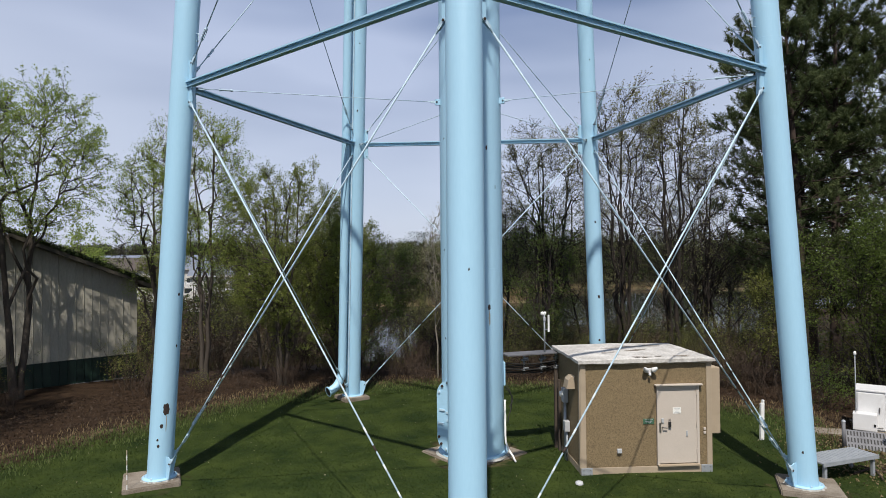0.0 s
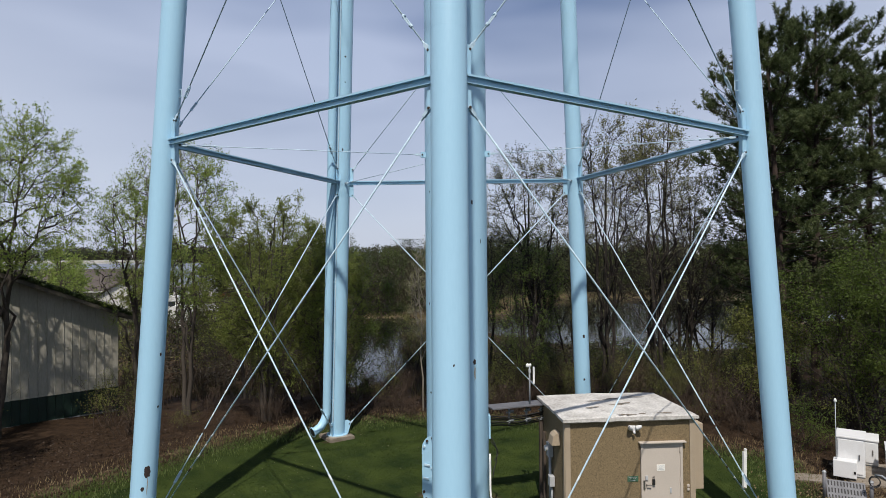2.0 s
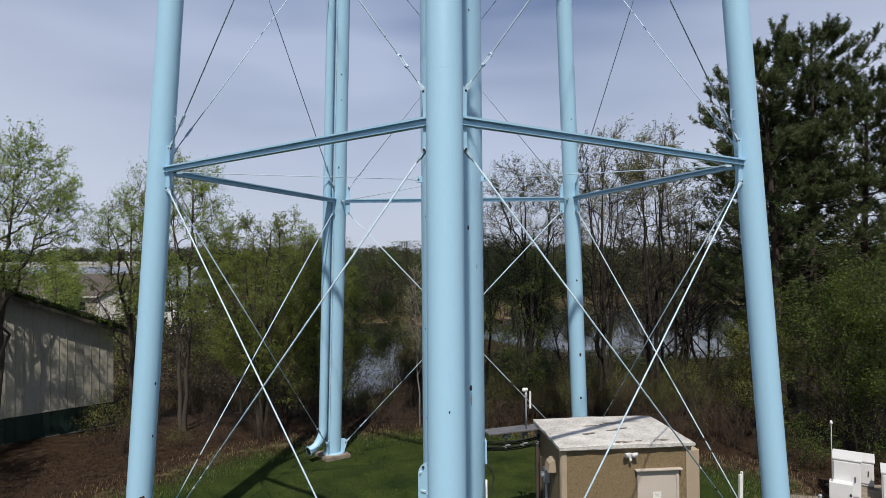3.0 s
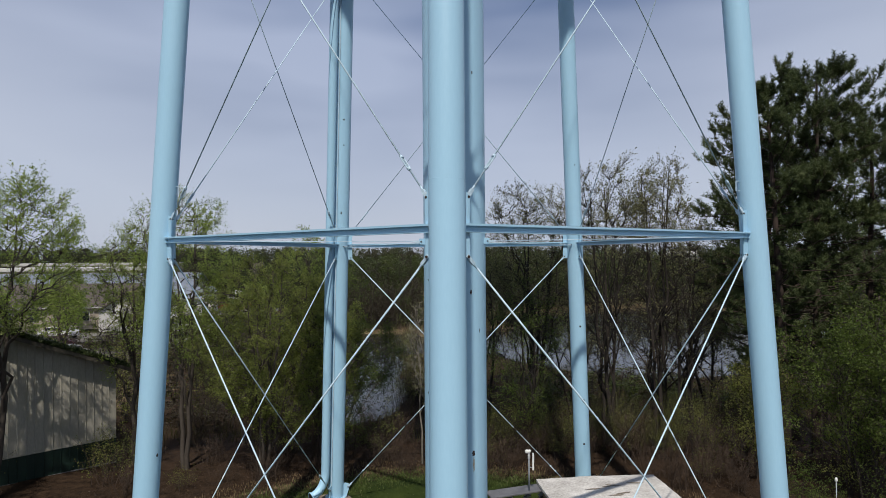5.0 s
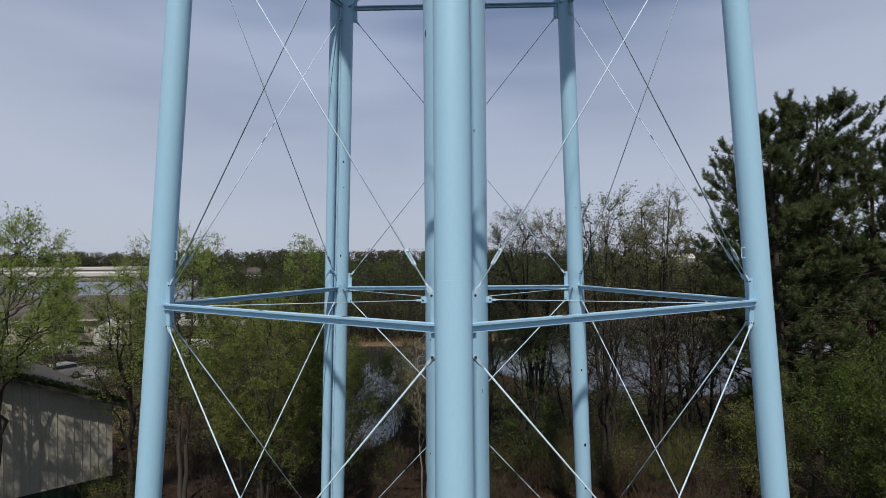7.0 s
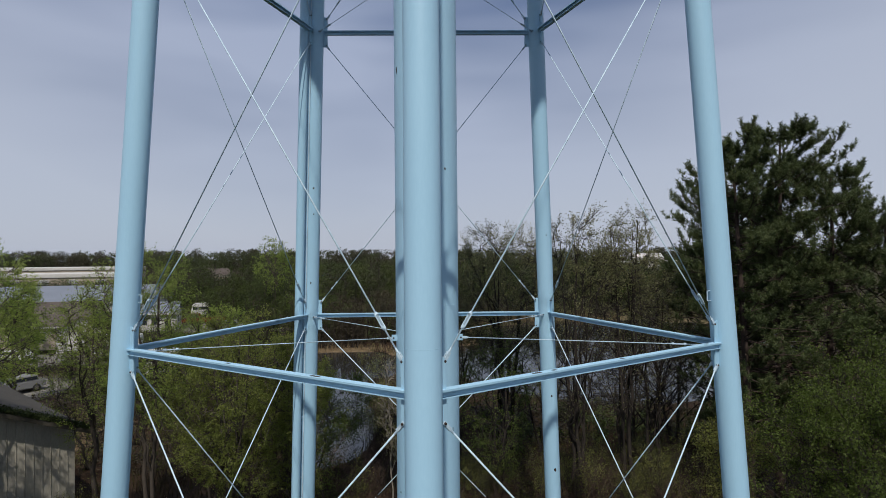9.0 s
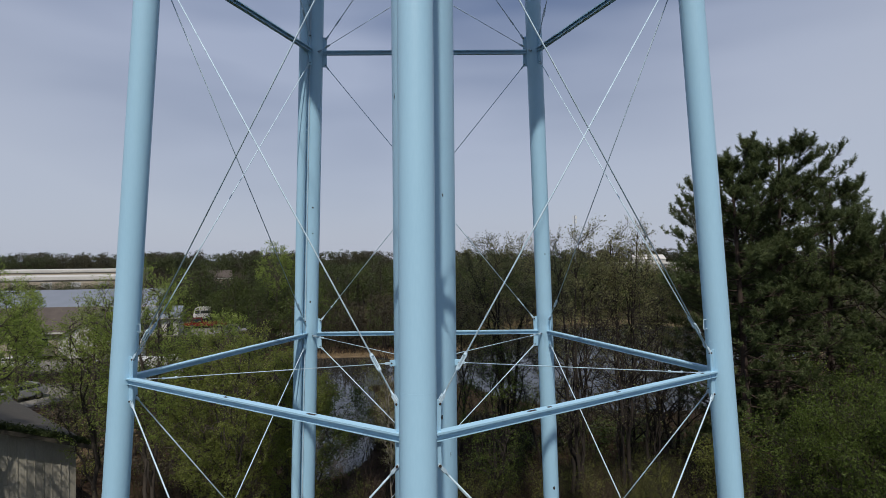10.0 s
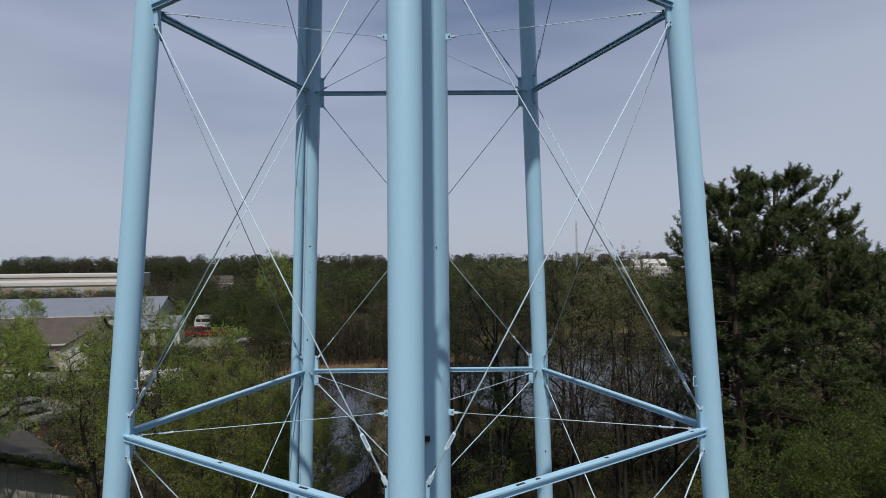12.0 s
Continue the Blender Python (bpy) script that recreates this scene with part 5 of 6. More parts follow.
# ---- trees and plants ----
class Plant:
    """Collects tapering limbs and leaf places as arrays, level by level."""

    def __init__(self, seed):
        self.rng = np.random.default_rng(seed)
        self.v, self.f, self.tri, self.n = [], [], [], 0
        self.leaf_p = []

    def limbs(self, pts, r0, r1, sides):
        """Tapering tubes along many paths at once: pts is (limbs, points, 3)."""
        m, k = pts.shape[:2]
        d = np.gradient(pts, axis=1)
        d /= np.linalg.norm(d, axis=2, keepdims=True) + 1e-9
        ref = np.where(np.abs(d[:, :1, 2:]) > 0.6, np.array([0.97, 0.2, 0.1]), np.array([0.1, 0.1, 0.99]))
        s = np.cross(d, np.broadcast_to(ref, d.shape))
        s /= np.linalg.norm(s, axis=2, keepdims=True) + 1e-9
        u = np.cross(d, s)
        f = np.linspace(0, 1, k)[None, :, None, None]
        r = np.reshape(r0, (-1, 1, 1, 1)) * (1 - f) + np.reshape(r1, (-1, 1, 1, 1)) * f
        a = np.arange(sides) * math.tau / sides
        ring = pts[:, :, None] + r * (s[:, :, None] * np.cos(a)[:, None] + u[:, :, None] * np.sin(a)[:, None])
        i = np.arange(m * k * sides).reshape(m, k, sides) + self.n
        j = np.roll(i, -1, axis=2)
        self.v.append(ring.reshape(-1, 3))
        self.f.append(np.stack([i[:, :-1], j[:, :-1], j[:, 1:], i[:, 1:]], -1).reshape(-1, 4))
        self.n += m * k * sides

    def spikes(self, a, b, r):
        """Fine twigs as three-sided points from a to b."""
        m = len(a)
        d = b - a
        d /= np.linalg.norm(d, axis=1, keepdims=True) + 1e-9
        s = np.cross(d, self.rng.normal(0, 1, d.shape))
        s /= np.linalg.norm(s, axis=1, keepdims=True) + 1e-9
        u = np.cross(d, s)
        r = np.reshape(r, (-1, 1))
        ring = [a + r * (s * math.cos(t) + u * math.sin(t)) for t in (0, math.tau / 3, 2 * math.tau / 3)]
        i = np.arange(m)[:, None] * 4 + self.n
        self.v.append(np.stack(ring + [b], 1).reshape(-1, 3))
        self.tri.append(np.concatenate([i + (0, 1, 3), i + (1, 2, 3), i + (2, 0, 3)]))
        self.n += 4 * m

    def paths(self, p, d, length, steps, wobble, rise):
        g, d = self.rng, np.array(d, float)
        pts = [np.array(p, float)]
        for _ in range(steps):
            d = d + g.normal(0, wobble, d.shape) + np.array([0, 0, rise])
            d /= np.linalg.norm(d, axis=1, keepdims=True)
            pts.append(pts[-1] + d * (np.reshape(length, (-1, 1)) / steps))
        return np.stack(pts, 1), d

    @staticmethod
    def on(pts, f):
        """Points at the shares f along each path, and the ways there."""
        k = pts.shape[1] - 1
        i = np.clip(f * k, 0, k - 1e-6)
        lo = i.astype(int)
        row = np.arange(len(pts))
        a, b = pts[row, lo], pts[row, lo + 1]
        ax = b - a
        return a + ax * (i - lo)[:, None], ax / (np.linalg.norm(ax, axis=1, keepdims=True) + 1e-9)

    def grow(self, p, d, length, r, plan, leaf_levels=2, thin=0.008, steps=(7, 5, 4, 2, 1), sides=(9, 6, 4, 3, 3)):
        """plan: per level (children, child length share, spread, wobble, rise, first child at)."""
        g = self.rng
        p, d, length, r = np.atleast_2d(p), np.atleast_2d(d), np.atleast_1d(length), np.atleast_1d(r)
        for level, (kids, share, spread, wobble, rise, first) in enumerate(plan):
            pts, _ = self.paths(p, d, length, steps[level], wobble, rise)
            left = len(plan) - 1 - level
            if left:
                self.limbs(pts, r, np.maximum(r * (0.35 if level else 0.12), thin * 0.8), sides[level])
            else:
                self.spikes(pts[:, 0], pts[:, -1], r * 1.15)
            if left < leaf_levels:
                for q in range(3 if left == 0 else 1):
                    self.leaf_p.append(self.on(pts, g.uniform(0.35, 1, len(pts)))[0])
            if not kids:
                break
            f = (first + (1 - first) * (np.arange(kids)[None] + g.uniform(0, 0.95, (len(pts), kids))) / kids).ravel()
            rep = np.repeat(np.arange(len(pts)), kids)
            q, ax = self.on(pts[rep], f)
            side = np.cross(ax, g.normal(0, 1, ax.shape))
            side /= np.linalg.norm(side, axis=1, keepdims=True) + 1e-9
            d = ax + side * spread * g.uniform(0.6, 1.3, (len(f), 1))
            d /= np.linalg.norm(d, axis=1, keepdims=True)
            length = length[rep] * share * (1.15 - 0.55 * f) * g.uniform(0.7, 1.25, len(f))
            r = np.maximum(r[rep] * (1 - 0.6 * f) * 0.55, thin)
            p = q

    def fit_height(self, height):
        """Brings the whole plant to its height."""
        k = height / max(v[:, 2].max() for v in self.v)
        self.v = [v * k for v in self.v]
        self.leaf_p = [q * k for q in self.leaf_p]

    def wood(self, name):
        return from_arrays(name, np.concatenate(self.v), np.concatenate(self.f), np.concatenate(self.tri) if self.tri else None)

    def leaves(self, name, per, size, spread, aspect=0.55):
        g = self.rng
        p = np.concatenate(self.leaf_p)
        whole, rest = int(per), per - int(per)
        q = np.concatenate([np.repeat(p, whole, axis=0), p[g.uniform(0, 1, len(p)) < rest]])
        return leaf_blades(name, g, q + g.normal(0, spread, q.shape), size, aspect)


def leaf_blades(name, g, p, size, aspect=0.55):
    """Small pointed leaves at the points p, turned at random."""
    n = len(p)
    a, b = g.normal(0, 1, (n, 3)), g.normal(0, 1, (n, 3))
    a /= np.linalg.norm(a, axis=1, keepdims=True)
    b = np.cross(a, b)
    b /= np.linalg.norm(b, axis=1, keepdims=True) + 1e-9
    s = size * g.uniform(0.6, 1.35, (n, 1))
    v = np.stack([p - a * s * 0.5, p + a * s * 0.5, p + b * s * aspect], 1).reshape(-1, 3)
    return from_arrays(name, v, np.arange(n * 3).reshape(n, 3))



tagged(mesh_ob("creeper", leaf_blades("creeper", np.random.default_rng(5), ROOF_CREEPER, 0.085), L_CREEPER), "dark green creeper growing along the barn's roof edge", "creeper", kind="stuff")


def tree(x, y, height, seed, bark, leaf, label, stems=1, lean=(0, 0), trunk=0.16, limbs=9, per=1.0, size=0.075, spread=0.12, wide=0.55, low=0.25, name="tree", twigs=3, tilt=(0.12, 0.3), flare=0.8, rise=0.04):
    """A leafy tree: trunk or several stems, four orders of branches, many small leaves."""
    pl = Plant(seed)
    g = pl.rng
    plan = [(limbs, wide, flare, 0.05, rise, low), (6, 0.55, 0.75, 0.10, rise, 0.2), (5, 0.5, 0.8, 0.14, rise * 0.7, 0.15), (twigs, 0.55, 0.8, 0.18, 0.03, 0.15), (0, 0, 0, 0.2, 0, 0)]
    a = g.uniform(0, math.tau) + np.arange(stems) * math.tau / stems + g.normal(0, 0.3, stems)
    t = g.uniform(*tilt, stems) * (stems > 1)
    p = np.stack([0.14 * np.cos(a) * (stems > 1), 0.14 * np.sin(a) * (stems > 1), np.full(stems, -0.25)], -1)
    d = np.stack([np.cos(a) * t + lean[0], np.sin(a) * t + lean[1], np.ones(stems)], -1)
    d /= np.linalg.norm(d, axis=1, keepdims=True)
    ln = height * 0.86 * np.where(np.arange(stems) == 0, 1, g.uniform(0.7 if stems < 4 else 0.88, 0.97 if stems < 4 else 1.03, stems))
    pl.grow(p, d, ln, np.full(stems, trunk * (1 if stems == 1 else 0.75)), plan)
    pl.fit_height(height)
    t = empty(name, label, "tree", pose(x, y, zg(x, y)))
    mesh_ob("trunk", pl.wood("trunk"), bark, t, smooth=True)
    mesh_ob("crown", pl.leaves("crown", per, size, spread), leaf, t)
    return t


def crown_tree(x, y, height, seed, bark, leaf, label, radius=2.8, base=0.3, stems=1, trunk=0.15, sprays=300, per=2.2, size=0.07, fork=0.25, lean=(0, 0), twigs=7, twig_len=0.5, bare=0.0):
    """A round-crowned tree: boughs forking out of the trunk, branches and sprays filling an uneven dome."""
    pl = Plant(seed)
    g = pl.rng
    mid, half = np.array([lean[0], lean[1], (base + 1) / 2 * height]), np.array([radius, radius, (1 - base) / 2 * height])
    lobes = g.normal(0, 1, (7, 3)) * (1, 1, 0.6)
    lobes /= np.linalg.norm(lobes, axis=1, keepdims=True)

    def inside(n, lo, hi):
        d = g.normal(0, 1, (n, 3))
        d /= np.linalg.norm(d, axis=1, keepdims=True)
        r = lo + (hi - lo) * g.uniform(0, 1, n) ** 0.6
        swell = 0.72 + 0.34 * np.clip((d @ lobes.T).max(axis=1), 0, 1) ** 3
        return mid + d * half * (r * swell)[:, None]

    def bend(a, b, lift, steps, wobble):
        """Bowed paths from a to b that set out upward."""
        t = np.linspace(0, 1, steps + 1)[None, :, None]
        span = np.linalg.norm(b - a, axis=1)[:, None, None]
        c = (a * 0.62 + b * 0.38)[:, None] + np.array([0, 0, 1.0]) * span * lift
        p = (1 - t) ** 2 * a[:, None] + 2 * t * (1 - t) * c + t ** 2 * b[:, None]
        return p + g.normal(0, 1, p.shape) * span * wobble * t * (1 - t) * 4

    def nearest(q, pool, slope=0.9):
        d = q[:, None] - pool[None]
        cost = np.linalg.norm(d, axis=2) + slope * np.clip(0.35 - d[:, :, 2], 0, 9)
        return pool[np.argmin(cost, axis=1)]

    a = g.uniform(0, math.tau) + np.arange(stems) * math.tau / stems
    foot = np.stack([0.12 * np.cos(a) * (stems > 1), 0.12 * np.sin(a) * (stems > 1), np.full(stems, -0.25)], -1)
    top = np.stack([np.cos(a) * radius * 0.3 * (stems > 1) + lean[0], np.sin(a) * radius * 0.3 * (stems > 1) + lean[1], height * g.uniform(0.72, 0.9, stems)], -1)
    main = bend(foot, top, 0.06, 10, 0.008)
    pl.limbs(main, np.full(stems, trunk / stems ** 0.35), np.full(stems, 0.02), 9)
    n = max(7, 4 * stems)
    ends = inside(n, 0.6, 0.9)
    ends[:, 2] = np.maximum(ends[:, 2], height * (base + 0.12))
    f = fork + 0.45 * (np.arange(n) + g.uniform(0, 0.9, n)) / n
    q, _ = pl.on(main[np.arange(n) % stems], f)
    q = np.where((q[:, 2] > ends[:, 2] - 0.5)[:, None], pl.on(main[np.arange(n) % stems], np.full(n, fork))[0], q)
    bough = bend(q, ends, 0.10, 8, 0.035)
    pl.limbs(bough, np.full(n, trunk * 0.42 / stems ** 0.3), np.full(n, 0.014), 7)
    pool = np.concatenate([bough[:, 2:].reshape(-1, 3), main[:, 5:].reshape(-1, 3)])
    e2 = inside(max(24, sprays // 5), 0.4, 0.97)
    b2 = bend(nearest(e2, pool), e2, 0.08, 5, 0.05)
    pl.limbs(b2, np.full(len(e2), 0.026), np.full(len(e2), 0.009), 5)
    pool = np.concatenate([pool, b2[:, 1:].reshape(-1, 3)])
    e3 = inside(sprays, 0.45, 1.04)
    b3 = bend(nearest(e3, pool), e3, 0.06, 3, 0.07)
    pl.limbs(b3, np.full(sprays, 0.012), np.full(sprays, 0.006), 3)
    rep3 = np.repeat(np.arange(sprays), twigs)
    q, ax = pl.on(b3[rep3], g.uniform(0.45, 1.0, len(rep3)))
    out = (q - mid) / half
    d = ax * 0.5 + out * 0.45 + g.normal(0, 0.55, q.shape) + np.array([0, 0, 0.12])
    d /= np.linalg.norm(d, axis=1, keepdims=True)
    tip = q + d * twig_len * g.uniform(0.5, 1.2, (len(q), 1))
    pl.spikes(q, tip, 0.0075)
    for u in (0.35, 0.6, 0.8, 1.0):
        at = q + (tip - q) * (u + g.normal(0, 0.08, (len(q), 1)))
        # buds open from the top down: the lower boughs stay almost leafless
        open_bud = g.uniform(0, 1, len(at)) < 0.12 + 0.88 * np.clip((at[:, 2] / height - bare) / 0.15, 0, 1) if bare else np.ones(len(at), bool)
        pl.leaf_p.append(at[open_bud])
    t = empty("tree", label, "tree", pose(x, y, zg(x, y)))
    mesh_ob("trunk", pl.wood("trunk"), bark, t, smooth=True)
    mesh_ob("crown", pl.leaves("crown", per, size, 0.045), leaf, t)
    return t


def pine(x, y, height, seed, label, first=0.35, reach=3.0, needles=26):
    """A tall red pine: straight trunk, whorls of limbs, upturned shoots set with bottle-brush tufts of needles."""
    pl = Plant(seed)
    g = pl.rng
    trunk, _ = pl.paths([(0, 0, -0.3)], [(g.normal(0, 0.02), g.normal(0, 0.02), 1)], [height - 0.6], 12, 0.014, 0.02)
    pl.limbs(trunk, [0.24], [0.04], 10)
    tiers = np.arange(first * height, height * 0.975, 0.46)
    f = np.repeat(tiers / height, 5)
    n = len(f)
    f = np.clip(f + g.normal(0, 0.008, n), 0, 0.985)
    c, _ = pl.on(np.repeat(trunk, n, axis=0), f)
    a = np.arange(n) * (math.tau / 5 + 0.13) + g.normal(0, 0.3, n)
    # broad to the shoulder, then rounding off to a blunt uneven top
    full = np.clip((1.05 - f) / 0.24, 0, 1) ** 0.5 * (0.6 + 0.4 * np.clip((f - first) / 0.18, 0, 1))
    ln = reach * full * g.uniform(0.5, 1.1, n)
    rise = 0.02 + 0.42 * np.clip((f - 0.55) / 0.45, 0, 1) + g.normal(0, 0.13, n)
    d = np.stack([np.cos(a), np.sin(a), rise], -1)
    d /= np.linalg.norm(d, axis=1, keepdims=True)
    pts, _ = pl.paths(c, d, ln, 5, 0.08, 0.05)
    pl.limbs(pts, 0.042 * (1.25 - f), 0.01, 5)
    # sprays on the outer half of each limb, crowded towards its end
    kids = 12
    rep = np.repeat(np.arange(n), kids)
    u = 1 - 0.62 * g.uniform(0, 1, n * kids) ** 1.3
    q, ax = pl.on(pts[rep], u)
    side = np.cross(ax, np.array([0, 0, 1.0])) * g.choice([-1, 1], (n * kids, 1))
    d = ax * 0.8 + side * g.uniform(0.1, 1.1, (n * kids, 1)) + np.stack([0 * u, 0 * u, g.uniform(0.1, 0.7, n * kids)], -1)
    d /= np.linalg.norm(d, axis=1, keepdims=True)
    tw, _ = pl.paths(q, d, np.minimum(g.uniform(0.3, 0.8, n * kids), 0.2 + 0.3 * ln[rep]), 3, 0.12, 0.12)
    tw = tw[g.uniform(0, 1, len(tw)) < 0.42 + 0.58 * np.clip((f[rep] - 0.45) / 0.3, 0, 1)]
    pl.spikes(tw[:, 0], tw[:, -1], 0.013)
    tip = np.concatenate([tw[:, 3], tw[:, 2], tw[:, 2][g.uniform(0, 1, len(tw)) < 0.6], tw[:, 1][g.uniform(0, 1, len(tw)) < 0.4], pts[:, -1], trunk[0, -1:] + g.normal(0, 0.12, (7, 3))])
    way = np.concatenate([tw[:, 3] - tw[:, 2], tw[:, 3] - tw[:, 1]])
    way = np.concatenate([way, g.normal(0, 0.3, (len(tip) - len(way), 3))])
    way /= np.linalg.norm(way, axis=1, keepdims=True) + 1e-9
    way = way + g.normal(0, 0.3, way.shape) + np.array([0, 0, 0.75])
    way /= np.linalg.norm(way, axis=1, keepdims=True)
    n = len(tip) * needles
    w3 = np.repeat(way, needles, axis=0)
    c = np.repeat(tip, needles, axis=0) + w3 * g.uniform(-0.08, 0.16, (n, 1))
    d = g.normal(0, 1, (n, 3))
    d = d - w3 * np.sum(d * w3, axis=1, keepdims=True)
    d /= np.linalg.norm(d, axis=1, keepdims=True) + 1e-9
    d = d + w3 * g.uniform(0.3, 1.2, (n, 1))
    d /= np.linalg.norm(d, axis=1, keepdims=True)
    s = np.cross(d, g.normal(0, 1, (n, 3)))
    s /= np.linalg.norm(s, axis=1, keepdims=True) + 1e-9
    v = np.stack([c - s * 0.0145, c + s * 0.0145, c + d * g.uniform(0.13, 0.21, (n, 1))], 1).reshape(-1, 3)
    t = empty("pine_tree", label, "tree", pose(x, y, zg(x, y)))
    mesh_ob("trunk", pl.wood("trunk"), BARK_PINE, t, smooth=True)
    mesh_ob("crown", from_arrays("crown", v, np.arange(n * 3).reshape(n, 3)), L_NEEDLE, t)
    return t


crown_tree(-15.9, 25.0, 12.7, 11, BARK_MID, L_SPRING, "forked tree in fresh light-green leaf beside the barn", 3.4, 0.44, 2, 0.2, 400, 3.8, 0.07, 0.3)
crown_tree(-20.2, 26.4, 12.6, 12, BARK_MID, L_SPRING, "slender tree in fresh light-green leaf beside the barn", 3.0, 0.5, 1, 0.17, 280, 3.0, 0.07, 0.3)
# two trees added west of the view so that their shade falls on the litter
crown_tree(-15.6, 17.4, 11.5, 51, BARK_DARK, L_SPRING, "leafy tree out of view, added to shade the litter", 2.7, 0.28, 2, 0.17, 320, 2.6, 0.075)
crown_tree(-17.6, 20.6, 11.0, 52, BARK_DARK, L_SPRING, "leafy tree out of view, added to shade the litter", 2.7, 0.28, 2, 0.16, 320, 2.6, 0.075)
crown_tree(-12.7, 29.3, 11.4, 13, BARK_MID, L_SPRING, "slender tree in fresh light-green leaf", 2.2, 0.36, 1, 0.13, 230, 2.4, 0.068, 0.3)
crown_tree(-10.1, 28.4, 12.2, 14, BARK_MID, L_SPRING, "spreading tree in fresh light-green leaf", 2.6, 0.36, 2, 0.14, 330, 3.0, 0.068, 0.3)
crown_tree(-6.4, 27.1, 9.7, 15, BARK_MID, L_YELLOW, "many-stemmed tree in yellow-green leaf at the lawn edge", 2.6, 0.14, 4, 0.12, 420, 4.4, 0.066, 0.15)
crown_tree(-4.3, 28.8, 8.5, 16, BARK_MID, L_YELLOW, "many-stemmed tree in yellow-green leaf at the lawn edge", 2.2, 0.14, 3, 0.1, 340, 4.4, 0.066, 0.15)
tree(-4.2, 33.5, 6.6, 17, BARK, L_GREEN, "small tree in fresh green leaf", 4, (0, 0), 0.08, 6, 3.20, 0.08, 0.15, 0.5, 0.1)
tree(-8.8, 32.5, 8.0, 18, BARK, L_OLIVE, "small tree in yellow-green leaf", 3, (0, 0), 0.09, 7, 2.80, 0.075, 0.12, 0.7, 0.15, flare=0.8)
crown_tree(0.1, 28.6, 7.6, 19, BARK_PALE, L_BUD, "thin pale-barked young tree just budding", 1.0, 0.3, 2, 0.055, 110, 1.3, 0.05, 0.3, twigs=6, twig_len=0.4)
crown_tree(1.7, 30.0, 6.2, 20, BARK_PALE, L_OLIVE, "thin pale-barked young tree just budding", 0.9, 0.3, 2, 0.05, 100, 1.6, 0.055, 0.3, twigs=6, twig_len=0.4)
crown_tree(7.1, 40.6, 16.0, 21, BARK_DARK, L_BUD, "dark-limbed tree with sparse pale buds", 4.0, 0.24, 3, 0.3, 520, 2.3, 0.07, 0.2, twigs=9, twig_len=0.7, bare=0.4)
tree(3.9, 39.5, 13.2, 22, BARK_DARK, L_BUD, "dark-limbed tree with sparse pale buds", 2, (0, 0), 0.18, 8, 1.9, 0.06, 0.08, 0.5, 0.3, twigs=5)
tree(14.5, 38.0, 10.6, 31, BARK_DARK, L_BUD, "dark-limbed tree with sparse pale buds by the pond", 3, (0, 0), 0.16, 7, 0.7, 0.065, 0.10, 0.5, 0.2, twigs=5, flare=0.9, rise=0.02)
tree(9.6, 41.0, 10.5, 32, BARK_DARK, L_BUD, "dark-limbed tree with sparse pale buds by the pond", 3, (0, 0), 0.15, 7, 1.2, 0.07, 0.10, 0.5, 0.2, twigs=5, flare=0.9, rise=0.02)
tree(18.6, 41.5, 10.6, 33, BARK_DARK, L_OLIVE, "dark-limbed tree in thin yellow-green leaf by the pond", 3, (0, 0), 0.16, 7, 0.8, 0.065, 0.10, 0.5, 0.2, twigs=5, flare=0.9, rise=0.02)
crown_tree(11.1, 30.6, 14.8, 23, BARK_DARK, L_BUD, "many-stemmed tree with pale opening buds", 2.5, 0.2, 4, 0.17, 420, 2.0, 0.075, 0.14, twigs=8, twig_len=0.6, bare=0.6)
crown_tree(8.9, 31.2, 14.3, 24, BARK_DARK, L_BUD, "many-stemmed tree with pale opening buds", 2.4, 0.2, 4, 0.17, 400, 2.0, 0.075, 0.14, twigs=8, twig_len=0.6, bare=0.6)
crown_tree(13.1, 32.0, 11.6, 25, BARK_DARK, L_BUD, "many-stemmed tree with pale opening buds", 2.3, 0.2, 3, 0.15, 280, 1.8, 0.07, 0.14, twigs=8, twig_len=0.6, bare=0.6)
crown_tree(4.9, 30.4, 8.4, 34, BARK_DARK, L_GREEN, "dark bushy tree in dull green leaf above the pond", 1.9, 0.08, 3, 0.11, 230, 1.7, 0.07, 0.12)
tree(15.8, 23.2, 6.9, 26, BARK_DARK, L_GREEN, "bushy tree in green leaf behind the cabinets", 4, (0, 0), 0.08, 7, 2.60, 0.08, 0.15, 0.5, 0.08)
tree(17.6, 22.6, 7.6, 27, BARK_DARK, L_GREEN, "bushy tree in green leaf behind the cabinets", 4, (0, 0), 0.09, 7, 2.60, 0.08, 0.15, 0.55, 0.08)
tree(19.0, 25.0, 8.6, 28, BARK_DARK, L_GREEN, "bushy tree in green leaf behind the cabinets", 4, (0, 0), 0.09, 7, 2.40, 0.085, 0.15, 0.55, 0.08)
tree(13.4, 25.8, 4.8, 29, BARK_DARK, L_OLIVE, "low bushy tree in dull leaf beneath the pines", 4, (0, 0), 0.06, 6, 1.5, 0.075, 0.12, 0.5, 0.08)
tree(23.8, 32.0, 15.4, 30, BARK, L_SPRING, "tall tree in pale opening leaf beyond the pines", 2, (0, 0), 0.18, 8, 1.84, 0.09, 0.14, 0.45, 0.35)
pine(15.5, 27.6, 17.0, 41, "tall dark pine with a broad uneven crown", 0.24, 2.7)
pine(17.3, 28.4, 17.6, 42, "tall dark pine with a broad uneven crown", 0.24, 3.2)
pine(20.0, 28.6, 15.9, 43, "tall dark pine with a broad uneven crown", 0.24, 3.1)
pine(16.2, 31.0, 14.8, 44, "tall dark pine standing behind others", 0.2, 3.0, 18)
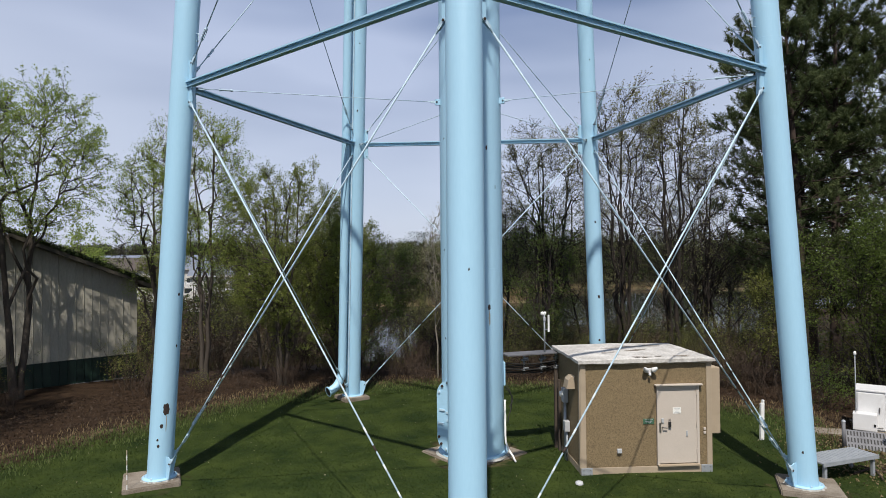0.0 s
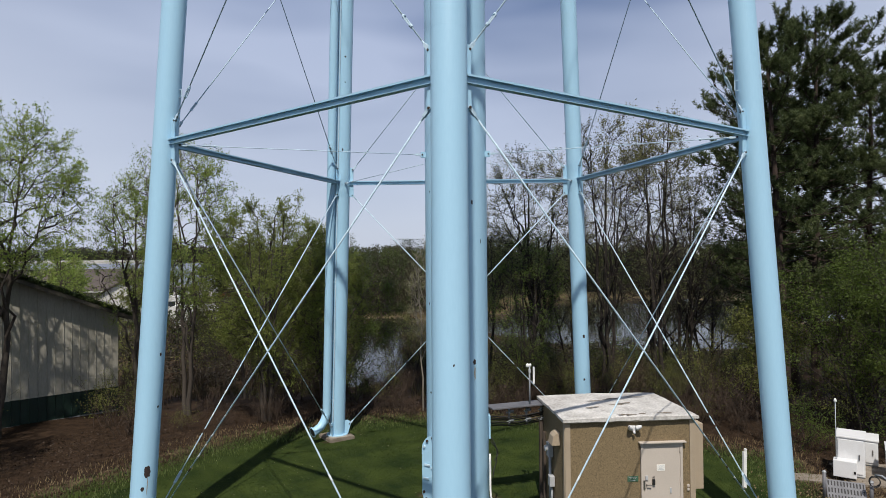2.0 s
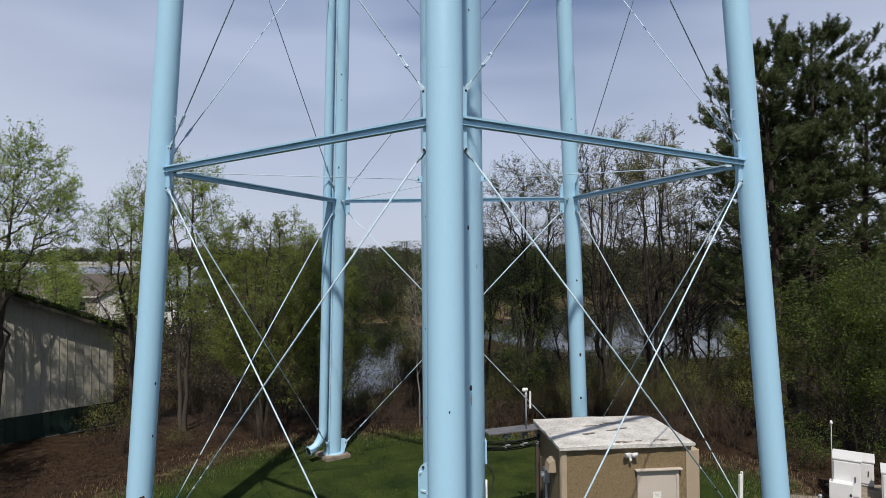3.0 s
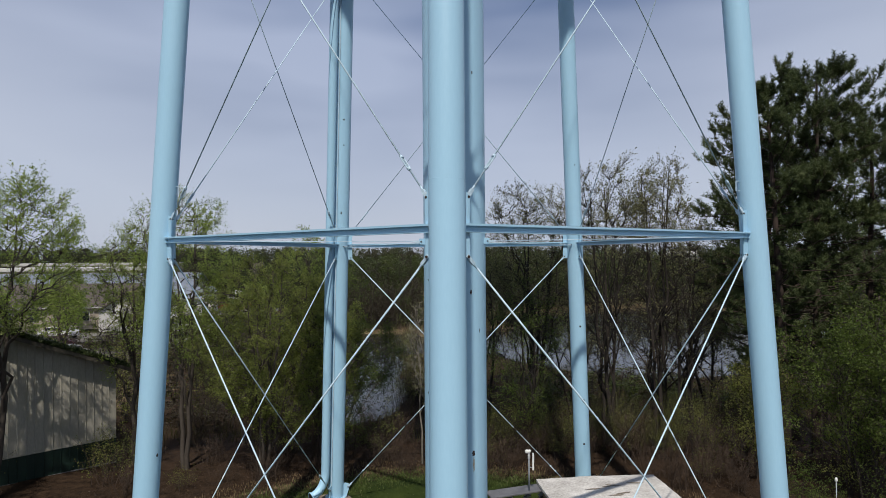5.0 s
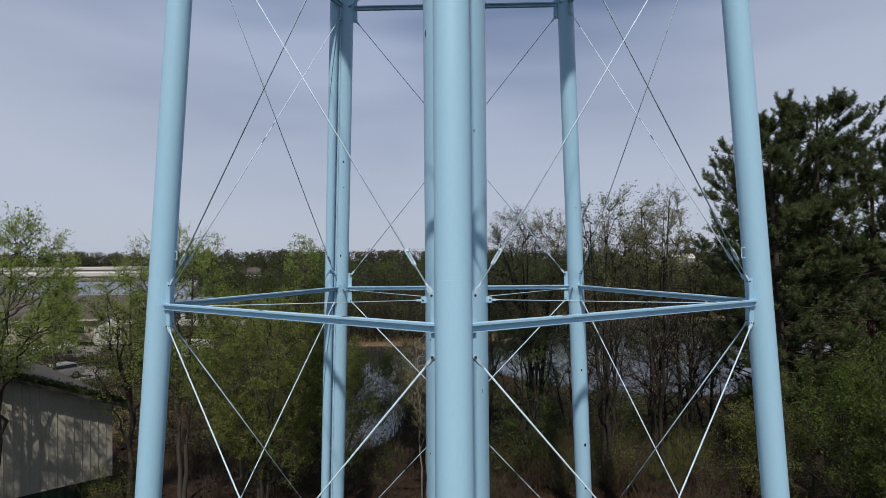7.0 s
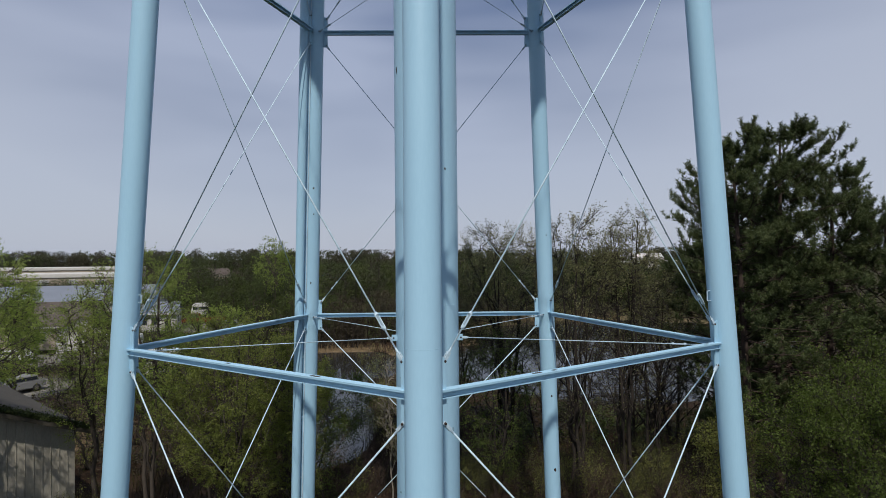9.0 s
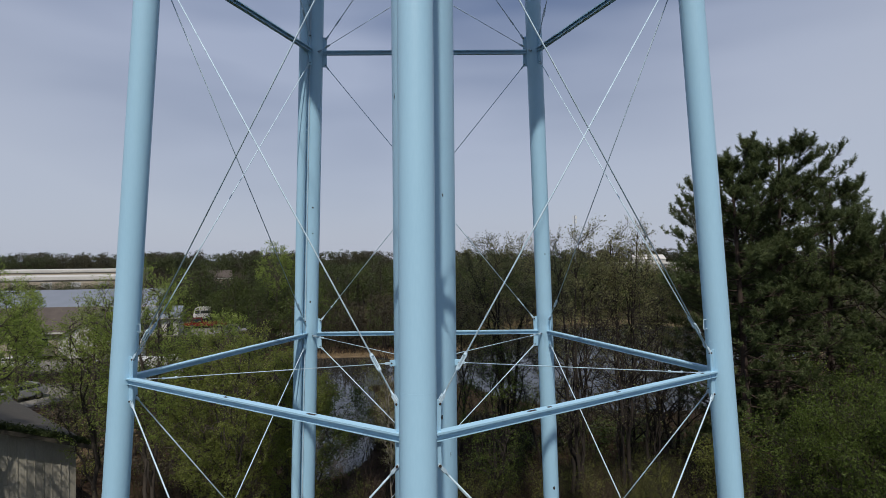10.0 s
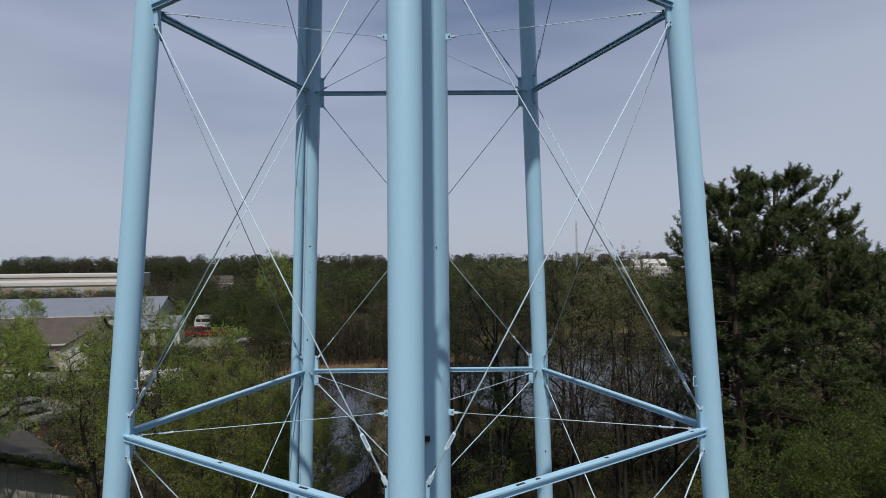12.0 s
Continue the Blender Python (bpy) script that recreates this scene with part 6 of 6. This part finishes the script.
pine(18.9, 32.5, 15.0, 46, "tall dark pine standing behind others", 0.2, 3.0, 18)
pine(22.2, 27.6, 13.6, 45, "tall dark pine at the end of the row", 0.35, 2.8, 22)


def shrub_meshes(seed, height, leafy):
    """A thicket: many thin stems from the ground, fine twigs, scattered small leaves."""
    pl = Plant(seed)
    g = pl.rng
    n = 13
    plan = [(5, 0.5, 0.6, 0.12, 0.02, 0.2), (3, 0.5, 0.8, 0.18, 0.02, 0.2), (0, 0, 0, 0.2, 0, 0)]
    a, r = g.uniform(0, math.tau, n), g.uniform(0, 0.9, n)
    d = np.stack([g.normal(0, 0.35, n), g.normal(0, 0.35, n), np.ones(n)], -1)
    d /= np.linalg.norm(d, axis=1, keepdims=True)
    pl.grow(np.stack([r * np.cos(a), r * np.sin(a), np.full(n, -0.15)], -1), d, height * g.uniform(0.55, 1.0, n), np.full(n, 0.022), plan, 2, 0.006, (4, 2, 2), (4, 3, 3))
    pl.fit_height(height)
    return pl.wood("stems"), pl.leaves("foliage", leafy * 1.8, 0.068, 0.10)


SHRUBS = []
for i, (h, leafy, wood, leaf) in enumerate(((2.6, 0.8, TWIG, L_OLIVE), (3.2, 0.5, TWIG, L_LITTER), (2.0, 0.5, TWIG, L_LITTER), (3.0, 1.3, BARK_DARK, L_OLIVE), (2.4, 2.2, BARK_DARK, L_GREEN), (3.8, 1.3, BARK_DARK, L_OLIVE))):
    a, b = shrub_meshes(60 + i, h, leafy)
    a.materials.append(wood)
    b.materials.append(leaf)
    SHRUBS.append((a, b))
SHRUB_LABELS = ("brown twiggy shrub with yellow-green buds", "brown leafless thicket shrub", "low brown leafless brush", "shrub in thin olive leaf", "shrub in fresh green leaf", "tall shrub in thin olive leaf")


def shrub(x, y, kind, s, rz):
    t = empty("shrub", SHRUB_LABELS[kind], "shrub", pose(x, y, zg(x, y) - 0.02, 0, 0, rz) @ Matrix.Diagonal((s, s, s * 1.0, 1)), "shrubs round the lawn")
    mesh_ob("branching", SHRUBS[kind][0], TWIG, t)
    mesh_ob("foliage", SHRUBS[kind][1], L_OLIVE, t)


rng = random.Random(21)
# the thicket along the lawn's edge and down to the pond
spots = []
for row, (y0, n, x0, x1) in enumerate(((27.6, 20, -9.5, 12.5), (29.6, 16, -14, 14), (32.2, 13, -14, 16), (35.5, 9, -14, 18), (39.5, 7, -16, 20))):
    for i in range(n):
        x = x0 + (x1 - x0) * (i + rng.uniform(0.1, 0.9)) / n
        y = y0 + rng.uniform(-0.8, 0.9)
        if row == 0:
            y = max(26.0, y - max(0, abs(x) - 2) * 0.28)
            if x < -2:
                y = y0 - 0.55 * (-2 - x) * 0.55 + rng.uniform(0, 0.8)
        spots.append((x, y, row))
for x, y, row in spots:
    if -9.5 < x < 1.5 and y > 33.5 or x > 5 and y > 34:
        continue
    k = rng.choice((0, 1, 1, 2, 3)) if x < 3 else rng.choice((0, 1, 3, 3, 5))
    if row == 0:
        k = rng.choice((1, 2, 2, 0))
    s = rng.uniform(0.6, 0.95) * (0.62 if row == 0 else 1.0)
    shrub(x, y, k, s, rng.uniform(0, 360))
for x, y, k, s in ((-12.4, 26.6, 0, 0.8), (-13.2, 28.2, 3, 0.8), (-11.2, 25.4, 2, 0.7), (-17.4, 23.4, 4, 0.6), (13.0, 22.6, 4, 0.8), (15.4, 20.9, 4, 0.9), (17.6, 20.5, 4, 1.1), (12.0, 24.6, 1, 0.8), (12.3, 23.3, 2, 0.7),
                   (15.6, 24.0, 3, 1.0), (11.2, 25.6, 1, 0.9), (19.0, 22.5, 5, 1.0), (14.0, 28.8, 5, 1.0), (17.0, 26.2, 3, 1.1), (20.5, 25.0, 5, 1.1), (9.8, 25.0, 1, 0.7), (-3.6, 30.6, 4, 1.1), (-6.6, 31.0, 3, 1.1), (-21, 34, 5, 1.3), (-18, 38, 3, 1.3), (-14, 42, 5, 1.3), (-20, 46, 0, 1.5), (-25, 52, 5, 1.5), (-16, 50, 3, 1.4),
                   (-12, 48, 1, 1.4), (-22, 60, 5, 1.6), (-17, 62, 3, 1.6), (-13, 58, 1, 1.4), (3.5, 46, 1, 1.0), (6, 41, 2, 1.0), (12, 40, 1, 0.6), (16, 38, 1, 0.7), (20, 40, 3, 0.7), (3.5, 52, 2, 1.0), (24, 38, 5, 0.7), (9, 37, 2, 0.8), (5.5, 34.5, 1, 0.7), (7.5, 35.0, 2, 0.8), (10.5, 35.5, 1, 0.6), (13.0, 35.0, 2, 0.9), (15.5, 34.8, 1, 0.6), (4.5, 37.5, 2, 0.9), (11.5, 38.5, 2, 0.9), (14.5, 41.0, 2, 0.9), (-3, 36.5, 2, 0.7), (-6.5, 37.5, 2, 0.8), (0.5, 36, 1, 0.6), (-1, 41, 2, 0.7), (-8.5, 42, 1, 0.7)):
    shrub(x, y, k, s, rng.uniform(0, 360))


for x, y, k, s in ((-15.6, 19.9, 4, 0.55), (-16.6, 21.6, 4, 0.7), (-16.9, 24.2, 5, 0.6), (-14.8, 22.9, 1, 0.5)):
    shrub(x, y, k, s, rng.uniform(0, 360))
# the dark brush between the shed and the pond
for i in range(46):
    x, y = 3.4 + 11.5 * ((i * 0.618) % 1), 27.6 + 8.5 * ((i + 0.5) / 46) + rng.uniform(-0.5, 0.5)
    shrub(x, y, rng.choice((1, 1, 3, 5, 0, 2)), rng.uniform(0.6, 0.95), rng.uniform(0, 360))
for x, y, k, s in ((-1.6, 57.5, 3, 1.2), (-6.9, 59.5, 0, 1.3), (-2.2, 65.0, 5, 1.2), (-8.0, 54.0, 1, 1.3), (-0.6, 51.5, 0, 1.2), (-7.4, 49.5, 2, 1.4), (-9.2, 64.5, 3, 1.3), (0.6, 61.0, 1, 1.4), (-1.7, 45.2, 5, 1.15), (-0.2, 43.4, 3, 1.1), (-8.0, 46.5, 0, 1.1), (1.6, 46.5, 5, 1.0), (-6.0, 39.5, 1, 0.9), (-3.6, 40.5, 2, 1.0), (-5.0, 34.0, 1, 0.8), (-1.0, 33.0, 2, 0.8), (1.5, 33.6, 1, 0.8), (2.6, 36.6, 0, 0.9)):
    shrub(x, y, k, s, rng.uniform(0, 360))


# ---- woods and distance ----
def woods_mesh(seed, w, d, n, hmin, hmax, per, size):
    """A patch of woodland: trunks, and crowns of many leaf clumps with gaps."""
    pl, k = Plant(seed), 16
    g = pl.rng
    h = g.uniform(hmin, hmax, n)
    p = np.stack([g.uniform(-w / 2, w / 2, n), g.uniform(-d / 2, d / 2, n), np.full(n, -0.5)], -1)
    trunk, _ = pl.paths(p, np.stack([g.normal(0, 0.05, n), g.normal(0, 0.05, n), np.ones(n)], -1), h * 0.95, 4, 0.04, 0.02)
    pl.limbs(trunk, np.full(n, 0.09), np.full(n, 0.02), 4)
    f = g.uniform(0.10, 0.98, n * k)
    rep = np.repeat(np.arange(n), k)
    q, _ = pl.on(trunk[rep], f * 0.9)
    hr, a = h[rep], g.uniform(0, math.tau, n * k)
    cr = hr * 0.21 * (1.15 - np.abs(f - 0.55)) * g.uniform(0.5, 1.0, n * k)
    c = np.stack([q[:, 0] + cr * np.cos(a), q[:, 1] + cr * np.sin(a), f * hr], -1)
    if hmin > 5 and w < 50:
        pl.spikes(q, c, 0.06)
    m = per // k
    c2, h2 = np.repeat(c, m, axis=0), np.repeat(hr, m)[:, None]
    return pl.wood("trunks"), leaf_blades("crowns", g, c2 + np.clip(g.normal(0, 1, c2.shape), -1.25, 1.25) * h2 * (0.07, 0.07, 0.05), size, 0.8)


WOODS = []
for i, (n, h0, h1, per, size, leaf) in enumerate(((26, 8, 14, 640, 0.26, L_WOODS), (26, 7, 13, 640, 0.26, L_WOODS_BROWN), (26, 9, 15, 640, 0.26, L_WOODS_OLIVE), (70, 9.5, 13.6, 336, 0.62, L_FAR), (70, 9.5, 13.6, 336, 0.62, L_FAR_BROWN), (60, 1.6, 4.6, 160, 0.18, L_WOODS_BROWN), (60, 1.8, 5.0, 160, 0.18, L_WOODS_OLIVE), (30, 7, 12, 320, 0.38, L_WOODS_BROWN), (30, 8, 13, 320, 0.38, L_WOODS), (30, 8, 13, 320, 0.38, L_WOODS_OLIVE))):
    a, b = woods_mesh(80 + i, (34, 34, 34, 80, 80, 20, 20, 36, 36, 36)[i], (12, 12, 12, 22, 22, 9, 9, 16, 16, 16)[i], n, h0, h1, per, size)
    a.materials.append(BARK_DARK)
    b.materials.append(leaf)
    WOODS.append((a, b))


def woods(x, y, kind, rz=0.0, s=1.0, sz=1.0):
    t = empty("woodland", ("woodland in spring leaf", "brown budding woodland", "yellow-green woodland", "distant woodland in spring leaf", "distant brown budding woodland", "brown brushy thicket", "yellow-green brushy thicket", "dark brown budding woodland", "green woodland", "olive woodland")[kind] + " round the pond", "woodland", pose(x, y, zg(x, y), 0, 0, rz) @ Matrix.Diagonal((s, s, s * sz, 1)), kind="stuff")
    mesh_ob("trunks", WOODS[kind][0], BARK, t)
    mesh_ob("crowns", WOODS[kind][1], L_WOODS, t)


for x, y, k, rz, s, sz in ((-16.5, 104, 2, 5, 0.42, 1.95), (24, 146, 0, -4, 1.0, 0.9), (-31, 146, 2, 8, 0.95, 1.0), (-46, 152, 0, 6, 0.9, 0.75), (-28, 132, 2, 4, 0.7, 0.7), (-70, 165, 1, 0, 0.9, 0.6), (18, 158, 2, 0, 1.1, 0.9), (44, 150, 9, 4, 1.0, 0.95), (70, 148, 9, -8, 1.0, 0.95), (52, 152, 8, 0, 1.1, 0.95), (4, 176, 2, 0, 1.1, 0.9), (-2, 124, 5, 4, 1.3, 1.15), (12, 120, 5, -6, 1.2, 1.0), (24, 165, 0, 0, 1.2, 0.9), (90, 150, 1, -15, 1.3, 0.9),
                           (-92, 85, 2, 60, 0.7, 0.7), (-58, 182, 1, 5, 1.0, 0.62), (-100, 200, 0, 5, 0.9, 0.5), (-30, 188, 1, 5, 1.2, 0.55), (10, 195, 0, 0, 1.3, 0.9), (54, 190, 1, 0, 1.2, 0.6), (112, 195, 0, -10, 1.2, 0.5), (10, 240, 1, 0, 1.4, 0.85), (40, 250, 0, 0, 1.4, 0.8), (-62, 240, 1, 0, 1.1, 0.65), (-150, 232, 0, 4, 0.8, 0.62), (-112, 226, 1, 4, 0.7, 0.6), (-110, 160, 2, 20, 0.6, 0.6)):
    woods(x, y, k, rz, s, sz)
for i in range(11):
    woods(-430 + 90 * i, 520 + 20 * (i % 3), 3 + i % 2, 2 * (i % 5), 1.3, 1.12)
for i in range(2):
    woods(-20 + 76 * i, 330 + 15 * (i % 2), 3 + i % 2, -3 * i, 1.1, 0.8)
for i in range(5):
    woods(-344 + 72 * i, 420 + 12 * (i % 3), 4 - i % 2, 5, 1.1, 1.18)
for x, y, k, rz, s, sz in ((-15, 40, 5, 20, 0.8, 0.6), (-18, 52, 5, 60, 1.1, 0.8), (-19, 66, 6, 70, 1.2, 0.8), (8, 47, 5, 10, 1.0, 0.45), (16, 44, 6, -8, 1.0, 0.45), (26, 46, 5, -20, 1.1, 0.5), (-31, 46, 5, 30, 1.1, 0.35), (-36, 66, 5, 60, 0.8, 0.6), (52, 74, 5, -60, 1.3, 0.8), (-10, 99, 6, 5, 1.2, 1.2), (-12, 92, 5, 4, 0.9, 1.75), (0, 92, 5, -4, 0.9, 1.75), (6, 96, 6, 0, 0.9, 0.9), (-52, 70, 6, 20, 0.8, 0.7), (-44, 104, 6, 10, 0.6, 0.6), (-60, 118, 6, 10, 1.0, 0.8), (-34, 90, 6, 20, 0.7, 0.7), (-62, 84, 6, 30, 0.9, 0.8), (-20, 114, 6, 0, 0.9, 0.7), (-24, 128, 6, 0, 1.2, 0.9)):
    woods(x, y, k, rz, s, sz)
for x, y, k, rz, s, sz in ((-34, 150, 9, 4, 0.8, 0.75), (-50, 165, 7, 6, 0.9, 0.6), (-42, 180, 8, 0, 0.9, 0.7), (-64, 190, 7, 10, 0.9, 0.6), (-24, 170, 8, 0, 1.0, 0.8), (-48, 205, 7, 5, 1.1, 0.6), (-75, 215, 7, 0, 1.0, 0.6), (-20, 215, 8, 0, 1.1, 0.75), (-55, 230, 7, 0, 1.1, 0.6),
                           (-52, 262, 7, 0, 0.9, 0.6), (-16, 262, 7, 0, 0.9, 0.7), (-95, 300, 7, 0, 1.3, 0.6), (-112, 205, 9, 0, 0.6, 0.85), (-84, 150, 9, 0, 0.4, 0.9), (-125, 215, 7, 0, 0.6, 0.8), (80, 165, 8, -8, 1.1, 0.8), (95, 260, 8, 0, 1.4, 0.7), (60, 300, 7, 0, 1.4, 0.7), (130, 300, 7, 0, 1.4, 0.6), (-58, 130, 8, 10, 0.35, 0.9)):
    woods(x, y, k, rz, s, sz)
# single trees in the yards
for i, (x, y, h, leaf, bark) in enumerate(((-31, 55, 9, L_SPRING, BARK), (-42, 62, 8, L_SPRING, BARK), (-60, 108, 9, L_SPRING, BARK), (-13, 96, 11, L_GREEN, BARK), (-19, 72, 8, L_SPRING, BARK), (-39, 70, 7, L_SPRING, BARK), (-47, 83, 7.5, L_OLIVE, BARK), (-30, 67, 6.5, L_OLIVE, BARK), (-70, 110, 8, L_OLIVE, BARK))):
    crown_tree(x, y, h, 130 + i, bark, leaf, "yard tree in light spring leaf", 0.3 * h, 0.22, 1, 0.17, 150, 1.1, 0.19, 0.2, (0, 0), 6, 0.7)
crown_tree(-24.2, 130, 16.4 - zg(-24.2, 130), 140, BARK, L_SPRING, "tall green tree standing over the woods", 4.2, 0.25, 1, 0.25, 260, 1.6, 0.2, 0.3, (0, 0), 6, 0.8)


# ---- grass, litter ----
g = np.random.default_rng(7)
n = 140000
x, y = g.uniform(-11.5, 13, n), g.uniform(9, 27.5, n)
keep = poly_distance(x, y, LAWN) + g.normal(0, 0.35, n) > 0
cab_zone = (np.hypot(x - 13.2, y - 19.6) < 1.6)
inside_shed = (x > 3.4) & (x < 6.8) & (y > 16.2) & (y < 18.9)
keep &= ~(cab_zone | inside_shed) & (np.hypot(x - CX, y - CY) > 1.5)
for k in range(5):
    p = leg_at(k, 0)
    keep &= np.maximum(np.abs(x - p.x), np.abs(y - p.y)) > 0.78
x, y = x[keep], y[keep]
n = len(x)
base = np.stack([x, y, ground_z(x, y) - 0.01], -1)
a = g.uniform(0, math.tau, n)
side = np.stack([np.cos(a), np.sin(a), 0 * a], -1) * g.uniform(0.006, 0.014, (n, 1))
tip = base + np.stack([g.normal(0, 0.05, n), g.normal(0, 0.05, n), g.uniform(0.03, 0.06, n)], -1)
v = np.stack([base - side, base + side, tip], 1).reshape(-1, 3)
tagged(mesh_ob("grass", from_arrays("grass", v, np.arange(n * 3).reshape(n, 3)), L_GRASS), "short mown green grass blades", "grass", kind="stuff")


def scatter(name, n, where, size, material, label, category, lift=0.02):
    """Flat scraps lying about on the ground."""
    x, y = where(n)
    me = leaf_blades(name, g, np.stack([x, y, ground_z(x, y) + lift], -1), size, 0.7)
    return tagged(mesh_ob(name, me, material), label, category, kind="stuff")


def edge_band(n):
    x, y = g.uniform(-16, 15, n * 3), g.uniform(14, 33, n * 3)
    d = poly_distance(x, y, LAWN)
    k = (d < 0.6) & (d > -6)
    return x[k][:n], y[k][:n]


def lawn_spots(n):
    x, y = g.uniform(-11, 11, n * 2), g.uniform(11, 27, n * 2)
    k = poly_distance(x, y, LAWN) > 0.1
    return x[k][:n], y[k][:n]


def cabinet_band(n):
    return g.normal(11.3, 1.0, n), g.normal(17.2, 1.2, n)


scatter("leaf_litter", 30000, edge_band, 0.055, L_LITTER, "dead brown leaves under the brush", "leaf litter", 0.03)
scatter("lawn_scraps", 700, lawn_spots, 0.026, L_SCRAP, "pale dry leaf scraps on the lawn", "leaf litter", 0.05)
scatter("fallen_leaves", 2600, cabinet_band, 0.06, L_DRY, "dead leaves lying round the platform", "leaf litter", 0.04)


def dry_grass(n, where, h, label, material=L_DRY, name="dry_grass"):
    x, y = where(n)
    n = len(x)
    base = np.stack([x, y, ground_z(x, y) - 0.02], -1)
    a = g.uniform(0, math.tau, n)
    side = np.stack([np.cos(a), np.sin(a), 0 * a], -1) * g.uniform(0.008, 0.018, (n, 1)) * (1 + h)
    tip = base + np.stack([g.normal(0, 0.22 * h, n), g.normal(0, 0.22 * h, n), h * g.uniform(0.5, 1.2, n)], -1)
    v = np.stack([base - side, base + side, tip], 1).reshape(-1, 3)
    return tagged(mesh_ob(name, from_arrays(name, v, np.arange(n * 3).reshape(n, 3)), material), label, name.replace("_", " "), kind="stuff")


def fringe(n):
    x, y = g.uniform(-14, 13, n * 4), g.uniform(14, 30, n * 4)
    d = poly_distance(x, y, LAWN)
    k = (d < -0.1) & (d > -1.9) & (y > 13)
    return x[k][:n], y[k][:n]


def far_bank(n):
    x, y = g.uniform(-25, 45, n * 3), g.uniform(76, 142, n * 3)
    d = pond_depth(x, y)
    k = (d > 0.1) & (d < 0.5)
    return x[k][:n], y[k][:n]


def lawn_edge(n):
    x, y = g.uniform(-12, 12, n * 5), g.uniform(12, 28, n * 5)
    d = poly_distance(x, y, LAWN) + g.normal(0, 0.25, n * 5)
    k = (d > -0.7) & (d < 1.1)
    return x[k][:n], y[k][:n]


dry_grass(17000, lawn_edge, 0.13, "pale uncut grass along the lawn's edge", L_FRINGE, "uncut_grass")
dry_grass(6500, fringe, 0.16, "tan dead grass along the lawn's edge")


def near_bank(n):
    x, y = g.uniform(-16, 24, n * 3), g.uniform(33, 66, n * 3)
    d = pond_depth(x, y)
    k = d > 0.02
    return x[k][:n], y[k][:n]


dry_grass(16000, near_bank, 0.55, "rank olive marsh growth on the near bank", L_MARSH, "marsh_grass")
dry_grass(22000, far_bank, 1.1, "tan reeds on the far bank of the pond")
